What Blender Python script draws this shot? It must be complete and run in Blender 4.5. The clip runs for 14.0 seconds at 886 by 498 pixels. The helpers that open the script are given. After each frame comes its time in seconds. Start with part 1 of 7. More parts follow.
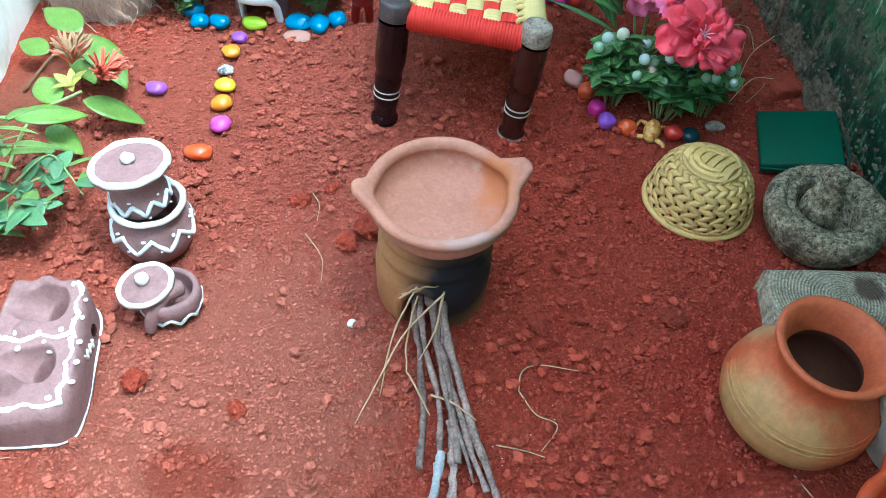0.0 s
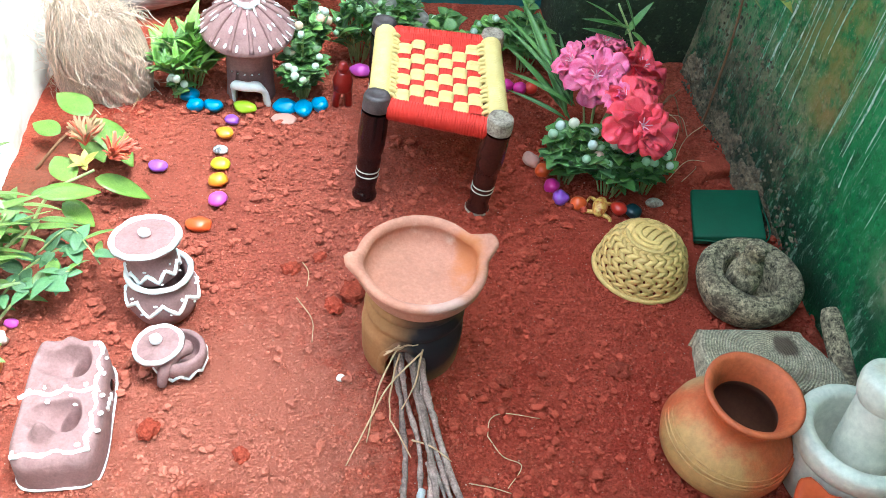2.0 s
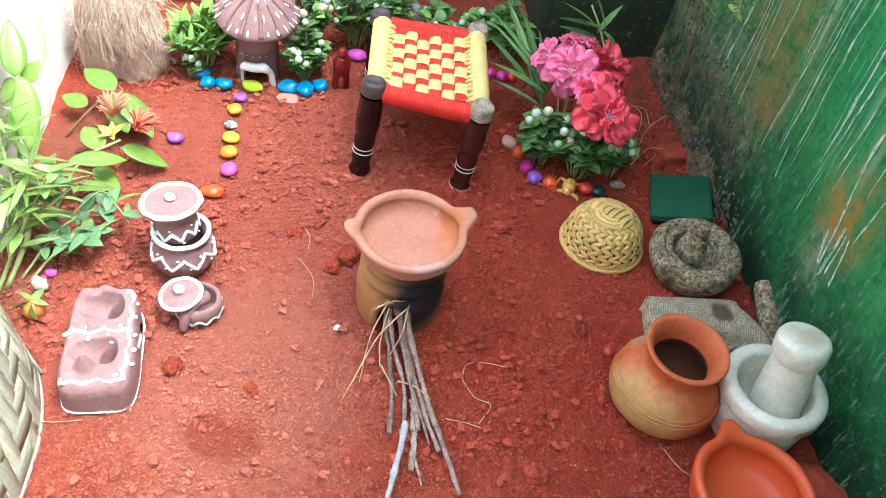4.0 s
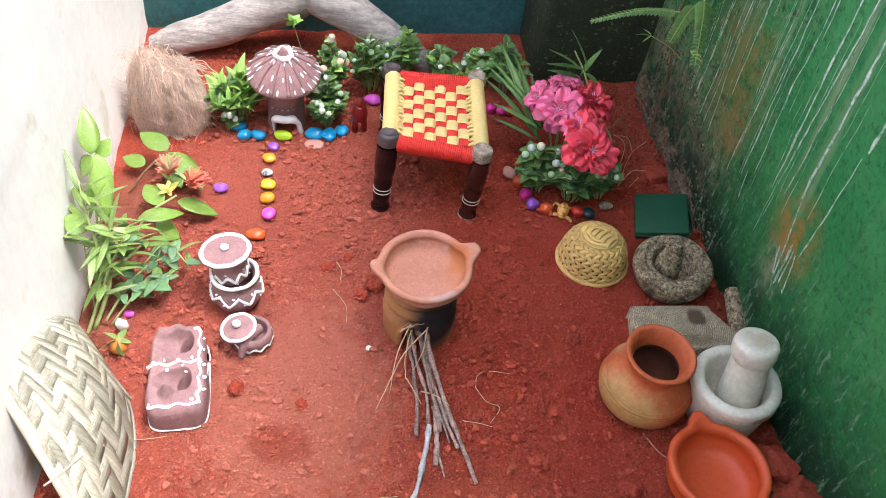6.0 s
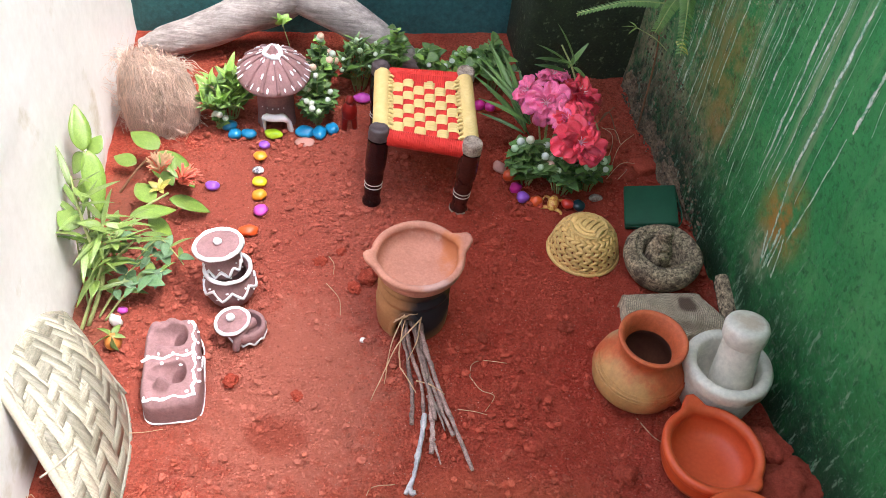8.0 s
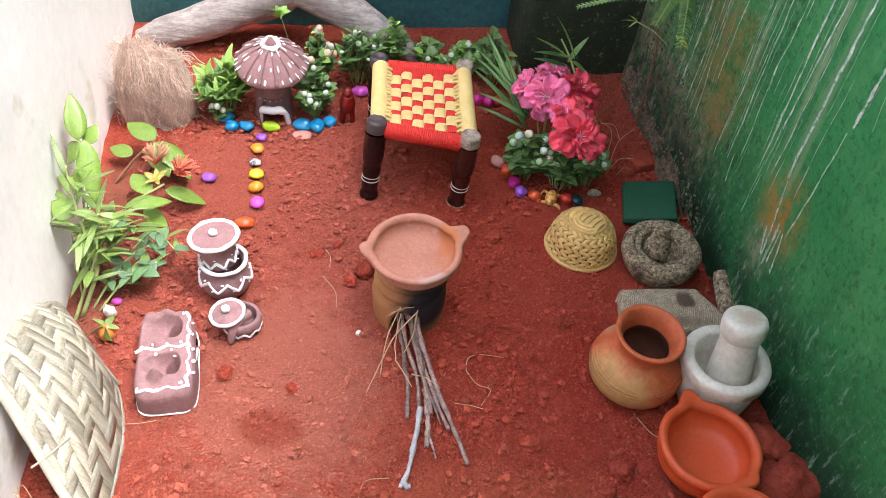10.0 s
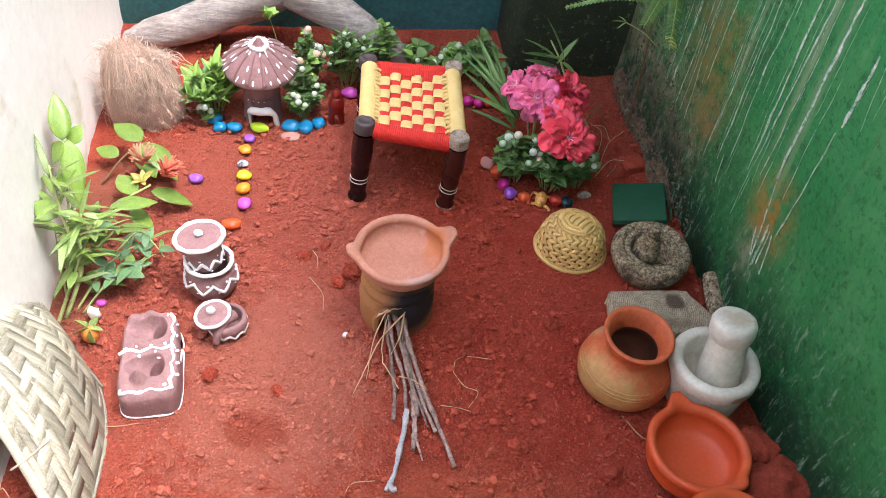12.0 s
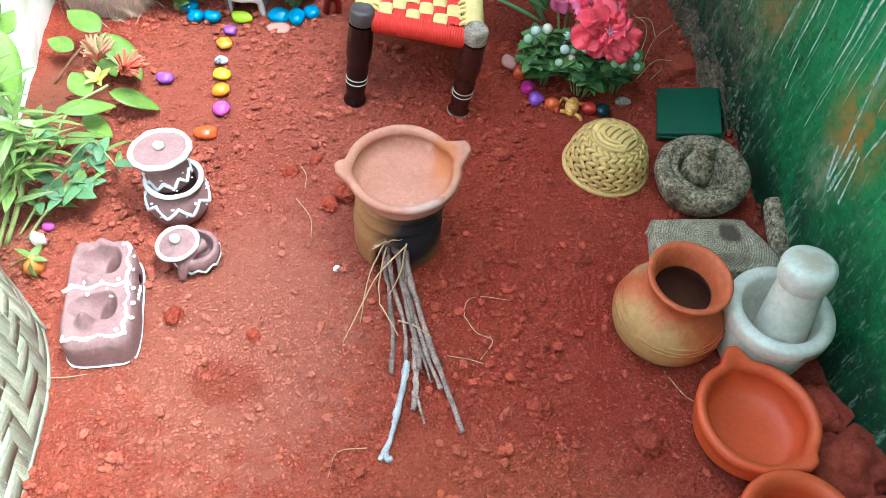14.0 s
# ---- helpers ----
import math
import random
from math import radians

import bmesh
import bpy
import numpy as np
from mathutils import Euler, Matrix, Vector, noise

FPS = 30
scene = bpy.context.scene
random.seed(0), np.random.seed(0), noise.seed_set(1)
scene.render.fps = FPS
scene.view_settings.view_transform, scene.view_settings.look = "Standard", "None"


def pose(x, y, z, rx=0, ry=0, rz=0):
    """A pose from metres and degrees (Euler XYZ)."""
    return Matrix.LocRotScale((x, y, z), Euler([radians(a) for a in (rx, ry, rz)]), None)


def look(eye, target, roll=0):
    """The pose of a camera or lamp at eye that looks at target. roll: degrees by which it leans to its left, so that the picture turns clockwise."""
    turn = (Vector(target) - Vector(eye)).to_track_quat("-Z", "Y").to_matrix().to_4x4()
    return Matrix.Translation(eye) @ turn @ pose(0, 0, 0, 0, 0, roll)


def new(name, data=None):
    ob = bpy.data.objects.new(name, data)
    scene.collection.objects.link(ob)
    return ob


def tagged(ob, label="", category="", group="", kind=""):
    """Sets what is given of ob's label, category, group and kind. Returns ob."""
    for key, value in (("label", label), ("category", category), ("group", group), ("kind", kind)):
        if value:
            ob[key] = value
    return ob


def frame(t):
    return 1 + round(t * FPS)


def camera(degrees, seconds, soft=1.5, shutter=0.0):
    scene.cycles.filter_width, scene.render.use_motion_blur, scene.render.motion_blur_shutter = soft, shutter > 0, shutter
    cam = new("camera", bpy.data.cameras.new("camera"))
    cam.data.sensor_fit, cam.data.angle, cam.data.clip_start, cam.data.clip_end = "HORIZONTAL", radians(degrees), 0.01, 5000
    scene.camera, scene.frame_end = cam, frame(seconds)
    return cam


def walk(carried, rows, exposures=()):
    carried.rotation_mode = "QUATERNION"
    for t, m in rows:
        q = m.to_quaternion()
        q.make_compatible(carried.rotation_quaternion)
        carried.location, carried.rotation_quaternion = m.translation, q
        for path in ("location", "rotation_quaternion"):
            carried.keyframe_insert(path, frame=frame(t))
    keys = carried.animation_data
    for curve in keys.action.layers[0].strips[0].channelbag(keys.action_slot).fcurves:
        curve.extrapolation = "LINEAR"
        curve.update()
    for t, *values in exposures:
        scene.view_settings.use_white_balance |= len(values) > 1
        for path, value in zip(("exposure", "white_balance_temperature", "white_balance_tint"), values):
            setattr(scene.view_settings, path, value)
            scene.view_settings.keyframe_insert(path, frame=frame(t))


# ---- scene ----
cam = camera(55.7, 14.0, soft=0.5)
PATH = [
    (0, (0.044, -0.543, 0.631), (-0.018, 0.808, -0.843), 5.6),
    (0.5, (0.068, -0.596, 0.702), (-0.021, 0.76, -0.765), 4.8),
    (1, (0.051, -0.559, 0.665), (0.017, 0.822, -0.78), 6.2),
    (1.5, (0.028, -0.578, 0.685), (0.031, 0.835, -0.73), 8.1),
    (2, (0.022, -0.621, 0.72), (0.05, 0.837, -0.649), 8.3),
    (2.5, (0.023, -0.646, 0.755), (0.073, 0.844, -0.579), 8.1),
    (3, (0.024, -0.669, 0.785), (0.114, 0.812, -0.555), 7.8),
    (3.5, (0.026, -0.701, 0.79), (0.108, 0.791, -0.54), 8.7),
    (4, (0.016, -0.726, 0.811), (0.096, 0.693, -0.595), 11.5),
    (4.2, (0.011, -0.744, 0.822), (0.074, 0.704, -0.556), 11.3),
    (6.3, (0.02, -0.833, 1.001), (0.051, 0.553, -0.44), 6.8),
    (6.5, (0.019, -0.843, 1.0), (0.065, 0.569, -0.416), 7.2),
    (7, (0.024, -0.842, 0.993), (0.082, 0.578, -0.414), 6.7),
    (7.5, (0.024, -0.839, 0.983), (0.076, 0.575, -0.43), 6.5),
    (8, (0.019, -0.844, 0.977), (0.069, 0.568, -0.439), 6.7),
    (8.5, (0.019, -0.842, 0.97), (0.064, 0.552, -0.463), 6.9),
    (11, (0.031, -0.847, 0.96), (0.088, 0.574, -0.447), 7.4),
    (11.5, (0.035, -0.841, 0.952), (0.081, 0.573, -0.462), 7.2),
    (12, (0.035, -0.843, 0.955), (0.097, 0.579, -0.451), 7.5),
    (12.5, (0.037, -0.841, 0.944), (0.091, 0.558, -0.484), 7.3),
    (13, (0.048, -0.809, 0.904), (0.095, 0.539, -0.572), 7.1),
    (13.5, (0.05, -0.74, 0.852), (0.091, 0.532, -0.691), 7.3),
    (14, (0.05, -0.682, 0.829), (0.091, 0.56, -0.738), 7.8),
]
EXPOSURES = ((0, 2.66, 4800, -13), (0.5, 2.8, 5000, -11), (2.5, 3.05, 5450, -7), (4.2, 2.98, 5850, 2), (6.3, 2.58, 6150, 15), (8.7, 2.55, 6250, 17), (12.5, 2.55, 6250, 17), (13.5, 2.9, 5700, 1), (14, 2.9, 5350, -7))
walk(cam, [(t, look(e, g, r)) for t, e, g, r in PATH], EXPOSURES)

# ---- world, sun and sky ----
world = bpy.data.worlds.new("sky")
scene.world = world
world.use_nodes = True
wn = world.node_tree.nodes
sky = wn.new("ShaderNodeTexSky")
sky.sky_type = "NISHITA"
sky.sun_disc = False
sky.air_density, sky.dust_density, sky.ozone_density = 0.8, 3.0, 0.6
SUN_ELEVATION, SUN_AZIMUTH = radians(70), radians(98)
sky.sun_elevation, sky.sun_rotation = SUN_ELEVATION, SUN_AZIMUTH
wn["Background"].inputs["Strength"].default_value = 0.15
haze = wn.new("ShaderNodeHueSaturation")
haze.inputs["Saturation"].default_value = 0.5
world.node_tree.links.new(sky.outputs["Color"], haze.inputs["Color"])
world.node_tree.links.new(haze.outputs["Color"], wn["Background"].inputs["Color"])
sun_data = bpy.data.lights.new("sun", "SUN")
sun_data.energy, sun_data.angle, sun_data.color = 0.48, radians(14), (1.0, 0.97, 0.92)
sun = new("sun", sun_data)
sun_from = Vector((math.sin(SUN_AZIMUTH) * math.cos(SUN_ELEVATION), math.cos(SUN_AZIMUTH) * math.cos(SUN_ELEVATION), math.sin(SUN_ELEVATION)))
sun.matrix_world = look(sun_from * 8, (0, 0, 0))


# ---- materials ----
def material(name, dark, light, rough=0.6, scale=40.0, fine=300.0, bump=0.25, depth=0.002, metal=0.0, spec=0.5, coat=0.0, tint=0.0, stain=None, stain_scale=12.0, stain_at=0.6, spread=0.25, space="Object"):
    """A surface whose colour wanders between two tones at two scales, with an optional stain, and a fine relief."""
    m = bpy.data.materials.new(name)
    m.use_nodes = True
    nt = m.node_tree
    bsdf = nt.nodes["Principled BSDF"]
    link = nt.links.new
    co = nt.nodes.new("ShaderNodeTexCoord").outputs[space]
    n1 = nt.nodes.new("ShaderNodeTexNoise")
    n1.inputs["Scale"].default_value, n1.inputs["Detail"].default_value = scale, 5
    n2 = nt.nodes.new("ShaderNodeTexNoise")
    n2.inputs["Scale"].default_value, n2.inputs["Detail"].default_value = fine, 3
    link(co, n1.inputs["Vector"]), link(co, n2.inputs["Vector"])
    mixv = nt.nodes.new("ShaderNodeMath")
    mixv.operation = "MULTIPLY_ADD"
    link(n2.outputs["Fac"], mixv.inputs[0])
    mixv.inputs[1].default_value = 0.45
    scaled = nt.nodes.new("ShaderNodeMath")
    scaled.operation = "MULTIPLY"
    scaled.inputs[1].default_value = 0.55
    link(n1.outputs["Fac"], scaled.inputs[0])
    link(scaled.outputs[0], mixv.inputs[2])
    ramp = nt.nodes.new("ShaderNodeValToRGB")
    ramp.color_ramp.elements[0].position, ramp.color_ramp.elements[1].position = 0.5 - spread, 0.5 + spread
    ramp.color_ramp.elements[0].color, ramp.color_ramp.elements[1].color = (*dark, 1), (*light, 1)
    link(mixv.outputs[0], ramp.inputs[0])
    colour = ramp.outputs[0]
    if stain:
        n3 = nt.nodes.new("ShaderNodeTexNoise")
        n3.inputs["Scale"].default_value, n3.inputs["Detail"].default_value = stain_scale, 7
        n3.inputs["Roughness"].default_value = 0.65
        link(co, n3.inputs["Vector"])
        r3 = nt.nodes.new("ShaderNodeValToRGB")
        r3.color_ramp.elements[0].position, r3.color_ramp.elements[1].position = stain_at, min(1.0, stain_at + 0.12)
        link(n3.outputs["Fac"], r3.inputs[0])
        mx = nt.nodes.new("ShaderNodeMix")
        mx.data_type = "RGBA"
        link(r3.outputs[0], mx.inputs["Factor"]), link(colour, mx.inputs[6])
        mx.inputs[7].default_value = (*stain, 1)
        colour = mx.outputs[2]
    if tint:
        info = nt.nodes.new("ShaderNodeObjectInfo")
        hsv = nt.nodes.new("ShaderNodeHueSaturation")
        span = nt.nodes.new("ShaderNodeMapRange")
        span.inputs[3].default_value, span.inputs[4].default_value = 1 - tint, 1 + tint
        link(info.outputs["Random"], span.inputs[0])
        link(span.outputs[0], hsv.inputs["Value"]), link(colour, hsv.inputs["Color"])
        colour = hsv.outputs[0]
    link(colour, bsdf.inputs["Base Color"])
    bsdf.inputs["Roughness"].default_value, bsdf.inputs["Metallic"].default_value = rough, metal
    bsdf.inputs["Specular IOR Level"].default_value, bsdf.inputs["Coat Weight"].default_value = spec, coat
    if bump:
        b = nt.nodes.new("ShaderNodeBump")
        b.inputs["Strength"].default_value, b.inputs["Distance"].default_value = bump, depth
        link(mixv.outputs[0], b.inputs["Height"])
        link(b.outputs[0], bsdf.inputs["Normal"])
    return m


def leafy(name, dark, light, rough=0.45, through_light=0.25):
    m = material(name, dark, light, rough, scale=60, fine=500, bump=0.15, depth=0.001, tint=0.25)
    b = m.node_tree.nodes["Principled BSDF"]
    b.inputs["Transmission Weight"].default_value = 0.0
    b.inputs["Subsurface Weight"].default_value = through_light
    b.inputs["Subsurface Radius"].default_value = (0.003, 0.004, 0.001)
    b.inputs["Subsurface Scale"].default_value = 0.3
    return m


def gritty(m, scale, depth, low=0.7, high=1.3, stretch=(1, 1, 1), rough=0.75):
    """Adds a coarse grain to a material: relief, and lighter and darker specks."""
    nt = m.node_tree
    link = nt.links.new
    bsdf = nt.nodes["Principled BSDF"]
    mp = nt.nodes.new("ShaderNodeMapping")
    mp.inputs["Scale"].default_value = stretch
    n = nt.nodes.new("ShaderNodeTexNoise")
    n.inputs["Scale"].default_value, n.inputs["Detail"].default_value, n.inputs["Roughness"].default_value = scale, 6, rough
    link(nt.nodes.new("ShaderNodeTexCoord").outputs["Object"], mp.inputs["Vector"])
    link(mp.outputs[0], n.inputs["Vector"])
    b = nt.nodes.new("ShaderNodeBump")
    b.inputs["Strength"].default_value, b.inputs["Distance"].default_value = 1.0, depth
    link(n.outputs["Fac"], b.inputs["Height"])
    link(bsdf.inputs["Normal"].links[0].from_socket, b.inputs["Normal"])
    link(b.outputs[0], bsdf.inputs["Normal"])
    span = nt.nodes.new("ShaderNodeMapRange")
    span.inputs[1].default_value, span.inputs[2].default_value = 0.36, 0.64
    span.inputs[3].default_value, span.inputs[4].default_value = low, high
    link(n.outputs["Fac"], span.inputs[0])
    hsv = nt.nodes.new("ShaderNodeHueSaturation")
    link(bsdf.inputs["Base Color"].links[0].from_socket, hsv.inputs["Color"])
    link(span.outputs[0], hsv.inputs["Value"])
    link(hsv.outputs[0], bsdf.inputs["Base Color"])
    return m


def per_island(m, low, high):
    """Lighter and darker loose pieces within one mesh."""
    nt = m.node_tree
    bsdf = nt.nodes["Principled BSDF"]
    span = nt.nodes.new("ShaderNodeMapRange")
    span.inputs[3].default_value, span.inputs[4].default_value = low, high
    nt.links.new(nt.nodes.new("ShaderNodeNewGeometry").outputs["Random Per Island"], span.inputs[0])
    hsv = nt.nodes.new("ShaderNodeHueSaturation")
    nt.links.new(bsdf.inputs["Base Color"].links[0].from_socket, hsv.inputs["Color"])
    nt.links.new(span.outputs[0], hsv.inputs["Value"])
    nt.links.new(hsv.outputs[0], bsdf.inputs["Base Color"])


def patch(m, blobs, wander=30.0):
    """Lays stains and painted light with ragged edges over a material: centre, radii, colour, amount, in the object's
    axes.
    """
    nt = m.node_tree
    link = nt.links.new
    bsdf = nt.nodes["Principled BSDF"]
    colour = bsdf.inputs["Base Color"].links[0].from_socket
    co = nt.nodes.new("ShaderNodeTexCoord").outputs["Object"]
    n = nt.nodes.new("ShaderNodeTexNoise")
    n.inputs["Scale"].default_value, n.inputs["Detail"].default_value, n.inputs["Roughness"].default_value = wander, 7, 0.65
    link(co, n.inputs["Vector"])
    for centre, radii, col, amount in blobs:
        sh = nt.nodes.new("ShaderNodeVectorMath")
        sh.operation = "SUBTRACT"
        sh.inputs[1].default_value = centre
        sc = nt.nodes.new("ShaderNodeVectorMath")
        sc.operation = "MULTIPLY"
        sc.inputs[1].default_value = [1 / q for q in radii]
        ln = nt.nodes.new("ShaderNodeVectorMath")
        ln.operation = "LENGTH"
        link(co, sh.inputs[0]), link(sh.outputs[0], sc.inputs[0]), link(sc.outputs[0], ln.inputs[0])
        ad = nt.nodes.new("ShaderNodeMath")
        ad.operation = "MULTIPLY_ADD"
        ad.inputs[1].default_value = 1.6
        link(n.outputs["Fac"], ad.inputs[0]), link(ln.outputs["Value"], ad.inputs[2])
        r = nt.nodes.new("ShaderNodeMapRange")
        r.interpolation_type = "SMOOTHSTEP"
        r.inputs[1].default_value, r.inputs[2].default_value = 1.35, 2.0
        r.inputs[3].default_value, r.inputs[4].default_value = amount, 0
        link(ad.outputs[0], r.inputs[0])
        mx = nt.nodes.new("ShaderNodeMix")
        mx.data_type = "RGBA"
        link(r.outputs[0], mx.inputs["Factor"]), link(colour, mx.inputs[6])
        mx.inputs[7].default_value = (*col, 1)
        colour = mx.outputs[2]
    link(colour, bsdf.inputs["Base Color"])
    return m


SOIL = material("red_soil", (0.265, 0.04, 0.024), (0.51, 0.118, 0.07), 0.95, scale=24, fine=520, bump=1.0, depth=0.004, spec=0.06, stain=(0.3, 0.04, 0.024), stain_scale=5.0, stain_at=0.52, spread=0.3)
# broad patches paint lit left and shaded right soil; small ones are stains
LIT_SOIL_STAINS = (((0.24, 0.12, 0), (0.3, 0.5, 9), (0.4, 0.05, 0.028), 0.55), ((-0.47, 0.02, 0), (0.075, 0.3, 9), (0.2, 0.095, 0.06), 0.65), ((-0.24, 0.08, 0), (0.27, 0.5, 9), (0.4, 0.115, 0.08), 0.6), ((-0.14, -0.18, 0), (0.15, 0.2, 9), (0.46, 0.16, 0.11), 0.6), ((-0.15, -0.245, 0), (0.045, 0.032, 9), (0.27, 0.042, 0.022), 0.6), ((0.16, -0.33, 0), (0.16, 0.06, 9), (0.5, 0.12, 0.06), 0.4))
gritty(SOIL, 230, 0.0055, 0.6, 1.4)
patch(SOIL, LIT_SOIL_STAINS, 45)
CLOD = material("soil_clod", (0.262, 0.036, 0.021), (0.5, 0.102, 0.058), 0.95, scale=90, fine=700, bump=0.8, depth=0.002, spec=0.08, tint=0.2)
gritty(CLOD, 260, 0.003, 0.8, 1.25)
CRUMB = material("soil_crumb", (0.25, 0.042, 0.024), (0.52, 0.135, 0.08), 0.95, scale=90, fine=700, bump=0.8, depth=0.002, spec=0.08)
patch(CRUMB, LIT_SOIL_STAINS, 45)
per_island(CRUMB, 0.74, 1.22)
GRIT = material("pale_grit", (0.5, 0.2, 0.14), (0.68, 0.4, 0.3), 0.9, scale=200, fine=800, bump=0.3, depth=0.001)
per_island(GRIT, 0.6, 1.1)
LIME_WALL = material("whitewash", (0.87, 0.86, 0.79), (0.92, 0.915, 0.87), 0.8, scale=6, fine=60, bump=0.3, depth=0.002, stain=(0.68, 0.64, 0.49), stain_scale=7, stain_at=0.58)
gritty(LIME_WALL, 30, 0.0008, 0.97, 1.03)
TEAL_WALL = material("dark_teal_paint", (0.014, 0.085, 0.088), (0.04, 0.18, 0.175), 0.5, scale=14, fine=120, bump=0.8, depth=0.004)
gritty(TEAL_WALL, 70, 0.004, 0.75, 1.25)
RUST_CLAY = material("mauve_clay", (0.24, 0.125, 0.12), (0.36, 0.205, 0.2), 0.85, scale=50, fine=400, bump=0.3, depth=0.0015)
gritty(RUST_CLAY, 110, 0.0007, 0.86, 1.1)
WHITE_PAINT = material("white_line_paint", (0.74, 0.73, 0.74), (0.86, 0.85, 0.86), 0.7, scale=120, fine=600, bump=0.4, depth=0.001)
PALE_TERRACOTTA = material("dusty_terracotta", (0.41, 0.16, 0.1), (0.54, 0.25, 0.17), 0.85, scale=20, fine=300, bump=0.3, depth=0.001, stain=(0.58, 0.38, 0.29), stain_scale=16, stain_at=0.63)
gritty(PALE_TERRACOTTA, 130, 0.0006, 0.92, 1.1)
# orange patch paints the lit inner right wall; the pale one is rim dust
patch(PALE_TERRACOTTA, (((0.045, 0.012, 0.028), (0.022, 0.045, 0.02), (0.48, 0.15, 0.04), 0.8), ((0.03, -0.055, 0.04), (0.036, 0.016, 0.012), (0.55, 0.4, 0.36), 0.5)), 40)
ORANGE_CLAY = material("orange_glazed_clay", (0.5, 0.056, 0.013), (0.66, 0.112, 0.028), 0.5, scale=14, fine=200, bump=0.2, depth=0.001)
JUG_CLAY = material("flamed_clay", (0.46, 0.075, 0.022), (0.58, 0.135, 0.042), 0.6, scale=22, fine=320, bump=0.25, depth=0.001)
patch(JUG_CLAY, (((-0.055, -0.012, 0.032), (0.052, 0.066, 0.056), (0.5, 0.29, 0.1), 0.9), ((0.02, -0.055, 0.012), (0.04, 0.03, 0.012), (0.5, 0.24, 0.09), 0.6), ((0.02, 0.05, 0.05), (0.04, 0.03, 0.03), (0.5, 0.3, 0.13), 0.8)), 22)
# darker clay colour paints the shade inside the jug
SHADED_CLAY = material("shaded_inside_clay", (0.1, 0.032, 0.016), (0.2, 0.07, 0.032), 0.9)
gritty(JUG_CLAY, 110, 0.001, 0.85, 1.12)
MARBLE = material("white_marble", (0.6, 0.555, 0.44), (0.76, 0.71, 0.585), 0.5, scale=22, fine=200, bump=0.3, depth=0.001, spread=0.2, stain=(0.46, 0.4, 0.3), stain_scale=26, stain_at=0.63)
gritty(MARBLE, 90, 0.0006, 0.88, 1.08)
patch(MARBLE, (((0.026, -0.05, 0.07), (0.016, 0.02, 0.008), (0.3, 0.15, 0.05), 0.8), ((0.0, 0.0, 0.13), (0.024, 0.02, 0.006), (0.42, 0.25, 0.12), 0.5), ((0.03, 0.01, 0.04), (0.03, 0.06, 0.02), (0.42, 0.38, 0.3), 0.5)), 60)
STONE = material("grey_granite", (0.035, 0.024, 0.013), (0.58, 0.45, 0.27), 0.9, scale=190, fine=600, bump=1.0, depth=0.003, spread=0.13, stain=(0.09, 0.06, 0.035), stain_scale=38, stain_at=0.52)
gritty(STONE, 260, 0.003, 0.5, 1.6)
BAMBOO = material("bamboo_strip", (0.5, 0.28, 0.075), (0.82, 0.55, 0.19), 0.6, scale=30, fine=350, bump=0.35, depth=0.001, tint=0.14)
PALM = material("dry_palm_strip", (0.28, 0.26, 0.19), (0.48, 0.46, 0.37), 0.6, scale=25, fine=350, bump=0.5, depth=0.001, tint=0.25, stain=(0.3, 0.23, 0.12), stain_scale=14, stain_at=0.6)
WOOD = material("weathered_driftwood", (0.3, 0.255, 0.23), (0.54, 0.49, 0.45), 0.85, scale=14, fine=120, bump=0.6, depth=0.004, stain=(0.3, 0.22, 0.17), stain_scale=6, stain_at=0.62)
gritty(WOOD, 1.0, 0.005, 0.62, 1.2, (7, 80, 110), 0.68)
TWIG = material("dry_stick_bark", (0.1, 0.045, 0.033), (0.5, 0.36, 0.31), 0.9, scale=60, fine=500, bump=0.6, depth=0.0015, tint=0.3)
gritty(TWIG, 65, 0.002, 0.5, 1.45, (1, 1, 1), 0.8)
ASH_TWIG = material("ashen_stick_bark", (0.2, 0.19, 0.2), (0.62, 0.6, 0.6), 0.9, scale=70, fine=500, bump=0.6, depth=0.0015)
STRAW = material("dry_straw", (0.42, 0.24, 0.12), (0.62, 0.42, 0.26), 0.85, scale=80, fine=500, bump=0.2, depth=0.001)
HUSK = material("coconut_fibre", (0.64, 0.45, 0.34), (0.84, 0.65, 0.52), 0.95, scale=60, fine=500, bump=0.5, depth=0.002)
per_island(HUSK, 0.7, 1.3)
HUSK_CORE = material("coconut_pith", (0.5, 0.33, 0.24), (0.66, 0.47, 0.36), 0.95, scale=120, fine=600, bump=1.0, depth=0.004)
LACQUER = material("black_lacquer", (0.006, 0.003, 0.004), (0.016, 0.006, 0.007), 0.16, scale=40, fine=300, bump=0.15, depth=0.001)
BROWN_LACQUER = material("brown_lacquer", (0.025, 0.007, 0.006), (0.075, 0.02, 0.014), 0.18, scale=40, fine=300, bump=0.15, depth=0.001)
WORN_CAP = material("worn_grey_end", (0.03, 0.018, 0.018), (0.12, 0.085, 0.085), 0.45, scale=70, fine=500, bump=0.3, depth=0.001)
BEIGE_CAP = material("worn_bare_wood_end", (0.12, 0.07, 0.05), (0.56, 0.45, 0.34), 0.7, scale=70, fine=400, bump=0.4, depth=0.001, spread=0.16)
GOLD_RING = material("pale_ring_line", (0.5, 0.42, 0.36), (0.66, 0.58, 0.5), 0.4, scale=90, fine=400, bump=0.1)
YELLOW = material("yellow_cord", (0.66, 0.46, 0.14), (0.8, 0.62, 0.27), 0.7, scale=70, fine=700, bump=0.3, depth=0.0008)
RED = material("red_cord", (0.6, 0.018, 0.012), (0.74, 0.04, 0.022), 0.65, scale=70, fine=700, bump=0.3, depth=0.0008)
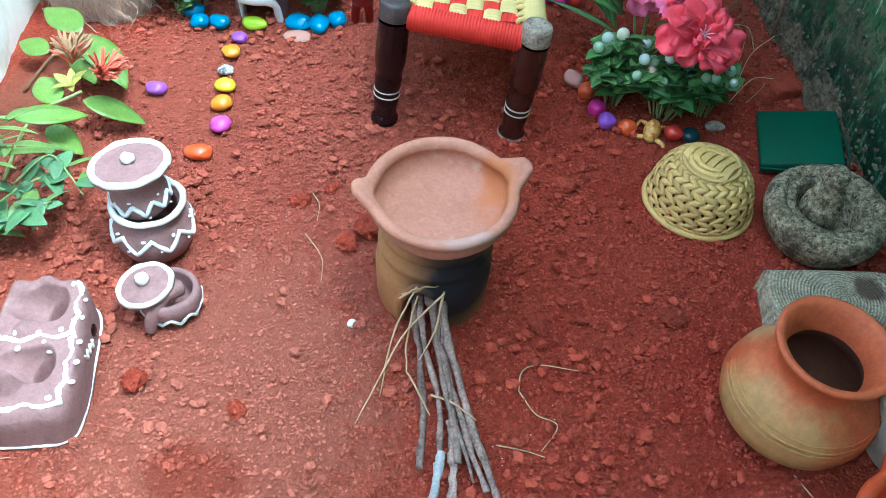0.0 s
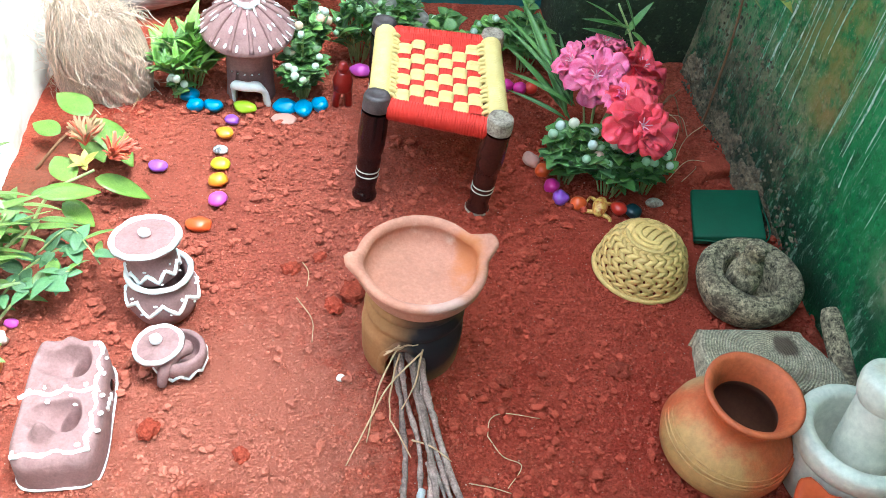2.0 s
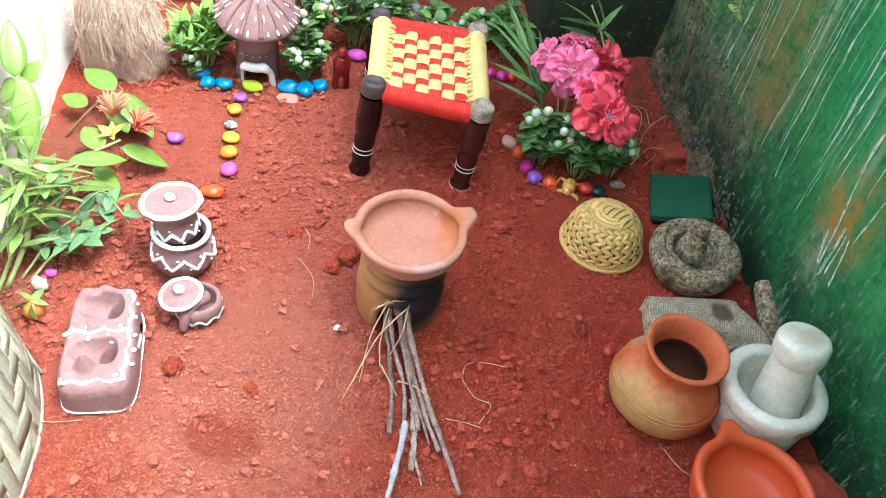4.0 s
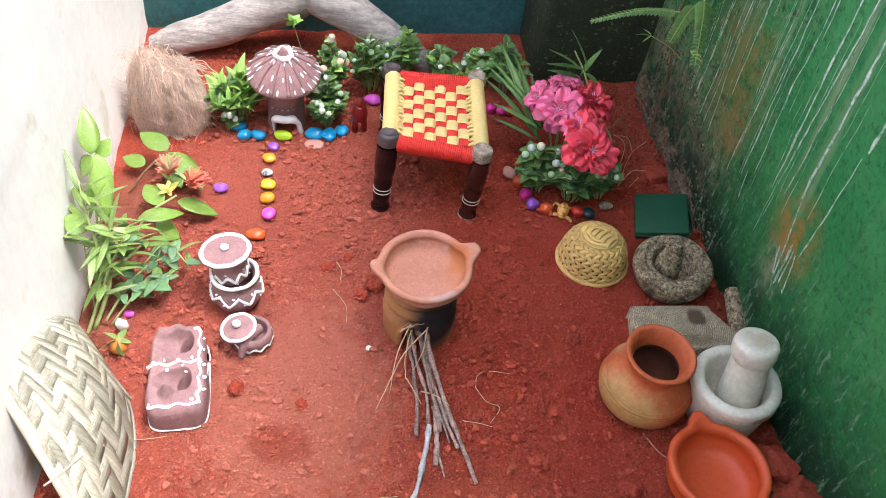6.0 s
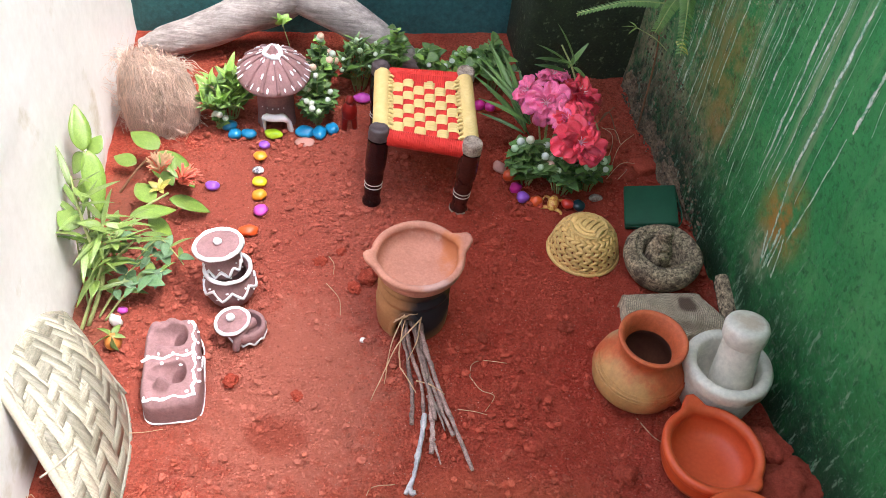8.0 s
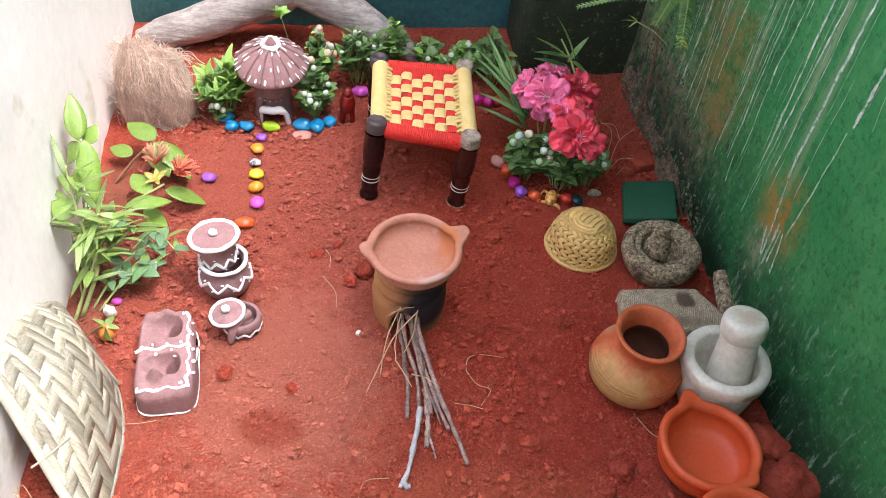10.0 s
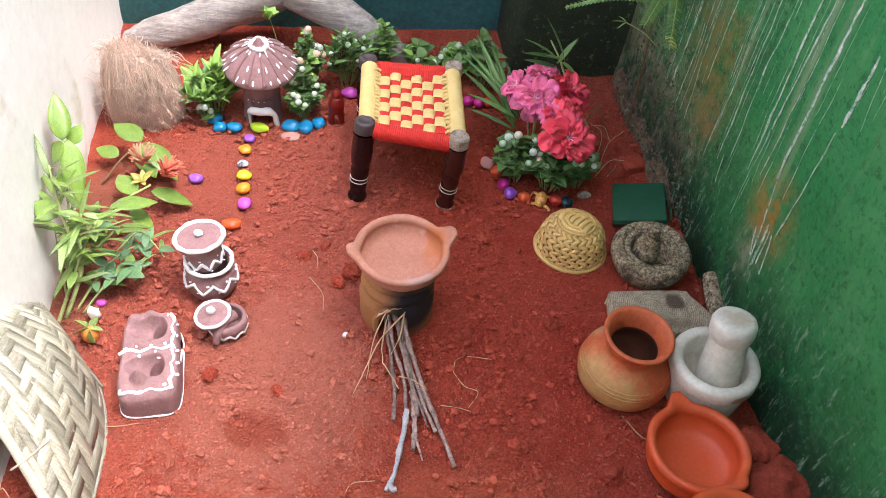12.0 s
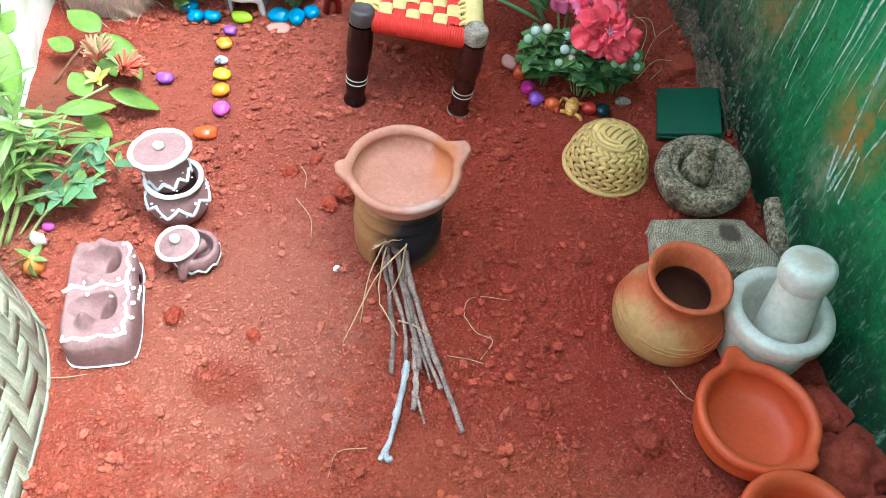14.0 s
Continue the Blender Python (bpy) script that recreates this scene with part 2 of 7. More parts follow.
GREEN_BOX = material("dark_green_felt", (0.003, 0.05, 0.02), (0.007, 0.09, 0.038), 0.7, scale=40, fine=600, bump=0.2, depth=0.001)
GREEN = leafy("mid_green_leaf", (0.06, 0.135, 0.03), (0.2, 0.33, 0.09))
DEEP = leafy("deep_green_leaf", (0.03, 0.08, 0.018), (0.12, 0.22, 0.06), 0.4)
LIME = leafy("lime_green_leaf", (0.15, 0.32, 0.05), (0.34, 0.5, 0.12))
LIVE = leafy("garden_leaf", (0.1, 0.17, 0.03), (0.25, 0.35, 0.095), 0.38)
BLUISH = leafy("blue_green_leaf", (0.07, 0.15, 0.06), (0.16, 0.28, 0.13), 0.5)
OLIVE_LEAF = leafy("olive_green_leaf", (0.1, 0.19, 0.025), (0.27, 0.4, 0.08), 0.4)
YELLOW_LEAF = leafy("yellow_leaf", (0.36, 0.33, 0.06), (0.55, 0.5, 0.14))
STEM = material("green_stem", (0.22, 0.28, 0.08), (0.44, 0.48, 0.2), 0.6, scale=60, fine=300, bump=0.2, depth=0.001)
BROWN_STEM = material("brown_stem", (0.14, 0.06, 0.025), (0.28, 0.14, 0.07), 0.85, scale=60, fine=400, bump=0.4, depth=0.001)
PINK = leafy("pink_petal", (0.86, 0.08, 0.24), (0.94, 0.28, 0.43), 0.55, 0.25)
HOT_PINK = leafy("deep_pink_petal", (0.82, 0.025, 0.06), (0.94, 0.12, 0.16), 0.55, 0.25)
PALE_PINK = leafy("pale_petal_throat", (0.8, 0.4, 0.5), (0.9, 0.6, 0.66), 0.55, 0.3)
CORAL = leafy("coral_petal", (0.66, 0.1, 0.06), (0.78, 0.24, 0.16), 0.6, 0.2)
BERRY_MATS = [material("white_bead", (0.48, 0.55, 0.46), (0.68, 0.72, 0.62), 0.25, bump=0.05), material("cream_bead", (0.66, 0.6, 0.42), (0.78, 0.72, 0.55), 0.35, bump=0.05), material("peach_bead", (0.66, 0.4, 0.28), (0.75, 0.52, 0.4), 0.35, bump=0.05), material("pale_green_bead", (0.36, 0.5, 0.3), (0.55, 0.68, 0.45), 0.35, bump=0.05)]


def painted(name, c):
    return material(name, tuple(v * 0.82 for v in c), tuple(min(1.0, v * 1.1) for v in c), 0.32, scale=90, fine=500, bump=0.12, depth=0.001, coat=0.15)


PEBBLE_MATS = {"orange_red": painted("orange_red_enamel", (0.72, 0.1, 0.02)), "magenta": painted("magenta_enamel", (0.62, 0.09, 0.5)), "orange": painted("orange_enamel", (0.78, 0.3, 0.02)), "yellow": painted("yellow_enamel", (0.8, 0.66, 0.02)), "purple": painted("purple_enamel", (0.3, 0.09, 0.52)), "lime": painted("lime_enamel", (0.42, 0.66, 0.02)), "blue": painted("blue_enamel", (0.008, 0.24, 0.48)), "pink": painted("pink_enamel", (0.62, 0.02, 0.26)), "red": painted("red_enamel", (0.6, 0.035, 0.02)), "black": painted("dark_blue_enamel", (0.006, 0.03, 0.04)),
               "speckled": material("speckled_stone", (0.1, 0.1, 0.11), (0.75, 0.74, 0.74), 0.4, scale=110, fine=300, bump=0.1, spread=0.08), "shell": material("brown_shell", (0.2, 0.13, 0.09), (0.5, 0.42, 0.34), 0.5, scale=80, fine=300, bump=0.2, spread=0.12), "pale": material("pale_pink_stone", (0.42, 0.2, 0.16), (0.5, 0.27, 0.22), 0.7), "white": material("white_pebble", (0.75, 0.72, 0.68), (0.84, 0.82, 0.78), 0.5)}
RED_PLASTIC = painted("clear_red_plastic", (0.42, 0.02, 0.015))
RED_PLASTIC.node_tree.nodes["Principled BSDF"].inputs["Transmission Weight"].default_value = 0.6
TOY_YELLOW = material("yellow_brown_plastic", (0.5, 0.12, 0.02), (0.76, 0.5, 0.12), 0.35, scale=120, fine=300, spread=0.1)


def soot_clay():
    """Ochre clay, blackened round the fire mouth, with hazy edges to the soot."""
    m = material("sooty_ochre_clay", (0.32, 0.14, 0.05), (0.46, 0.23, 0.09), 0.75, scale=16, fine=250, bump=0.25, depth=0.001)
    nt = m.node_tree
    bsdf = nt.nodes["Principled BSDF"]
    base = bsdf.inputs["Base Color"].links[0].from_socket
    co = nt.nodes.new("ShaderNodeTexCoord").outputs["Object"]
    shift = nt.nodes.new("ShaderNodeVectorMath")
    shift.operation = "SUBTRACT"
    shift.inputs[1].default_value = (0.028, -0.045, 0.055)
    size = nt.nodes.new("ShaderNodeVectorMath")
    size.operation = "MULTIPLY"
    size.inputs[1].default_value = (18.0, 13.0, 15.0)
    dist = nt.nodes.new("ShaderNodeVectorMath")
    dist.operation = "LENGTH"
    wob = nt.nodes.new("ShaderNodeTexNoise")
    wob.inputs["Scale"].default_value, wob.inputs["Detail"].default_value = 28, 4
    add = nt.nodes.new("ShaderNodeMath")
    add.operation = "MULTIPLY_ADD"
    add.inputs[1].default_value = 0.7
    ramp = nt.nodes.new("ShaderNodeValToRGB")
    ramp.color_ramp.elements[0].position = 0.62
    ramp.color_ramp.elements[1].position = 1.0
    scale = nt.nodes.new("ShaderNodeMath")
    scale.operation = "MULTIPLY"
    scale.inputs[1].default_value = 0.72
    mix = nt.nodes.new("ShaderNodeMix")
    mix.data_type = "RGBA"
    mix.inputs[6].default_value = (0.012, 0.011, 0.016, 1)
    link = nt.links.new
    link(co, shift.inputs[0]), link(shift.outputs[0], size.inputs[0]), link(size.outputs[0], dist.inputs[0]), link(co, wob.inputs["Vector"])
    link(wob.outputs["Fac"], add.inputs[0]), link(dist.outputs["Value"], add.inputs[2]), link(add.outputs[0], scale.inputs[0]), link(scale.outputs[0], ramp.inputs[0])
    link(ramp.outputs[0], mix.inputs["Factor"]), link(base, mix.inputs[7]), link(mix.outputs[2], bsdf.inputs["Base Color"])
    return m


SOOT_CLAY = soot_clay()


def green_wall_material():
    """Old green oil paint: lime runs, a rusty bloom and a mossy, flaking foot with shade painted in. Object axes: x
    along the wall, z up.
    """
    m = material("old_green_paint", (0.022, 0.175, 0.045), (0.046, 0.295, 0.085), 0.6, scale=9, fine=140, bump=0.6, depth=0.004, spec=0.2)
    nt = m.node_tree
    link = nt.links.new
    bsdf = nt.nodes["Principled BSDF"]
    colour = bsdf.inputs["Base Color"].links[0].from_socket
    co = nt.nodes.new("ShaderNodeTexCoord").outputs["Object"]
    sep = nt.nodes.new("ShaderNodeSeparateXYZ")
    link(co, sep.inputs[0])

    def noise_at(scale, detail=5, stretch=(1, 1, 1), rough=0.6):
        mp = nt.nodes.new("ShaderNodeMapping")
        mp.inputs["Scale"].default_value = stretch
        n = nt.nodes.new("ShaderNodeTexNoise")
        n.inputs["Scale"].default_value, n.inputs["Detail"].default_value, n.inputs["Roughness"].default_value = scale, detail, rough
        link(co, mp.inputs["Vector"]), link(mp.outputs[0], n.inputs["Vector"])
        return n.outputs["Fac"]

    def ramp(value, a, b, flip=False):
        r = nt.nodes.new("ShaderNodeMapRange")
        r.interpolation_type = "SMOOTHSTEP"
        r.inputs[1].default_value, r.inputs[2].default_value = a, b
        if flip:
            r.inputs[3].default_value, r.inputs[4].default_value = 1, 0
        link(value, r.inputs[0])
        return r.outputs[0]

    def times(a, b):
        n = nt.nodes.new("ShaderNodeMath")
        n.operation = "MULTIPLY"
        link(a, n.inputs[0])
        if isinstance(b, float):
            n.inputs[1].default_value = b
        else:
            link(b, n.inputs[1])
        return n.outputs[0]

    def over(fac, col):
        mx = nt.nodes.new("ShaderNodeMix")
        mx.data_type = "RGBA"
        link(fac, mx.inputs["Factor"]), link(colour, mx.inputs[6])
        mx.inputs[7].default_value = (*col, 1)
        return mx.outputs[2]

    foot = ramp(sep.outputs["Z"], 0.02, 0.34, True)
    far = ramp(sep.outputs["X"], 0.0, 0.3)
    # broad lighter clouding, foot moss, flakes, then dark and beige mottling towards the corner
    colour = over(times(ramp(noise_at(5, 6), 0.42, 0.68), 0.6), (0.1, 0.33, 0.1))
    colour = over(times(times(ramp(noise_at(14, 9, rough=0.7), 0.38, 0.58), foot), 0.6), (0.02, 0.06, 0.02))
    colour = over(times(times(ramp(noise_at(60, 6, rough=0.7), 0.56, 0.63), foot), 0.6), (0.2, 0.27, 0.17))
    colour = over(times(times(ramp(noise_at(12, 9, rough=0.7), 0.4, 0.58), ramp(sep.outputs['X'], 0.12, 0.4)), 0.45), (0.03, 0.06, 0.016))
    colour = over(times(times(times(ramp(noise_at(26, 9, rough=0.75), 0.4, 0.56), ramp(sep.outputs['X'], 0.22, 0.34)), ramp(sep.outputs['Z'], 0.08, 0.26, True)), 0.9), (0.36, 0.25, 0.16))
    colour = over(times(times(ramp(noise_at(120, 5, rough=0.7), 0.57, 0.63), ramp(sep.outputs['X'], 0.14, 0.32)), 0.6), (0.4, 0.36, 0.2))
    # scabby crust towards the corner, then dark ragged blotches
    colour = over(times(times(ramp(noise_at(42, 8, rough=0.75), 0.54, 0.59), ramp(sep.outputs['X'], 0.14, 0.3)), 0.75), (0.3, 0.29, 0.16))
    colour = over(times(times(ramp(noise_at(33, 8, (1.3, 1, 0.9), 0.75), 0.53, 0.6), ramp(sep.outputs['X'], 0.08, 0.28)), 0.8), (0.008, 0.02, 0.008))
    # shade painted along the foot, fine dirt and pale veins
    colour = over(times(times(ramp(noise_at(9, 9, rough=0.75), 0.32, 0.56), ramp(sep.outputs['Z'], 0.04, 0.2, True)), 0.9), (0.006, 0.022, 0.01))
    colour = over(times(ramp(noise_at(85, 9, rough=0.8), 0.5, 0.62), 0.6), (0.005, 0.05, 0.02))
    colour = over(times(times(ramp(noise_at(1, 8, (90, 90, 22), 0.8), 0.55, 0.62), ramp(sep.outputs['Z'], 0.12, 0.34, True)), 0.6), (0.3, 0.4, 0.28))
    # small chips all over, and a coarser skin
    colour = over(times(ramp(noise_at(150, 4), 0.6, 0.68), 0.5), (0.08, 0.28, 0.13))
    colour = over(times(ramp(noise_at(48, 6, rough=0.65), 0.5, 0.7), 0.3), (0.004, 0.05, 0.02))
    skin = nt.nodes.new("ShaderNodeBump")
    skin.inputs["Strength"].default_value, skin.inputs["Distance"].default_value = 0.9, 0.006
    link(noise_at(45, 10, rough=0.75), skin.inputs["Height"])
    link(bsdf.inputs["Normal"].links[0].from_socket, skin.inputs["Normal"])
    link(skin.outputs[0], bsdf.inputs["Normal"])
    # hazy vertical lime runs
    runs = times(times(ramp(noise_at(1, 6, (34, 34, 1.3)), 0.52, 0.72), ramp(sep.outputs["Z"], 0.12, 0.34)), ramp(sep.outputs["X"], -0.12, 0.06))
    colour = over(times(runs, 0.65), (0.3, 0.38, 0.2))
    # rusty bloom
    for cx, cz, rx, rz, col, amount in ((0.035, 0.215, 0.08, 0.09, (0.4, 0.18, 0.03), 0.95), (0.288, 0.2, 0.06, 0.07, (0.34, 0.16, 0.06), 0.75), (0.34, 0.28, 0.16, 0.17, (0.24, 0.2, 0.05), 0.85), (0.045, 0.14, 0.05, 0.06, (0.34, 0.32, 0.2), 0.7)):
        sh = nt.nodes.new("ShaderNodeVectorMath")
        sh.operation = "SUBTRACT"
        sh.inputs[1].default_value = (cx, 0, cz)
        sc = nt.nodes.new("ShaderNodeVectorMath")
        sc.operation = "MULTIPLY"
        sc.inputs[1].default_value = (1 / rx, 0, 1 / rz)
        ln = nt.nodes.new("ShaderNodeVectorMath")
        ln.operation = "LENGTH"
        link(co, sh.inputs[0]), link(sh.outputs[0], sc.inputs[0]), link(sc.outputs[0], ln.inputs[0])
        colour = over(times(times(ramp(ln.outputs["Value"], 0.1, 1.0, True), ramp(noise_at(30, 7), 0.35, 0.6)), amount), col)
    link(colour, bsdf.inputs["Base Color"])
    return m


GREEN_WALL = green_wall_material()
BANK = material("mortar_bank", (0.05, 0.032, 0.018), (0.3, 0.21, 0.12), 0.95, scale=70, fine=500, bump=0.8, depth=0.003, spread=0.2, stain=(0.03, 0.04, 0.018), stain_scale=22, stain_at=0.5)
gritty(BANK, 180, 0.003, 0.6, 1.35)
CRUST = material("mortar_crust", (0.05, 0.04, 0.022), (0.27, 0.21, 0.13), 0.95, scale=160, fine=600, bump=0.5, depth=0.001, spread=0.2)
per_island(CRUST, 0.35, 1.2)
PIER = material("mossy_dark_paint", (0.006, 0.012, 0.005), (0.034, 0.05, 0.018), 0.8, scale=24, fine=200, bump=1.0, depth=0.008, stain=(0.13, 0.17, 0.085), stain_scale=75, stain_at=0.57)
LIME_RUN = material("lime_drip", (0.03, 0.24, 0.09), (0.68, 0.7, 0.58), 0.8, scale=55, fine=260, bump=0.2, depth=0.001, spread=0.12)


# ---- builders ----
rnd = random.Random(7)


def thing(name, label, category, m=None, group="", kind=""):
    ob = new(name)
    ob.empty_display_size = 0.02
    if m is not None:
        ob.matrix_world = m
    return tagged(ob, label, category, group, kind)


def mesh_of(name, bm, mat, smooth=True):
    me = bpy.data.meshes.new(name)
    bm.to_mesh(me)
    bm.free()
    if smooth:
        for p in me.polygons:
            p.use_smooth = True
    me.materials.append(mat)
    return me


def part(name, bm, mat, parent=None, label="", smooth=True, m=None):
    """Links a bmesh (or a mesh made before) as one object under a thing or part."""
    me = bm if isinstance(bm, bpy.types.Mesh) else mesh_of(name, bm, mat, smooth)
    ob = new(name, me)
    if parent is not None:
        ob.parent = parent
    if m is not None:
        ob.matrix_basis = m
    if label:
        ob["label"] = label
    return ob


def lathe(profile, seg=48, wobble=0.0, seed=0, bend=None):
    """Turns (radius, height) pairs round z."""
    bm = bmesh.new()
    rings = []
    for r, z in profile:
        if r < 1e-5:
            rings.append([bm.verts.new((0, 0, z))])
            continue
        ring = []
        for i in range(seg):
            a = 2 * math.pi * i / seg
            k = 1 + wobble * noise.noise(Vector((math.cos(a) * 1.3 + seed, math.sin(a) * 1.3, z * 30)))
            x, y, zz = r * k * math.cos(a), r * k * math.sin(a), z
            if bend:
                x, y, zz = bend(x, y, zz, a, r)
            ring.append(bm.verts.new((x, y, zz)))
        rings.append(ring)
    for a, b in zip(rings, rings[1:]):
        if len(a) == 1 and len(b) == 1:
            continue
        for i in range(seg):
            j = (i + 1) % seg
            if len(a) == 1:
                bm.faces.new((a[0], b[j], b[i]))
            elif len(b) == 1:
                bm.faces.new((a[i], a[j], b[0]))
            else:
                bm.faces.new((a[i], a[j], b[j], b[i]))
    bmesh.ops.recalc_face_normals(bm, faces=bm.faces)
    return bm


def spline(pts, n):
    """n + 1 points along a smooth curve through pts."""
    p = [Vector(q) for q in pts]
    if len(p) == 2:
        return [p[0].lerp(p[1], i / n) for i in range(n + 1)]
    p = [2 * p[0] - p[1]] + p + [2 * p[-1] - p[-2]]
    out = []
    spans = len(p) - 3
    for i in range(n + 1):
        f = i / n * spans
        k = min(int(f), spans - 1)
        t = f - k
        a, b, c, d = p[k:k + 4]
        out.append(0.5 * ((2 * b) + (c - a) * t + (2 * a - 5 * b + 4 * c - d) * t * t + (3 * b - a - 3 * c + d) * t ** 3))
    return out


def tube(pts, radii, seg=8, n=None, bm=None, flat=1.0, rough=0.0):
    """A tapered tube along a smooth curve."""
    n = n or max(4, 4 * (len(pts) - 1))
    line = spline(pts, n)
    bm = bm or bmesh.new()
    radii = [radii] * 2 if isinstance(radii, (int, float)) else radii
    rings = []
    side = None
    for i, p in enumerate(line):
        d = (line[min(i + 1, n)] - line[max(i - 1, 0)]).normalized()
        if side is None:
            side = d.cross(Vector((0.13, 0.21, 1))).normalized()
        side = (side - d * side.dot(d)).normalized()
        up = side.cross(d)
        f = i / n * (len(radii) - 1)
        k = min(int(f), len(radii) - 2)
        r = radii[k] + (radii[k + 1] - radii[k]) * (f - k)
        ring = []
        for j in range(seg):
            a = 2 * math.pi * j / seg
            q = 1 + (rough * noise.noise(p * min(160.0, 0.3 / r) + Vector((j * 1.7, 0, 0))) if rough else 0)
            ring.append(bm.verts.new(p + side * math.cos(a) * r * q + up * math.sin(a) * r * flat * q))
        rings.append(ring)
    for a, b in zip(rings, rings[1:]):
        for j in range(seg):
            bm.faces.new((a[j], a[(j + 1) % seg], b[(j + 1) % seg], b[j]))
    bm.faces.new(rings[0][::-1]), bm.faces.new(rings[-1])
    bmesh.ops.recalc_face_normals(bm, faces=bm.faces)
    return bm


def lump(rx, ry, rz, rough=0.12, seed=0.0, sub=2, freq=1.6):
    """A rounded, uneven pebble or clod, resting on z = 0."""
    bm = bmesh.new()
    bmesh.ops.create_icosphere(bm, subdivisions=sub, radius=1)
    for v in bm.verts:
        k = 1 + rough * noise.noise(v.co * freq + Vector((seed * 3.1, seed, 0)))
        v.co = Vector((v.co.x * rx * k, v.co.y * ry * k, v.co.z * rz * k))
    low = min(v.co.z for v in bm.verts)
    for v in bm.verts:
        v.co.z -= low
    return bm


def leaf_mesh(name, length, width, mat, droop=0.25, fold=0.25, wave=0.0, tip=1.0, serrate=0.0, n=7):
    """A leaf along +y from its stalk, folded at the midrib and drooping."""
    bm = bmesh.new()
    rows = []
    for i in range(n + 1):
        t = i / n
        w = width * 0.5 * math.sin(math.pi * min(1, t ** (0.75 * tip))) ** 0.8 if 0 < i < n else width * 0.03
        if serrate and i % 2:
            w *= 1 - serrate
        y = length * (t - droop * 0.25 * t * t)
        z = -droop * length * t * t + wave * length * math.sin(t * 7)
        rows.append([bm.verts.new((s * w, y, z + fold * abs(s) * w)) for s in (-1, -0.5, 0, 0.5, 1)])
    for a, b in zip(rows, rows[1:]):
        for j in range(4):
            bm.faces.new((a[j], a[j + 1], b[j + 1], b[j]))
    top = list(bm.faces)
    bmesh.ops.recalc_face_normals(bm, faces=top)
    bmesh.ops.solidify(bm, geom=top, thickness=max(0.0003, width * 0.015))
    return mesh_of(name, bm, mat)


def aim(pos, direction, roll=0.0, size=1.0):
    """A pose that turns +y to direction, with z kept upward."""
    d = Vector(direction).normalized()
    up = Vector((0, 0, 1)) if abs(d.z) < 0.98 else Vector((0.3, 0, 1))
    x = d.cross(up).normalized()
    z = x.cross(d)
    r = Matrix((x, d, z)).transposed().to_4x4()
    return Matrix.Translation(pos) @ r @ Matrix.Rotation(roll, 4, "Y") @ Matrix.Scale(size, 4)


def box(sx, sy, sz, bevel=0.002, seg=2):
    bm = bmesh.new()
    bmesh.ops.create_cube(bm, size=1)
    for v in bm.verts:
        v.co = Vector((v.co.x * sx, v.co.y * sy, (v.co.z + 0.5) * sz))
    if bevel:
        bmesh.ops.bevel(bm, geom=list(bm.edges), offset=bevel, segments=seg, affect="EDGES", profile=0.6)
    return bm


def ribbon_ring(rad, z, thick, zig=0.0, waves=10, n=80, seed=0.0, arc=(0.0, 2 * math.pi), bulge=None, wob=0.15):
    """A painted line round a pot: a thin, uneven band that may zigzag."""
    pts = []
    for i in range(n + 1):
        a = arc[0] + (arc[1] - arc[0]) * i / n
        tri = abs((a * waves / (2 * math.pi)) % 1 * 2 - 1) * 2 - 1
        zz = z + zig * tri + thick * 0.5 * noise.noise(Vector((a * 2, seed, 0)))
        r = bulge(zz) if bulge else rad
        pts.append((r * math.cos(a), r * math.sin(a), zz))
    return tube(pts, thick, seg=6, n=n, rough=wob * 3)


# ---- ground and walls ----
def ground():
    """One sheet: fine and lumpy inside the corner, coarse out to the horizon."""
    near_x, near_y = np.arange(-0.62, 0.62, 0.0058), np.arange(-0.62, 0.92, 0.0058)
    far = np.array([0.02, 0.08, 0.3, 1.0, 4.0, 15.0, 60.0])
    xs = np.concatenate((near_x[0] - far[::-1], near_x, near_x[-1] + far))
    ys = np.concatenate((near_y[0] - far[::-1], near_y, near_y[-1] + far))
    verts = []
    for y in ys:
        for x in xs:
            p = Vector((x, y, 0))
            z = 0.0035 * noise.noise(p * 9) + 0.0022 * noise.noise(p * 34) + 0.0016 * noise.noise(p * 110)
            verts.append((x, y, z))
    w = len(xs)
    faces = [(j * w + i, j * w + i + 1, (j + 1) * w + i + 1, (j + 1) * w + i) for j in range(len(ys) - 1) for i in range(w - 1)]
    me = bpy.data.meshes.new("ground")
    me.from_pydata(verts, [], faces)
    for p in me.polygons:
        p.use_smooth = True
    me.materials.append(SOIL)
    return tagged(new("ground", me), "bare crumbly red laterite soil", "ground", kind="structure")


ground()


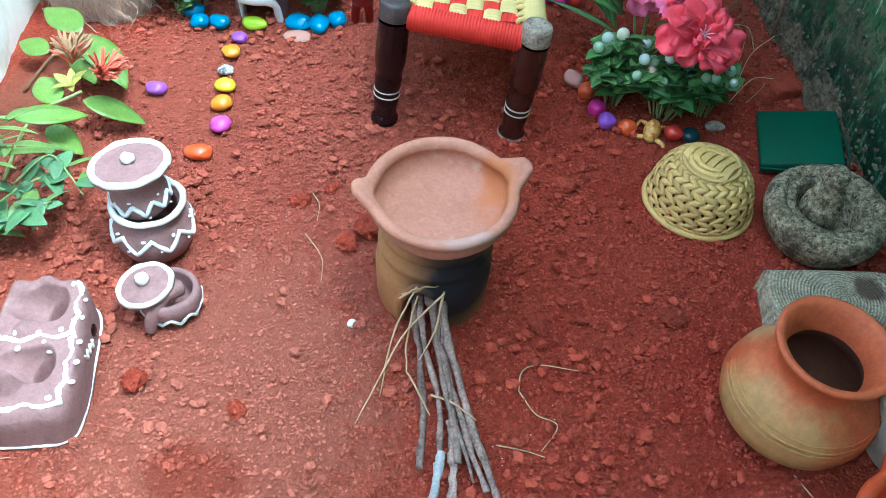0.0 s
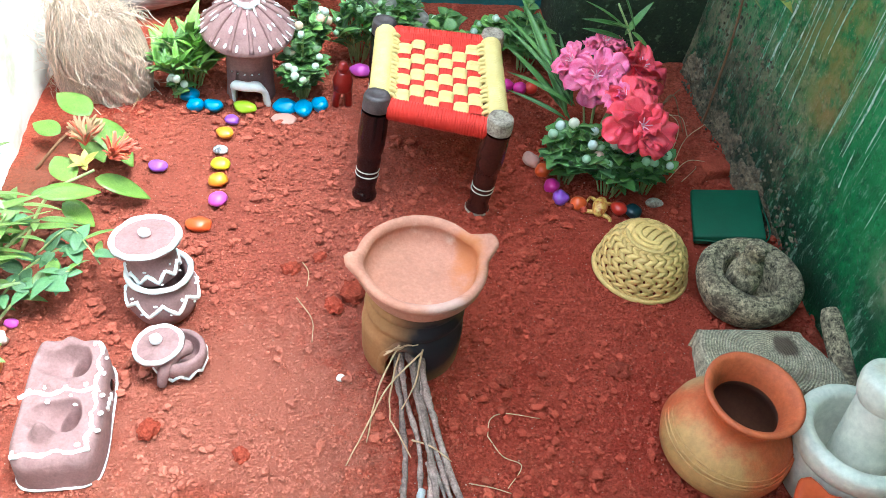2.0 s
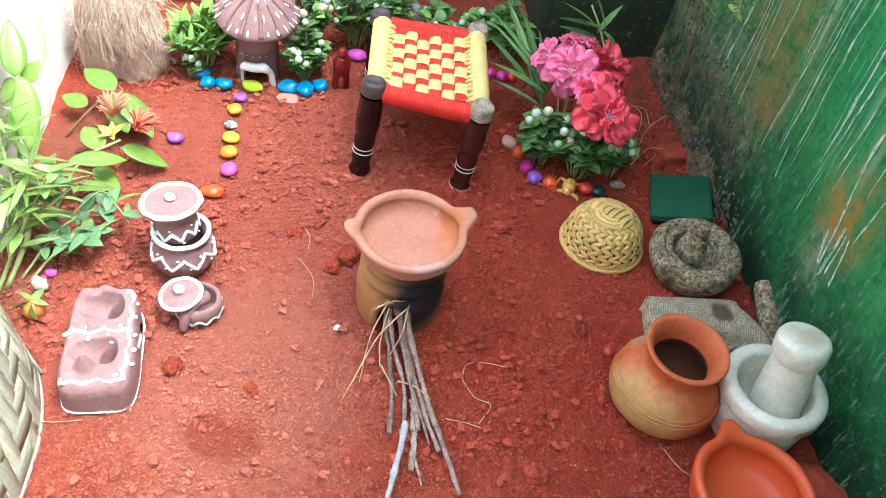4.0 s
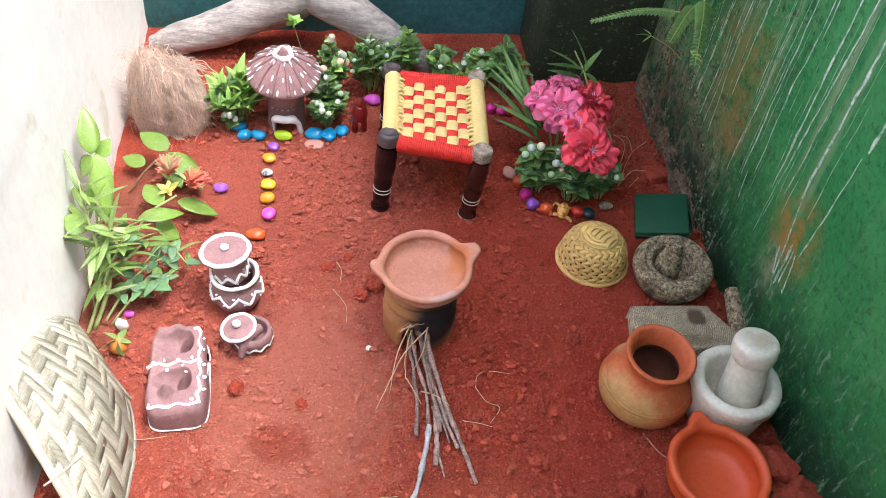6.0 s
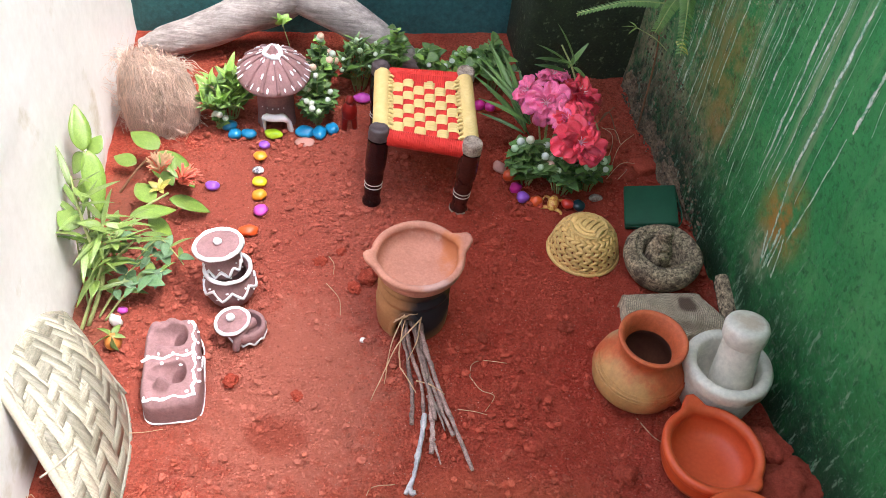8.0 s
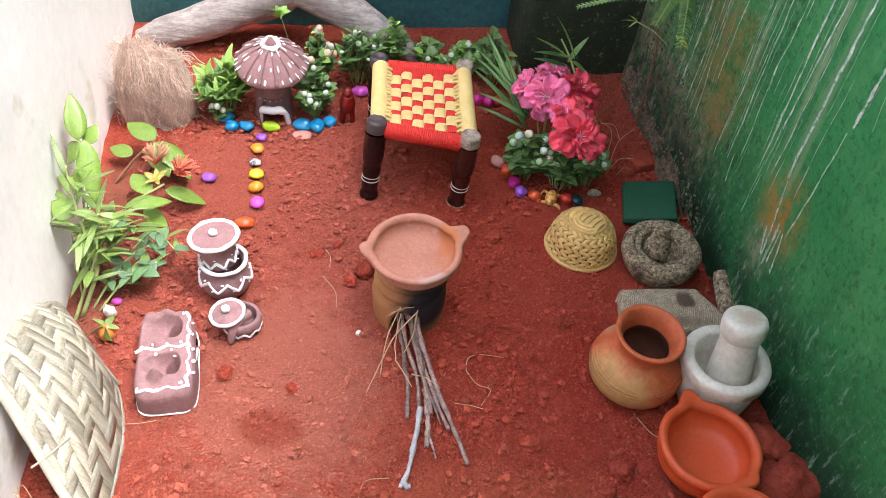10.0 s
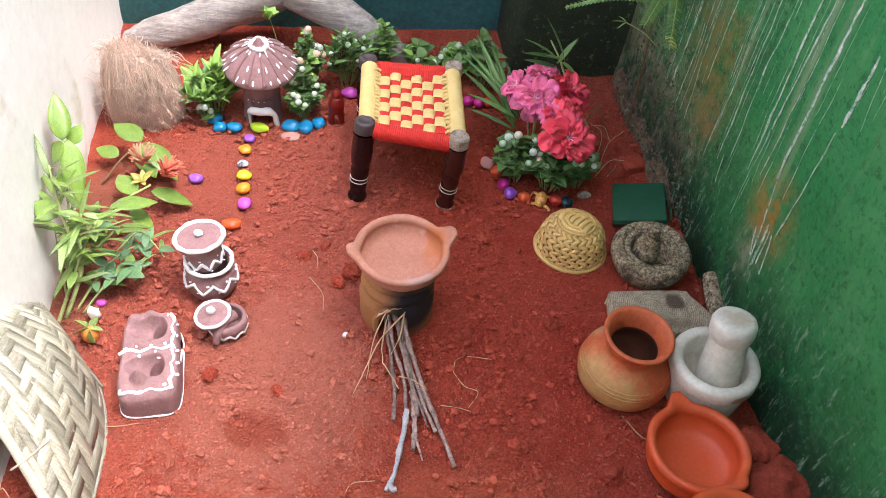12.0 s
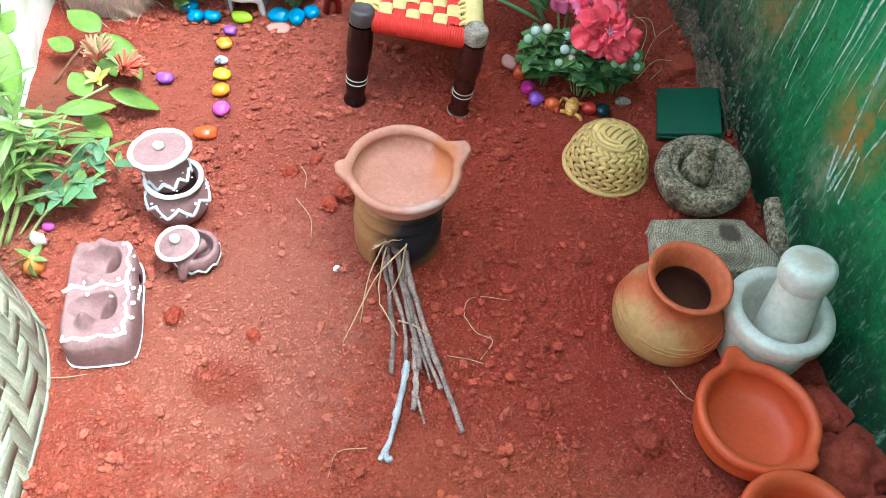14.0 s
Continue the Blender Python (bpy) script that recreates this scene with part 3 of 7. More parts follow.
def wall(name, origin, along, length, height, thick, mat, label, rough=0.002, foot=0.0, step=0.018):
    """A standing wall: local x runs along it, local y points into the yard, its face uneven; foot: how far the worn base bulges out."""
    a = Vector((along[0], along[1], 0)).normalized()
    n = Vector((-a.y, a.x, 0))
    m = Matrix((a, n, (0, 0, 1))).transposed().to_4x4()
    m.translation = origin
    bm = bmesh.new()
    us = [length[0] + (length[1] - length[0]) * i / max(1, int((length[1] - length[0]) / step)) for i in range(int((length[1] - length[0]) / step) + 1)]
    zs = [-0.03 + 0.015 * i for i in range(40)] + [0.6 + (height - 0.6) * i / 8 for i in range(9)]
    grid = []
    for z in zs:
        row = []
        for u in us:
            p = Vector((u, z, 3.3))
            d = rough * noise.noise(p * 6) + rough * 0.6 * noise.noise(p * 26)
            if foot and z < 0.2:
                d += foot * (1 - max(0, z) / 0.2) ** 2 * (0.6 + 0.6 * noise.noise(p * 14))
            row.append(bm.verts.new((u, d, z)))
        grid.append(row)
    for r, s in zip(grid, grid[1:]):
        for i in range(len(us) - 1):
            bm.faces.new((r[i], r[i + 1], s[i + 1], s[i]))
    rim = [e for e in bm.edges if e.is_boundary]
    back = bmesh.ops.extrude_edge_only(bm, edges=rim)["geom"]
    for v in back:
        if isinstance(v, bmesh.types.BMVert):
            v.co.y = -thick
    bmesh.ops.holes_fill(bm, edges=[e for e in bm.edges if e.is_boundary])
    bmesh.ops.recalc_face_normals(bm, faces=bm.faces)
    ob = new(name, mesh_of(name, bm, mat))
    ob.matrix_world = m
    return tagged(ob, label, "wall", kind="structure")


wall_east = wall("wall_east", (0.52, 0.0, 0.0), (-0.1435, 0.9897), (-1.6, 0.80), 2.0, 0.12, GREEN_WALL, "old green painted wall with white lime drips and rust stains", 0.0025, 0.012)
wall("wall_west", (-0.478, -0.1, 0.0), (0.178, -0.984), (-0.83, 1.5), 0.62, 0.12, LIME_WALL, "whitewashed wall with grey and yellowish weather stains", 0.003, 0.006)
wall("wall_north", (-0.6, 0.695, 0.0), (-0.986, -0.165), (-0.86, 0.2), 0.85, 0.1, TEAL_WALL, "dark teal painted wall, rough and dusty", 0.004)
wall("wall_pier", (0.191, 0.655, 0.0), (-0.986, -0.165), (-0.25, 0.0), 1.0, 0.2, PIER, "dark green painted pier with flaking mossy paint", 0.004)
# unseen wall, added to cut the light coming from behind the camera
wall("added_wall_south", (0.0, -1.75, 0.0), (0.986, 0.165), (-0.85, 0.95), 1.6, 0.12, TEAL_WALL, "added unseen dark teal wall that cuts light from the south", 0.003, step=0.1)
# unseen slab, added to keep sky light off the right side
eave_bm = box(2.4, 0.27, 0.06, 0.004)
eave = new("eave", mesh_of("eave", eave_bm, TEAL_WALL))
eave.matrix_world = wall_east.matrix_world @ pose(-0.4, 0.133, 1.17)
tagged(eave, "added unseen slab that blocks sky light along the green wall", "eave", kind="structure")


def lime_runs():
    """Drips of lime that ran down the green wall: place along it, lean, lower and upper end, width."""
    bm = bmesh.new()
    broad = ((0.318, 0.012, 0.24, 0.6, 3.2), (0.362, 0.025, 0.125, 0.6, 2.2), (0.391, 0.0, 0.32, 0.6, 2.4), (0.433, 0.016, 0.146, 0.34, 4.4), (0.4, 0.008, 0.136, 0.3, 3.4), (0.214, 0.002, 0.17, 0.6, 3.2), (0.128, 0.0, 0.221, 0.64, 4.2), (0.094, 0.022, 0.237, 0.66, 3.2), (0.05, 0.008, 0.262, 0.68, 5.0), (-0.012, -0.003, 0.402, 0.5, 5.2), (0.028, -0.012, 0.075, 0.205, 5.0), (0.05, -0.03, 0.1, 0.18, 4.0))
    thin = ((0.373, -0.016, 0.118, 0.34, 2.2), (0.202, -0.014, 0.087, 0.19, 2.2), (0.174, 0.012, 0.349, 0.6, 2.0), (0.186, -0.003, 0.2, 0.36, 2.4), (-0.008, 0.012, 0.2, 0.39, 2.4), (0.178, -0.008, 0.44, 0.66, 2.2), (0.06, -0.03, 0.138, 0.3, 3.2), (0.087, 0.006, 0.24, 0.38, 2.2), (-0.03, -0.014, 0.42, 0.5, 1.4), (0.412, 0.04, 0.119, 0.5, 2.0), (0.245, 0.01, 0.16, 0.4, 1.8), (0.464, 0.006, 0.115, 0.34, 2.6), (0.018, -0.006, 0.1, 0.2, 2.6), (0.012, -0.03, 0.082, 0.2, 3.0))
    for k, (u, lean, z0, z1, w) in enumerate(broad + thin):
        pts = [(u + lean * (z1 - z) / (z1 - z0) + 0.003 * noise.noise(Vector((k * 7.1, z * 9, 0))), 0.0008, z) for z in np.linspace(z0, z1, 7)]
        w *= 0.0005
        tube(pts, [w * 0.5, w * 1.4, w * 0.8, w * 1.3, w * 0.7, w * 1.1, w * 0.8], seg=6, n=40, bm=bm, flat=1.0, rough=1.2)
    r1 = random.Random(3)
    for k in range(52):
        u = r1.uniform(-0.06, 0.46) if k > 20 else r1.gauss(0.36, 0.07)
        z0 = r1.uniform(0.1, 0.42) + max(0, 0.05 - u) * 2
        z1 = z0 + r1.uniform(0.03, 0.28)
        w = r1.uniform(0.0003, 0.0009)
        pts = [(u + 0.004 * noise.noise(Vector((k * 3.7, z * 7, 5))), 0.0008, z) for z in np.linspace(z0, z1, 5)]
        tube(pts, [w * 0.4, w * 1.3, w * 0.7, w, w * 0.3], seg=5, n=24, bm=bm, rough=1.4)
    for v in bm.verts:
        v.co.y = 0.0007 + (v.co.y - 0.0008) * 0.04 + 0.0025 * noise.noise(Vector((v.co.x, v.co.z, 3.3)) * 6) + 0.0015 * noise.noise(Vector((v.co.x, v.co.z, 3.3)) * 26)
    part("lime_drips", bm, LIME_RUN, wall_east, "whitish lime drips run down the paint")


lime_runs()


def foot_crust():
    """Crumbling mortar along the foot of the green wall: a ragged bank by the pier, and loose scabs over it."""
    r4 = random.Random(17)
    nu, nv = 150, 26
    verts, faces = [], []
    for i in range(nu + 1):
        u = 0.2 + 0.47 * i / nu
        rise = max(0.0, min(1.0, (u - 0.2) / 0.16))
        h = (0.02 + 0.035 * rise) * (0.75 + 0.5 * noise.noise(Vector((u * 16, 1, 0)))) * rise ** 0.5
        w = (0.008 + 0.017 * rise) * (0.8 + 0.5 * noise.noise(Vector((u * 12, 7, 0)))) * rise ** 0.5
        for j in range(nv + 1):
            a = 0.5 * math.pi * j / nv
            k = 1 + 0.22 * noise.noise(Vector((u * 60, a * 4, 3))) + 0.14 * noise.noise(Vector((u * 150, a * 10, 5)))
            verts.append((u, 0.001 + w * k * math.cos(a), -0.004 + h * k * math.sin(a)))
    for i in range(nu):
        for j in range(nv):
            p = i * (nv + 1) + j
            faces.append((p, p + 1, p + nv + 2, p + nv + 1))
    me = bpy.data.meshes.new("mortar_bank")
    me.from_pydata(verts, [], faces)
    me.polygons.foreach_set("use_smooth", [True] * len(faces))
    me.materials.append(BANK)
    part("mortar_bank", me, None, wall_east, "crumbling beige mortar bank at the wall's foot")
    verts, faces = [], []
    for k in range(520):
        u = 0.64 - 0.5 * r4.random() ** 1.2
        z = r4.random() ** 2.0 * (0.03 + 0.14 * max(0.0, min(0.3, u - 0.2)) / 0.26)
        a = r4.uniform(0.001, 0.004)
        bm = lump(a, 0.0018, a * r4.uniform(0.6, 1.2), 0.7, k * 1.7, 1, 2.4)
        n0 = len(verts)
        verts += [(v.co.x + u, v.co.y + 0.002 + 0.024 * max(0.0, 1 - z / 0.07) * min(1.0, max(0.0, u - 0.2) / 0.15), v.co.z + z) for v in bm.verts]
        faces += [[n0 + v.index for v in f.verts] for f in bm.faces]
        bm.free()
    me = bpy.data.meshes.new("mortar_crumbs")
    me.from_pydata(verts, [], faces)
    me.materials.append(CRUST)
    part("mortar_crumbs", me, None, wall_east, "scabs of beige crumbling mortar")


foot_crust()


# ---- clay hearth with bowl and firewood ----
def hearth():
    t = thing("clay_hearth", "round ochre clay hearth blackened by soot round its mouth", "hearth", pose(0.012, -0.018, 0))
    R = 0.054
    prof = [(R * 0.93, -0.004), (R * 0.97, 0.006), (R, 0.02), (R * 1.0, 0.045), (R * 0.98, 0.054), (R * 0.9, 0.061), (R * 0.9, 0.064), (R * 0.98, 0.07), (R * 0.97, 0.075), (R * 0.86, 0.081), (R * 0.87, 0.084), (R * 0.94, 0.088), (R * 0.92, 0.092), (R * 0.82, 0.098), (R * 0.86, 0.104), (R * 0.72, 0.105), (R * 0.7, 0.09), (R * 0.78, 0.04), (R * 0.78, 0.002)]
    bm = lathe(prof, 72, 0.03, 2)
    # fire mouth: an arched hole through the front
    gone = [f for f in bm.faces if (lambda c: c.y < -0.02 and abs(c.x + 0.004) < 0.021 * math.sqrt(max(0.0, 1 - max(0.0, c.z - 0.02) ** 2 / 0.036 ** 2)) and c.z < 0.055)(f.calc_center_median())]
    bmesh.ops.delete(bm, geom=gone, context="FACES")
    part("body", bm, SOOT_CLAY, t)
    lip = [(-0.004 + 0.022 * math.cos(a), 0, max(0, 0.02 + 0.037 * math.sin(a))) for a in np.linspace(math.pi * 1.12, -0.12 * math.pi, 13)]
    lip = [(x, -math.sqrt(max(0, R * R - x * x)) + 0.004, z) for x, y, z in lip]
    part("mouth_rim", tube(lip, 0.0055, 8, 26, rough=0.3), SOOT_CLAY, t, "sooty rounded rim of the fire mouth")
    return t


hearth()


def spouted_bowl(name, label, m, r, h, mat, tips, thick=0.0105, rim_lift=0.008, wob=0.02, seed=1.0, group=""):
    """A thick open clay lamp bowl with pinched lips; tips: (angle, reach, half width)."""
    t = thing(name, label, "clay bowl", m, group)

    def bend(x, y, z, a, rr):
        k = max(0.0, min(1.0, (z / h - 0.45) / 0.55))
        for ang, reach, half in tips:
            d = abs((a - ang + math.pi) % (2 * math.pi) - math.pi)
            if d < half:
                s = min(1.0, 1.35 * (1 - d / half))
                s = s * s * (3 - 2 * s)
                k *= 1.0 if rr > r * 0.9 else 0.3
                x += math.cos(ang) * reach * s * k
                y += math.sin(ang) * reach * s * k
                z += rim_lift * s * k
        return x, y, z
    i = r - thick
    prof = [(0, 0.0), (r * 0.5, 0.0), (r * 0.72, h * 0.1), (r * 0.9, h * 0.38), (r * 0.97, h * 0.6), (r * 0.93, h * 0.7), (r * 1.0, h * 0.8), (r * 1.02, h * 0.92), (r * 0.985, h * 0.99), (r * 0.93, h), (i * 0.985, h * 0.96), (i * 0.96, h * 0.86), (i * 0.955, h * 0.8), (i * 0.985, h * 0.76), (i * 0.97, h * 0.6), (i * 0.9, h * 0.42), (i * 0.8, h * 0.34), (i * 0.4, h * 0.3), (0, h * 0.295)]
    part("body", lathe(prof, 72, wob, seed, bend), mat, t)
    return t


spouted_bowl("clay_lamp_bowl", "dusty terracotta lamp bowl with two pinched lips on the hearth", pose(0.015, -0.021, 0.098, 2, 0, 0), 0.0655, 0.042, PALE_TERRACOTTA, ((radians(194), 0.0125, 0.3), (radians(27), 0.0175, 0.34)), 0.0075)


def firewood():
    """Grey dry sticks fed into the hearth, one object each: points, radius, and where it forks at the end."""
    label = "dry grey firewood stick pushed into the clay hearth"
    rows = (((0.004, -0.05, 0.036), (0.014, -0.1, 0.026), (0.034, -0.15, 0.016), (0.042, -0.198, 0.008), 0.0034),
            ((0.012, -0.05, 0.044), (0.026, -0.1, 0.032), (0.046, -0.16, 0.02), (0.058, -0.208, 0.012), 0.0052),
            ((0.022, -0.05, 0.05), (0.037, -0.105, 0.034), (0.062, -0.165, 0.02), (0.111, -0.276, 0.006), 0.0042),
            ((0.018, -0.05, 0.04), (0.034, -0.11, 0.026), (0.064, -0.19, 0.015), (0.084, -0.228, 0.009), 0.0034),
            ((-0.002, -0.05, 0.03), (0.01, -0.1, 0.016), (0.023, -0.16, 0.007), (0.027, -0.214, 0.005), 0.004),
            ((0.043, -0.2, 0.012), (0.0405, -0.245, 0.01), (0.034, -0.295, 0.007), (0.027, -0.317, 0.005), 0.0042),
            ((0.048, -0.17, 0.013), (0.053, -0.2, 0.009), (0.056, -0.23, 0.007), (0.055, -0.255, 0.004), 0.0046),
            ((0.016, -0.05, 0.047), (0.024, -0.1, 0.036), (0.04, -0.15, 0.026), (0.05, -0.18, 0.019), 0.003))
    for k, (*pts, r0) in enumerate(rows):
        way = spline(pts, 11)
        way = [p + Vector((0.0016 * noise.noise(Vector((k * 5.3, i * 1.9, 0))), 0, 0.001 * noise.noise(Vector((k * 2.1, i * 1.7, 4))))) for i, p in enumerate(way)]
        knots = [r0 * 0.8 * (1.4 if (i + k) % 4 == 2 else 1) * (1 - 0.2 * i / 11) for i in range(12)]
        bm = tube(way, knots, 9, 60, rough=0.45)
        if k == 5:
            tube([way[-3], way[-2] + Vector((0.006, -0.003, 0)), way[-2] + Vector((0.011, -0.002, 0.001))], [0.0036, 0.0036, 0.003], 8, 8, bm=bm, rough=0.4)
        if k in (1, 6):
            tube([way[-4], way[-2] + Vector((0.008, -0.006, 0)), way[-1] + Vector((0.014, -0.014, -0.002))], [0.0024, 0.0018, 0.001], 7, 10, bm=bm, rough=0.4)
        t = new("firewood_stick", mesh_of("firewood_stick", bm, TWIG if k != 5 else ASH_TWIG))
        tagged(t, label if k != 5 else "ash-grey forked firewood stick lying on the soil", "stick", "firewood sticks")
    thin = (((0.003, -0.07, 0.062), (-0.012, -0.11, 0.04), (-0.016, -0.151, 0.004)), ((0.027, -0.075, 0.062), (-0.004, -0.11, 0.04), (-0.02, -0.15, 0.02), (-0.033, -0.18, 0.003)), ((0.004, -0.075, 0.055), (0.0, -0.11, 0.03), (0.004, -0.13, 0.016)),
            ((0.004, -0.13, 0.016), (0.016, -0.146, 0.014), (0.029, -0.166, 0.01)), ((0.027, -0.07, 0.06), (0.024, -0.1, 0.044), (0.014, -0.125, 0.03)), ((-0.012, -0.082, 0.056), (0.004, -0.074, 0.064), (0.022, -0.07, 0.066)), ((0.028, -0.151, 0.018), (0.05, -0.162, 0.026), (0.068, -0.172, 0.022)), ((-0.01, -0.078, 0.058), (0.006, -0.072, 0.06), (0.016, -0.06, 0.06)))
    for k, pts in enumerate(thin):
        way = spline(pts, 8)
        way = [p + Vector((0.0012 * noise.noise(Vector((k * 3.3, i * 1.3, 7))), 0.001 * noise.noise(Vector((k * 2.3, i * 1.1, 2))), 0)) for i, p in enumerate(way)]
        t = new("dry_twig", mesh_of("dry_twig", tube(way, [0.0011, 0.0009, 0.0006], 6, 30, rough=0.5), STRAW))
        tagged(t, "thin pale dry twig leaning out of the hearth", "twig", "dry twigs")


firewood()


# ---- painted clay toys ----
def line_material_parts(t, pieces, name="painted_line"):
    for bm in pieces:
        part(name, bm, WHITE_PAINT, t, "white painted line")


def dots(t, places, r=0.0022):
    base = None
    for p in places:
        if base is None:
            bm = bmesh.new()
            bmesh.ops.create_icosphere(bm, subdivisions=1, radius=1)
            base = mesh_of("painted_dot", bm, WHITE_PAINT)
        part("painted_dot", base, WHITE_PAINT, t, m=Matrix.Translation(p) @ Matrix.Diagonal((r * rnd.uniform(0.7, 1.4), r * rnd.uniform(0.7, 1.4), r * 0.5, 1)))


def stacked_pots():
    low = thing("clay_pot", "small round mauve clay pot with white painted zigzag", "pot", pose(-0.262, -0.01, 0, 0, 0, 20))
    part("body", lathe([(0, 0), (0.022, 0), (0.032, 0.008), (0.0385, 0.024), (0.037, 0.04), (0.03, 0.051), (0.029, 0.055), (0.0345, 0.06), (0.034, 0.063), (0.029, 0.061), (0.025, 0.052), (0.03, 0.035), (0.026, 0.012), (0, 0.008)], 48, 0.03, 3), RUST_CLAY, low)

    def belly(z):
        return 0.0375 + 0.0012 - max(0, z - 0.03) * 0.25
    part("rim_line", ribbon_ring(0.0325, 0.0618, 0.0034, wob=0.1), WHITE_PAINT, low, "white painted rim")
    part("zigzag", ribbon_ring(0.038, 0.035, 0.0025, 0.0075, 8, 96, bulge=belly), WHITE_PAINT, low, "white painted zigzag")
    dots(low, [(belly(0.028 + 0.012 * (k % 2)) * math.cos(2 * math.pi * (k + 0.5) / 16), belly(0.028 + 0.012 * (k % 2)) * math.sin(2 * math.pi * (k + 0.5) / 16), 0.03 + 0.013 * (k % 2)) for k in range(16)])
    up = thing("clay_pot", "lidded mauve clay pot with white zigzag in a wider pot", "pot", pose(-0.268, -0.007, 0.05, -4, -6, 0))
    part("body", lathe([(0, 0), (0.02, 0), (0.026, 0.006), (0.0265, 0.022), (0.0235, 0.036), (0.027, 0.045), (0.024, 0.046), (0, 0.044)], 40, 0.03, 5), RUST_CLAY, up)
    part("zigzag", ribbon_ring(0.027, 0.016, 0.0022, 0.006, 9, 96), WHITE_PAINT, up, "white painted zigzag")
    dots(up, [(0.0268 * math.cos(2 * math.pi * (k + 0.2) / 12), 0.0268 * math.sin(2 * math.pi * (k + 0.2) / 12), 0.006 + 0.02 * (k % 2)) for k in range(12)], 0.0018)
    lid = part("lid", lathe([(0, 0.046), (0.034, 0.046), (0.0375, 0.0485), (0.036, 0.052), (0.02, 0.053), (0, 0.0535)], 56, 0.015, 8), RUST_CLAY, up, "flat clay lid with a white painted edge")
    part("rim_line", ribbon_ring(0.034, 0.0515, 0.0036, wob=0.1, seed=3), WHITE_PAINT, lid, "white painted lid edge")
    part("knob", lump(0.0068, 0.0062, 0.0055, 0.25, 3), WHITE_PAINT, lid, "white painted knob", m=Matrix.Translation((0, 0, 0.0525)))

    small = thing("small_clay_pot", "small mauve clay pot with tilted lid and clay ladle", "pot", pose(-0.222, -0.084, 0, 0, 0, 0))
    part("body", lathe([(0, 0), (0.016, 0), (0.024, 0.007), (0.0285, 0.018), (0.027, 0.028), (0.0225, 0.031), (0.021, 0.027), (0.022, 0.014), (0.016, 0.006), (0, 0.005)], 40, 0.05, 9), RUST_CLAY, small)
    part("zigzag", ribbon_ring(0.028, 0.012, 0.0017, 0.005, 10, 96, bulge=lambda z: 0.0245 + z * 0.22), WHITE_PAINT, small, "white painted zigzag")
    lid = part("lid", lathe([(0, 0), (0.023, 0), (0.0265, 0.002), (0.025, 0.005), (0, 0.0065)], 48, 0.015, 4), RUST_CLAY, small, "clay lid with white edge, slipped to one side", m=pose(-0.017, -0.006, 0.0335, 3, -10, 0))
    part("rim_line", ribbon_ring(0.0238, 0.0045, 0.0028, wob=0.1, seed=5), WHITE_PAINT, lid, "white painted lid edge")
    part("knob", lump(0.0068, 0.0065, 0.006, 0.2, 7), WHITE_PAINT, lid, "white painted knob", m=Matrix.Translation((-0.001, 0.002, 0.0055)))
    part("ladle", tube([(0.009, 0.002, 0.03), (0.001, -0.012, 0.034), (-0.007, -0.026, 0.021), (-0.009, -0.033, 0.006)], [0.0085, 0.0075, 0.0065, 0.0045], 10, 16, rough=0.15), RUST_CLAY, small, "stubby clay ladle")


stacked_pots()


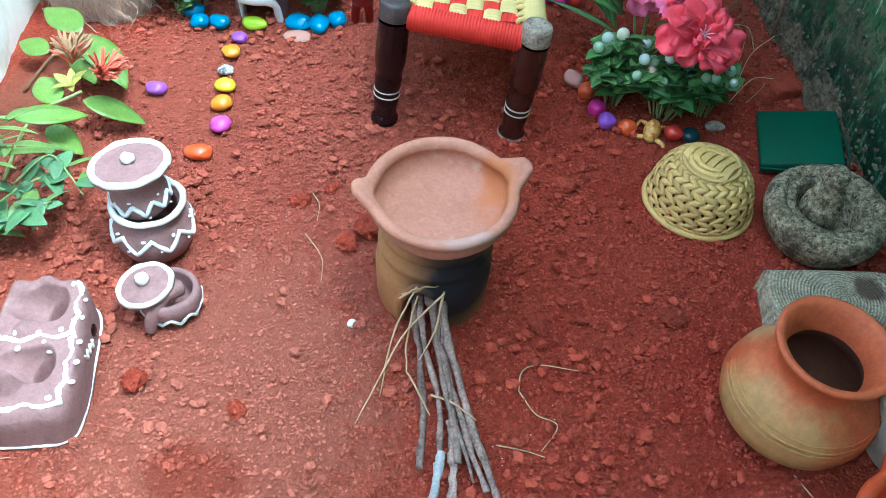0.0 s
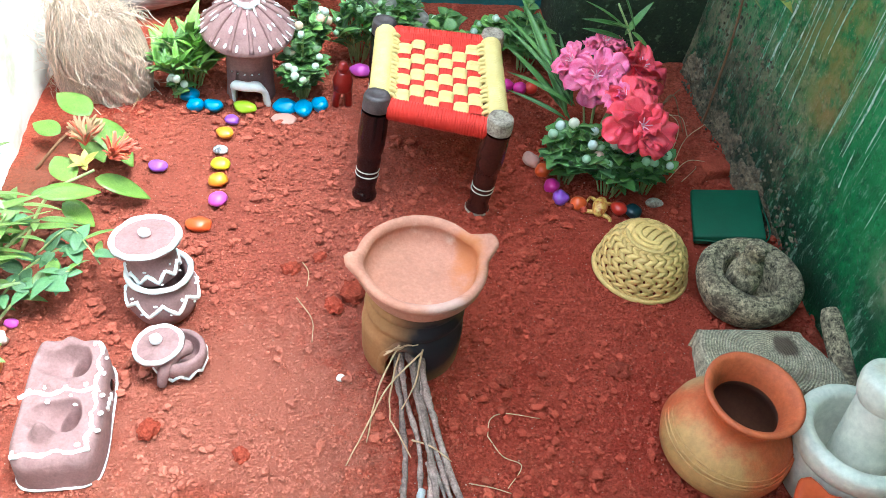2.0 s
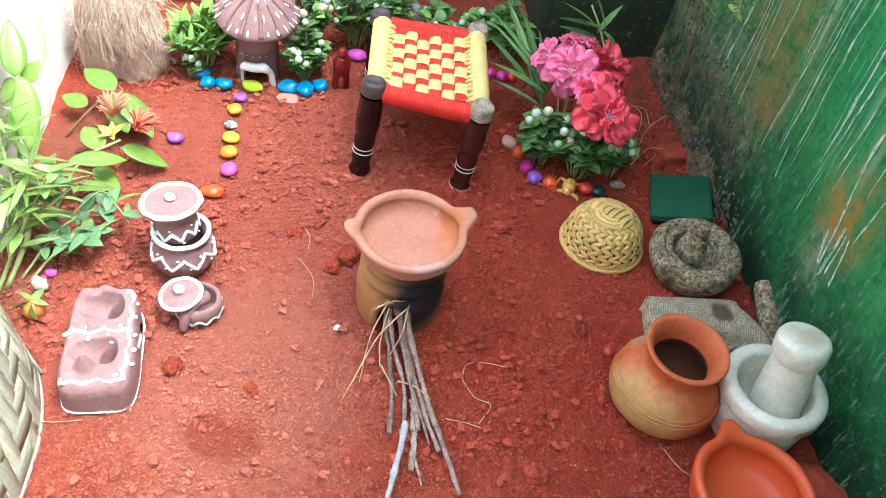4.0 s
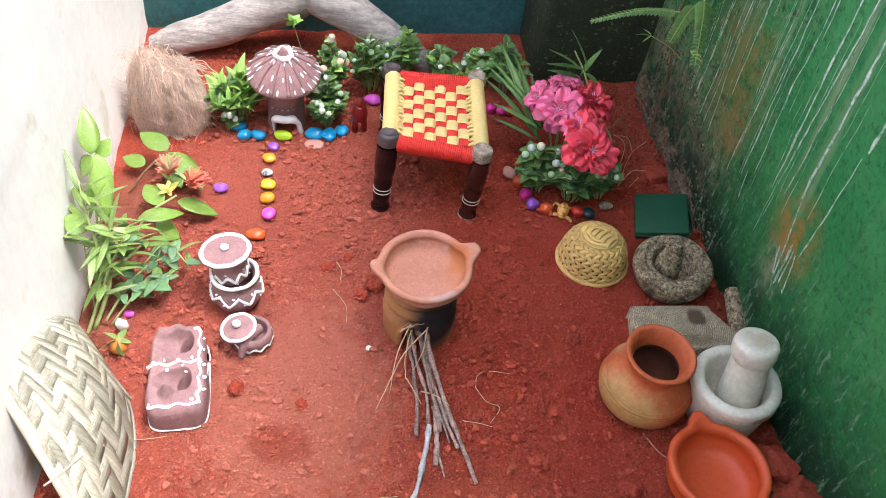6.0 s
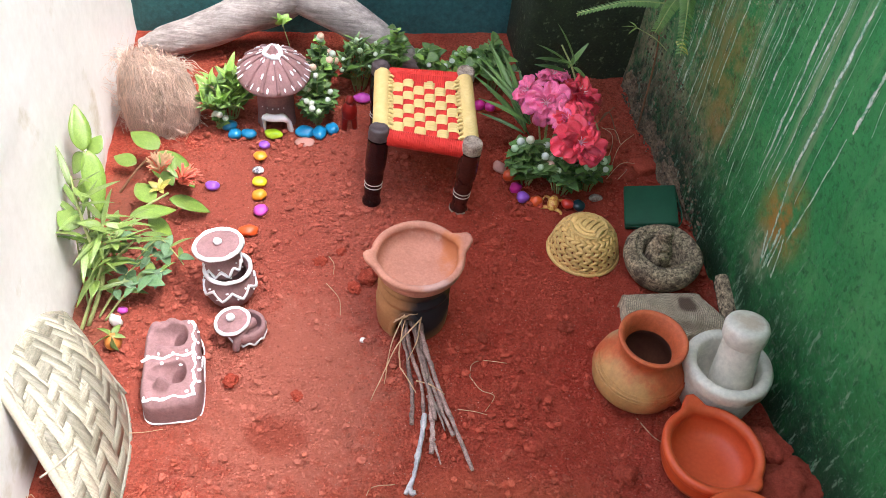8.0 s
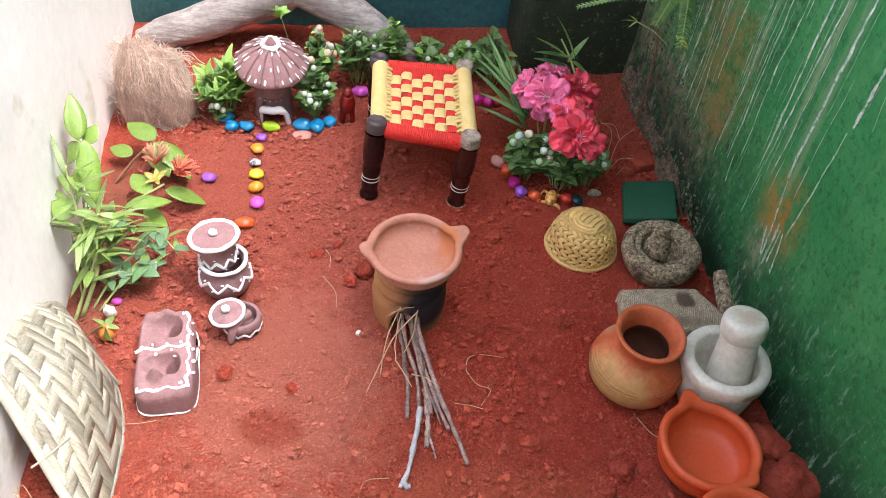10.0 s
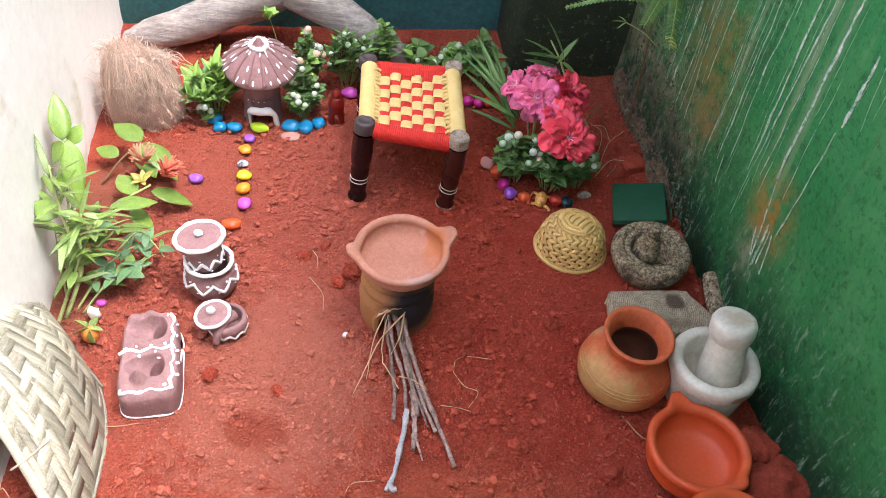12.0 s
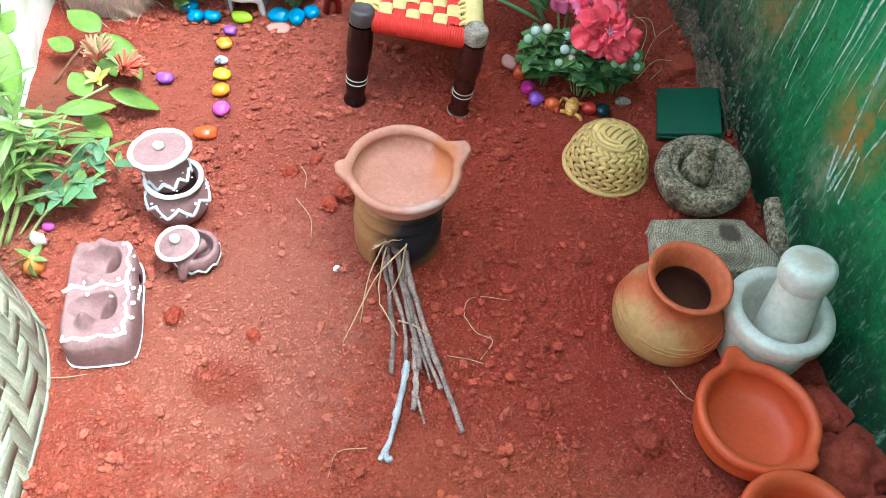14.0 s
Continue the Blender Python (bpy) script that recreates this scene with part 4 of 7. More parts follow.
def double_stove():
    """A low clay block with two fire pits that open to one side and small vents on the other."""
    t = thing("clay_double_stove", "mauve clay toy stove with two pits and white painted lines", "stove", pose(-0.303, -0.171, 0, 0, 0, 13))
    W, L, H = 0.0375, 0.071, 0.044
    bm = bmesh.new()
    nx, ny = 72, 120

    def top(x, y):
        z = H + 0.002 * noise.noise(Vector((x, y, 1)) * 30) + (0.006 if y > 0 else 0) * max(0, y / L)
        for cx, cy in ((0.011, 0.04), (0.01, -0.02)):
            dx, dy = x - cx, y - cy
            q = math.hypot(dx / (0.0105 if dx > 0 else 0.042), dy / 0.0185)
            if q < 1:
                z -= 0.019 * (1 - q ** 4) * (1.0 if dx > -0.012 else max(0.35, 1 + (dx + 0.012) * 22))
            q = math.hypot((dx + 0.001) / 0.0095, dy / 0.0125)
            if q < 1:
                z -= 0.023 * (1 - q ** 6)
        for bx, by, br, bh in ((-0.011, -0.04, 0.0125, 0.017), (-0.01, 0.014, 0.012, 0.006), (0.0, 0.064, 0.012, 0.007), (-0.024, 0.06, 0.012, 0.006)):
            q = math.hypot(x - bx, y - by) / br
            if q < 1:
                z += bh * (1 - q * q) ** 2
        return max(0.006, z)
    grid = []
    for j in range(ny + 1):
        v = -1 + 2 * j / ny
        row = []
        for i in range(nx + 1):
            u = -1 + 2 * i / nx
            k = (abs(u) ** 5 + abs(v) ** 5) ** (1 / 5)
            s = max(abs(u), abs(v)) / k if k else 1
            x = u * W * s * (1 + 0.04 * noise.noise(Vector((u, v * 2, 5))) - 0.06 * v)
            y = v * L * s * (1 + 0.03 * noise.noise(Vector((u * 2, v, 9))))
            z = top(x, y)
            e = max(abs(u), abs(v))
            if e > 0.86:
                z -= 0.008 * ((e - 0.86) / 0.14) ** 2
            row.append(bm.verts.new((x, y, z)))
        grid.append(row)
    for a, b in zip(grid, grid[1:]):
        for i in range(nx):
            bm.faces.new((a[i], a[i + 1], b[i + 1], b[i]))
    loop = grid[0][:-1] + [r[-1] for r in grid[:-1]] + grid[-1][:0:-1] + [r[0] for r in grid[:0:-1]]
    last = loop
    for f in (0.3, 0.6, 0.85, 1.0):
        ring = [bm.verts.new((v.co.x * (1 + 0.03 * f), v.co.y * (1 + 0.02 * f), v.co.z * (1 - f) - 0.003 * f)) for v in loop]
        for i in range(len(loop)):
            j = (i + 1) % len(loop)
            bm.faces.new((last[i], ring[i], ring[j], last[j]))
        last = ring
    bmesh.ops.recalc_face_normals(bm, faces=bm.faces)
    part("body", bm, RUST_CLAY, t)

    def on_top(pts, r, n=60):
        line = [(x + 0.0012 * noise.noise(Vector((x * 400, y * 400, 0))), y, top(x, y) - r * 0.45) for x, y in ((p.x, p.y) for p in spline([(a, b, 0) for a, b in pts], n))]
        return tube(line, [r, r * 1.3, r * 0.8, r * 1.2], 6, n, rough=0.5)
    zig = lambda a, b, n, amp: [(a[0] + (b[0] - a[0]) * i / n + amp * (b[1] - a[1]) / math.hypot(b[0] - a[0], b[1] - a[1]) * (-1) ** i, a[1] + (b[1] - a[1]) * i / n - amp * (b[0] - a[0]) / math.hypot(b[0] - a[0], b[1] - a[1]) * (-1) ** i) for i in range(n + 1)]
    line_material_parts(t, [on_top(zig((0.03, -0.06), (0.03, 0.004), 5, 0.0015), 0.0023), on_top(zig((0.03, 0.004), (0.028, 0.062), 5, 0.0014), 0.0023), on_top(zig((-0.034, -0.061), (0.03, -0.06), 5, 0.0016), 0.0023), on_top(zig((-0.039, 0.004), (0.03, 0.008), 5, 0.002), 0.0023)])
    foot = [(W * 1.035 * (1 - 0.06 * math.sin(a)) * (abs(math.cos(a)) ** 0.4) * math.copysign(1, math.cos(a)), L * 1.02 * (abs(math.sin(a)) ** 0.4) * math.copysign(1, math.sin(a)), 0.003 + 0.002 * noise.noise(Vector((a * 3, 0, 0)))) for a in np.linspace(-math.pi * 0.95, math.pi * 0.42, 40)]
    part("foot_line", tube(foot, 0.0013, 6, 90, rough=0.4), WHITE_PAINT, t, "white painted foot line")
    dots(t, [(x, y, top(x, y)) for x, y in ((-0.032, -0.058), (0.022, -0.054), (0.037, -0.04), (0.037, -0.02), (0.036, 0.0), (-0.03, 0.008), (-0.012, -0.004), (-0.016, 0.01), (0.002, 0.01), (0.012, -0.004), (0.02, 0.012), (0.035, 0.024), (0.035, 0.042), (0.022, 0.06), (0.008, 0.001))], 0.0028)
    zz = [(W * 1.02, -0.006 + 0.004 * i, 0.032 - 0.008 * (i % 2) - 0.0015 * i) for i in range(7)]
    part("side_zigzag", tube(zz, 0.0013, 6, 36, rough=0.4), WHITE_PAINT, t, "white painted zigzag")
    # black discs paint the dark of vent holes that aren't cut
    for y in (-0.02, 0.03):
        part("vent", lathe([(0, 0.0006), (0.004, 0.0006), (0.0055, 0), (0.006, -0.001)], 16), LACQUER, t, "small vent hole, its dark painted as a black disc", m=pose(W * 1.012, y, 0.02, 0, 84, 0))


double_stove()


def hut():
    t = thing("clay_hut", "round mauve clay toy hut with ribbed roof and white dabs", "toy hut", pose(-0.276, 0.432, 0, 0, 0, 4))
    R = 0.033
    bm = lathe([(R * 1.08, -0.003), (R * 1.02, 0.02), (R, 0.055), (R * 1.02, 0.08), (R * 1.15, 0.112), (R * 0.86, 0.112), (R * 0.86, 0.02), (R * 0.86, 0.0)], 56, 0.02, 4)
    gone = [f for f in bm.faces if (lambda c: c.y < -0.012 and abs(c.x - 0.004) < 0.02 and c.z < 0.04)(f.calc_center_median())]
    bmesh.ops.delete(bm, geom=gone, context="FACES")
    part("wall", bm, RUST_CLAY, t)
    arch = [(-0.018, -0.034, 0.0), (-0.018, -0.038, 0.026), (-0.013, -0.042, 0.037), (0.004, -0.044, 0.036), (0.018, -0.041, 0.036), (0.026, -0.034, 0.024), (0.03, -0.03, 0.0)]
    part("door_frame", tube(arch, [0.002, 0.003, 0.0075, 0.007, 0.0075, 0.0045, 0.0055], 10, 40, rough=0.3), WHITE_PAINT, t, "lumpy white painted door frame")
    dots(t, [(R * 1.03 * math.cos(a), R * 1.03 * math.sin(a), 0.05) for a in (-2.2, -1.9, -1.6, -1.3, -1.0)], 0.0016)
    tilt = pose(0, 0.0, 0.106, 8, 2, 0)
    RR = 0.0655
    prof = [(0.0, 0.052), (0.007, 0.0505), (0.012, 0.046), (0.024, 0.0405), (0.04, 0.0295), (0.053, 0.0175), (RR * 0.96, 0.006), (RR, 0.001), (RR * 0.97, -0.003), (RR * 0.7, 0.006), (0.02, 0.02), (0, 0.022)]
    roof = part("roof", lathe(prof, 64, 0.02, 6), RUST_CLAY, t, "domed clay roof", m=tilt)
    outline = [(0.012, 0.046), (0.024, 0.0405), (0.04, 0.0295), (0.053, 0.0175), (RR * 0.97, 0.005)]
    bm0 = tube([(r, 0, z + 0.0005) for r, z in outline], [0.0022, 0.0026, 0.003, 0.0036], 8, 18, rough=0.2)
    rib = mesh_of("rib", bm0, RUST_CLAY)
    for k in range(13):
        part("rib", rib, RUST_CLAY, roof, m=Matrix.Rotation(2 * math.pi * (k + 0.3) / 13, 4, "Z"))
    part("crown_ring", ribbon_ring(0.014, 0.0465, 0.0046, wob=0.3), WHITE_PAINT, roof, "white painted crown ring")
    part("knob", lathe([(0, 0.015), (0.004, 0.0135), (0.0075, 0.006), (0.009, 0.0), (0, 0)], 20), RUST_CLAY, roof, m=Matrix.Translation((0, 0, 0.046)))
    dab = None
    for k in range(52):
        a = 2 * math.pi * (k // 2 + 0.3) / 26 + rnd.uniform(-0.08, 0.08)
        r, z = ((0.0615, 0.0095), (0.045, 0.026), (0.024, 0.042))[k % 3 if rnd.random() < 0.85 else 0]
        if dab is None:
            bmd = bmesh.new()
            bmesh.ops.create_icosphere(bmd, subdivisions=1, radius=1)
            dab = mesh_of("paint_dab", bmd, WHITE_PAINT)
        part("paint_dab", dab, WHITE_PAINT, roof, m=Matrix.Rotation(a, 4, "Z") @ Matrix.Translation((r, 0, z + 0.001)) @ Matrix.Rotation(0.6, 4, "Y") @ Matrix.Diagonal((rnd.uniform(0.004, 0.0085), rnd.uniform(0.0013, 0.0026), 0.0012, 1)))


hut()


# ---- string stool ----
def stool():
    """A small string cot: its frame is racked, so the seat is a skewed four-sided field."""
    origin = Vector((0.0, 0.33, 0))
    t = thing("string_stool", "toy string cot stool, red and yellow woven seat, black turned legs", "stool", Matrix.Translation(origin))
    hx, hy = 0.0755, 0.0975
    feet = {(-1, -1): (-0.0755, 0.2275), (1, -1): (0.0745, 0.2305), (-1, 1): (-0.087, 0.43), (1, 1): (0.064, 0.436)}
    tops = {(-1, -1): (-0.0665, 0.239, 0.154), (1, -1): (0.0855, 0.2295, 0.151), (-1, 1): (-0.0825, 0.4255, 0.151), (1, 1): (0.068, 0.432, 0.151)}
    feet = {k: Vector((*v, 0)) - origin for k, v in feet.items()}
    tops = {k: Vector(v) - origin for k, v in tops.items()}

    def racked(x, y, z):
        """From the square plan to the leaning one."""
        u, v = (x / hx + 1) / 2, (y / hy + 1) / 2
        p = tops[(-1, -1)].lerp(tops[(1, -1)], u).lerp(tops[(-1, 1)].lerp(tops[(1, 1)], u), v)
        return Vector((p.x, p.y, p.z - 0.151 + z))
    prof = [(0, 0), (0.014, 0), (0.0155, 0.002), (0.0158, 0.007), (0.0138, 0.0115), (0.0128, 0.016), (0.0136, 0.024), (0.0144, 0.034), (0.0138, 0.037), (0.0144, 0.04), (0.0138, 0.044), (0.015, 0.049), (0.0152, 0.062), (0.014, 0.066), (0.0158, 0.071), (0.0172, 0.082), (0.0174, 0.1), (0.0166, 0.12), (0.0168, 0.128)]
    cap = [(0.0167, 0.131), (0.0168, 0.134), (0.0163, 0.147), (0.0148, 0.1505), (0.0095, 0.151), (0.006, 0.1485), (0, 0.1485)]
    ring = [(0.0140, 0.0), (0.01515, 0.0008), (0.0140, 0.0018)]
    worn = [(0.0145, 0.0005), (0.0162, 0.002), (0.0163, 0.0045), (0.0155, 0.006)]
    legs = {"black": mesh_of("leg", lathe(prof, 28, 0.01), LACQUER), "brown": mesh_of("leg", lathe(prof, 28, 0.01), BROWN_LACQUER)}
    caps, rings = {-1: mesh_of("cap", lathe(cap, 28, 0.04), WORN_CAP), 1: mesh_of("cap", lathe(cap, 28, 0.05, 3), BEIGE_CAP)}, mesh_of("ring_line", lathe(ring, 28), GOLD_RING)
    worn_foot = mesh_of("worn_foot", lathe(worn, 28, 0.03), BEIGE_CAP)
    for (sx, sy), f in feet.items():
        kind = "brown" if (sx, sy) == (1, -1) else "black"
        d = tops[(sx, sy)] - f
        m = Matrix.Translation(f) @ d.to_track_quat("Z", "Y").to_matrix().to_4x4() @ Matrix.Scale(d.length / 0.151, 4)
        leg = part("leg", legs[kind], None, t, "dark brown lacquered leg with pale rings" if kind == "brown" else "black lacquered turned leg", m=m)
        part("cap", caps[sx], None, leg, "dark worn leg end" if sx < 0 else "bare beige leg end")
        for z in (0.0362, 0.0432):
            part("ring_line", rings, None, leg, m=Matrix.Translation((0, 0, z)))
        if kind == "brown":
            part("worn_foot", worn_foot, None, leg, "pale worn edge of the foot")

    def wrapped_bar(a, b, r, mat, name, label, turns, squash=1.0):
        a, b = racked(*a), racked(*b)
        bm = bmesh.new()
        tube(spline([a, b], turns * 4), r, 16, turns * 4, bm=bm)
        d = (b - a).normalized()
        for v in bm.verts:
            q = (v.co - a).dot(d) / (b - a).length
            c = a.lerp(b, q)
            k = 1 + 0.05 * math.cos(q * turns * 2 * math.pi) + 0.03 * noise.noise(Vector((q * 40, 0, 3)))
            o = (v.co - c) * k
            o.z *= squash
            v.co = c + o
        return part(name, bm, mat, t, label)
    for sx in (-1, 1):
        wrapped_bar((sx * hx * 0.96, -hy + 0.014, 0.137), (sx * hx * 0.96, hy - 0.014, 0.137), 0.0142, YELLOW, "side_rail", "side rail wrapped in yellow cord", 42)
    wrapped_bar((-hx + 0.014, -hy + 0.002, 0.131), (hx - 0.014, -hy + 0.002, 0.129), 0.0125, RED, "front_rail", "front rail wrapped in red cord", 36, 1.15)
    wrapped_bar((-hx + 0.014, hy - 0.004, 0.134), (hx - 0.014, hy - 0.004, 0.134), 0.0115, RED, "back_rail", "back rail wrapped in red cord", 36)

    # woven field: red cords run lengthwise, yellow bands pass over and under them in checks
    x0, x1, y0, y1 = -0.0555, 0.0555, -hy + 0.009, hy - 0.03
    turn = math.degrees(math.atan2(-0.002, 0.152))

    def ridged(sx, sy, ribs, along_x, bulge):
        bm = bmesh.new()
        nu, nv = (8, ribs * 4) if along_x else (ribs * 4, 8)
        g = []
        for j in range(nv + 1):
            row = []
            for i in range(nu + 1):
                u, v = i / nu, j / nv
                w = v if along_x else u
                l = u if along_x else v
                z = bulge * (1 - (2 * l - 1) ** 4) + 0.0007 * abs(math.sin(math.pi * ribs * w)) - 0.0008
                z -= 0.0012 * (abs(2 * w - 1) ** 6)
                row.append(bm.verts.new(((u - 0.5) * sx, (v - 0.5) * sy, z)))
            g.append(row)
        for a, b in zip(g, g[1:]):
            for i in range(nu):
                bm.faces.new((a[i], a[i + 1], b[i + 1], b[i]))
        return bm
    cols, rows = 6, 8
    cw, rh = (x1 - x0) / cols, (y1 - y0) / rows
    ym = mesh_of("yellow_check", ridged(cw * 1.04, rh * 1.26, 4, True, 0.0032), YELLOW)
    rm = mesh_of("red_check", ridged(cw * 0.96, rh * 0.92, 5, False, 0.0012), RED)
    for c in range(cols):
        for r in range(rows):
            yel = (c + r) % 2 == 0
            x, y = x0 + (c + 0.5) * cw, y0 + (r + 0.5) * rh
            sag = -0.004 * (1 - ((c - 2.5) / 3) ** 2)
            p = racked(x, y, 0.1435 + sag + rnd.uniform(-0.0004, 0.0004))
            part("yellow_check" if yel else "red_check", ym if yel else rm, None, t, m=Matrix.Translation(p) @ pose(0, 0, 0, rnd.uniform(-3, 3), rnd.uniform(-3, 3), turn + rnd.uniform(-2, 2)))

    def field(y_a, y_b, ribs, z):
        bm = ridged(x1 - x0, y_b - y_a, ribs, False, 0.0008)
        for v in bm.verts:
            v.co = racked(v.co.x + (x0 + x1) / 2, v.co.y + (y_a + y_b) / 2, v.co.z + z)
        return bm
    part("red_field", field(y1 - 0.004, hy - 0.004, 36, 0.1415), RED, t, "plain red cord field at the back")
    part("under_weave", field(y0 - 0.004, y1 + 0.004, 30, 0.137), RED, t, "red cords under the checks")
    for sx in (-1, 1):
        stitch = mesh_of("stitch", tube([(0.002 * sx, 0, -0.003), (sx * -0.006, 0.001, 0.002), (sx * -0.012, 0.0, -0.002)], [0.0026, 0.003, 0.0026], 8, 10), YELLOW)
        for k in range(15):
            part("stitch", stitch, None, t, m=Matrix.Translation(racked(sx * (hx - 0.0105), y0 + 0.004 + k * (y1 - y0 + 0.006) / 15, 0.1435)) @ pose(0, 0, 0, 0, rnd.uniform(-8, 8), rnd.uniform(-12, 12)))


stool()


# ---- kitchen stones, jars and baskets along the green wall ----
def basket():
    t = thing("bamboo_basket", "small woven bamboo basket turned upside down on the soil", "basket", pose(0.286, 0.154, 0, 0, 0, 30) @ Matrix.Scale(0.975, 4))
    prof = [(0.0585, 0.004), (0.058, 0.014), (0.055, 0.028), (0.05, 0.042), (0.041, 0.054), (0.03, 0.0605), (0.018, 0.063)]

    def at(s):
        f = s * (len(prof) - 1)
        k = min(int(f), len(prof) - 2)
        return [prof[k][j] + (prof[k + 1][j] - prof[k][j]) * (f - k) for j in (0, 1)]
    strands = 22
    for hand in (-1, 1):
        bm = bmesh.new()
        w = 0.0058
        n = 28
        rows = []
        for i in range(n + 1):
            s = i / n
            r, z = at(s)
            a = hand * s * 1.75
            lift = 0.0012 * math.cos(s * 1.75 / (math.pi / strands) * math.pi + (0 if hand > 0 else math.pi))
            q = w * (0.55 + 0.45 * r / 0.058)
            rows.append([bm.verts.new(((r + lift + h) * math.cos(a + e / max(r, 0.01)), (r + lift + h) * math.sin(a + e / max(r, 0.01)), z + lift * 0.6)) for e, h in ((-q, 0), (0, 0.0006), (q, 0))])
        for x, y in zip(rows, rows[1:]):
            for j in range(2):
                bm.faces.new((x[j], x[j + 1], y[j + 1], y[j]))
        fs = list(bm.faces)
        bmesh.ops.recalc_face_normals(bm, faces=fs)
        bmesh.ops.solidify(bm, geom=fs, thickness=0.0006)
        me = mesh_of("strip", bm, BAMBOO)
        for k in range(strands):
            part("strip", me, None, t, m=Matrix.Rotation(2 * math.pi * (k + (0.5 if hand > 0 else 0)) / strands, 4, "Z"))
    part("rim", tube([(0.0595 * math.cos(a), 0.0595 * math.sin(a), 0.004) for a in np.linspace(0, 2 * math.pi, 33)], 0.0036, 8, 64, rough=0.2), BAMBOO, t, "bound bamboo rim")
    for k, a in enumerate((0, 0.55, 1.1, 1.6, 2.1, 2.6)):
        half = math.sqrt(max(0.0002, 0.031 ** 2 - (0.009 * (k - 2.5)) ** 2))
        part("base_strip", tube([(-half, 0.0095 * (k - 2.5), 0.06), (0, 0.0095 * (k - 2.5) + 0.003, 0.0645), (half, 0.0095 * (k - 2.5), 0.06)], 0.0052, 8, 12, flat=0.25), BAMBOO, t, m=Matrix.Rotation(0.4, 4, "Z"))
    for k in range(3):
        r = 0.016 + 0.007 * k
        part("base_ring", tube([(r * math.cos(a), r * math.sin(a), 0.0645 - 0.0013 * k) for a in np.linspace(k, k + 4.6, 20)], 0.003, 6, 40, flat=0.4), BAMBOO, t)


basket()


def quern():
    t = thing("stone_grinder", "round grey granite wet grinder with upright stone knob", "stone grinder", pose(0.408, 0.122, 0, 3, -2, 0))
    part("bowl", lathe([(0, 0), (0.042, 0), (0.05, 0.008), (0.058, 0.022), (0.063, 0.036), (0.063, 0.046), (0.059, 0.054), (0.05, 0.0575), (0.0465, 0.0555), (0.044, 0.051), (0.042, 0.0535), (0.0355, 0.052), (0.033, 0.046), (0.032, 0.02), (0, 0.018)], 64, 0.03, 6), STONE, t)
    part("grinding_stone", lathe([(0, 0.0175), (0.0235, 0.0175), (0.0235, 0.05), (0.022, 0.0585), (0.0185, 0.062), (0.0165, 0.0645), (0.0185, 0.068), (0.018, 0.074), (0.0135, 0.0775), (0.012, 0.081), (0.0142, 0.0855), (0.0145, 0.095), (0.012, 0.1), (0.006, 0.102), (0, 0.102)], 40, 0.06, 2), STONE, t, "granite grinding stone with a rounded knob", m=Matrix.Translation((-0.008, 0, 0)) @ Matrix.Diagonal((0.86, 0.86, 1.0, 1)))


quern()

card = thing("green_pad", "flat dark green felt pad leaning on the wall's foot", "pad", pose(0.412, 0.262, 0.012, 0, -13, -5))
part("body", box(0.09, 0.1, 0.015, 0.003), GREEN_BOX, card)
part("seam", tube([(-0.0452, -0.05, 0.0075), (0.0452, -0.05, 0.0075), (0.0452, 0.05, 0.0075)], 0.0012, 6, 24), GREEN_BOX, card)


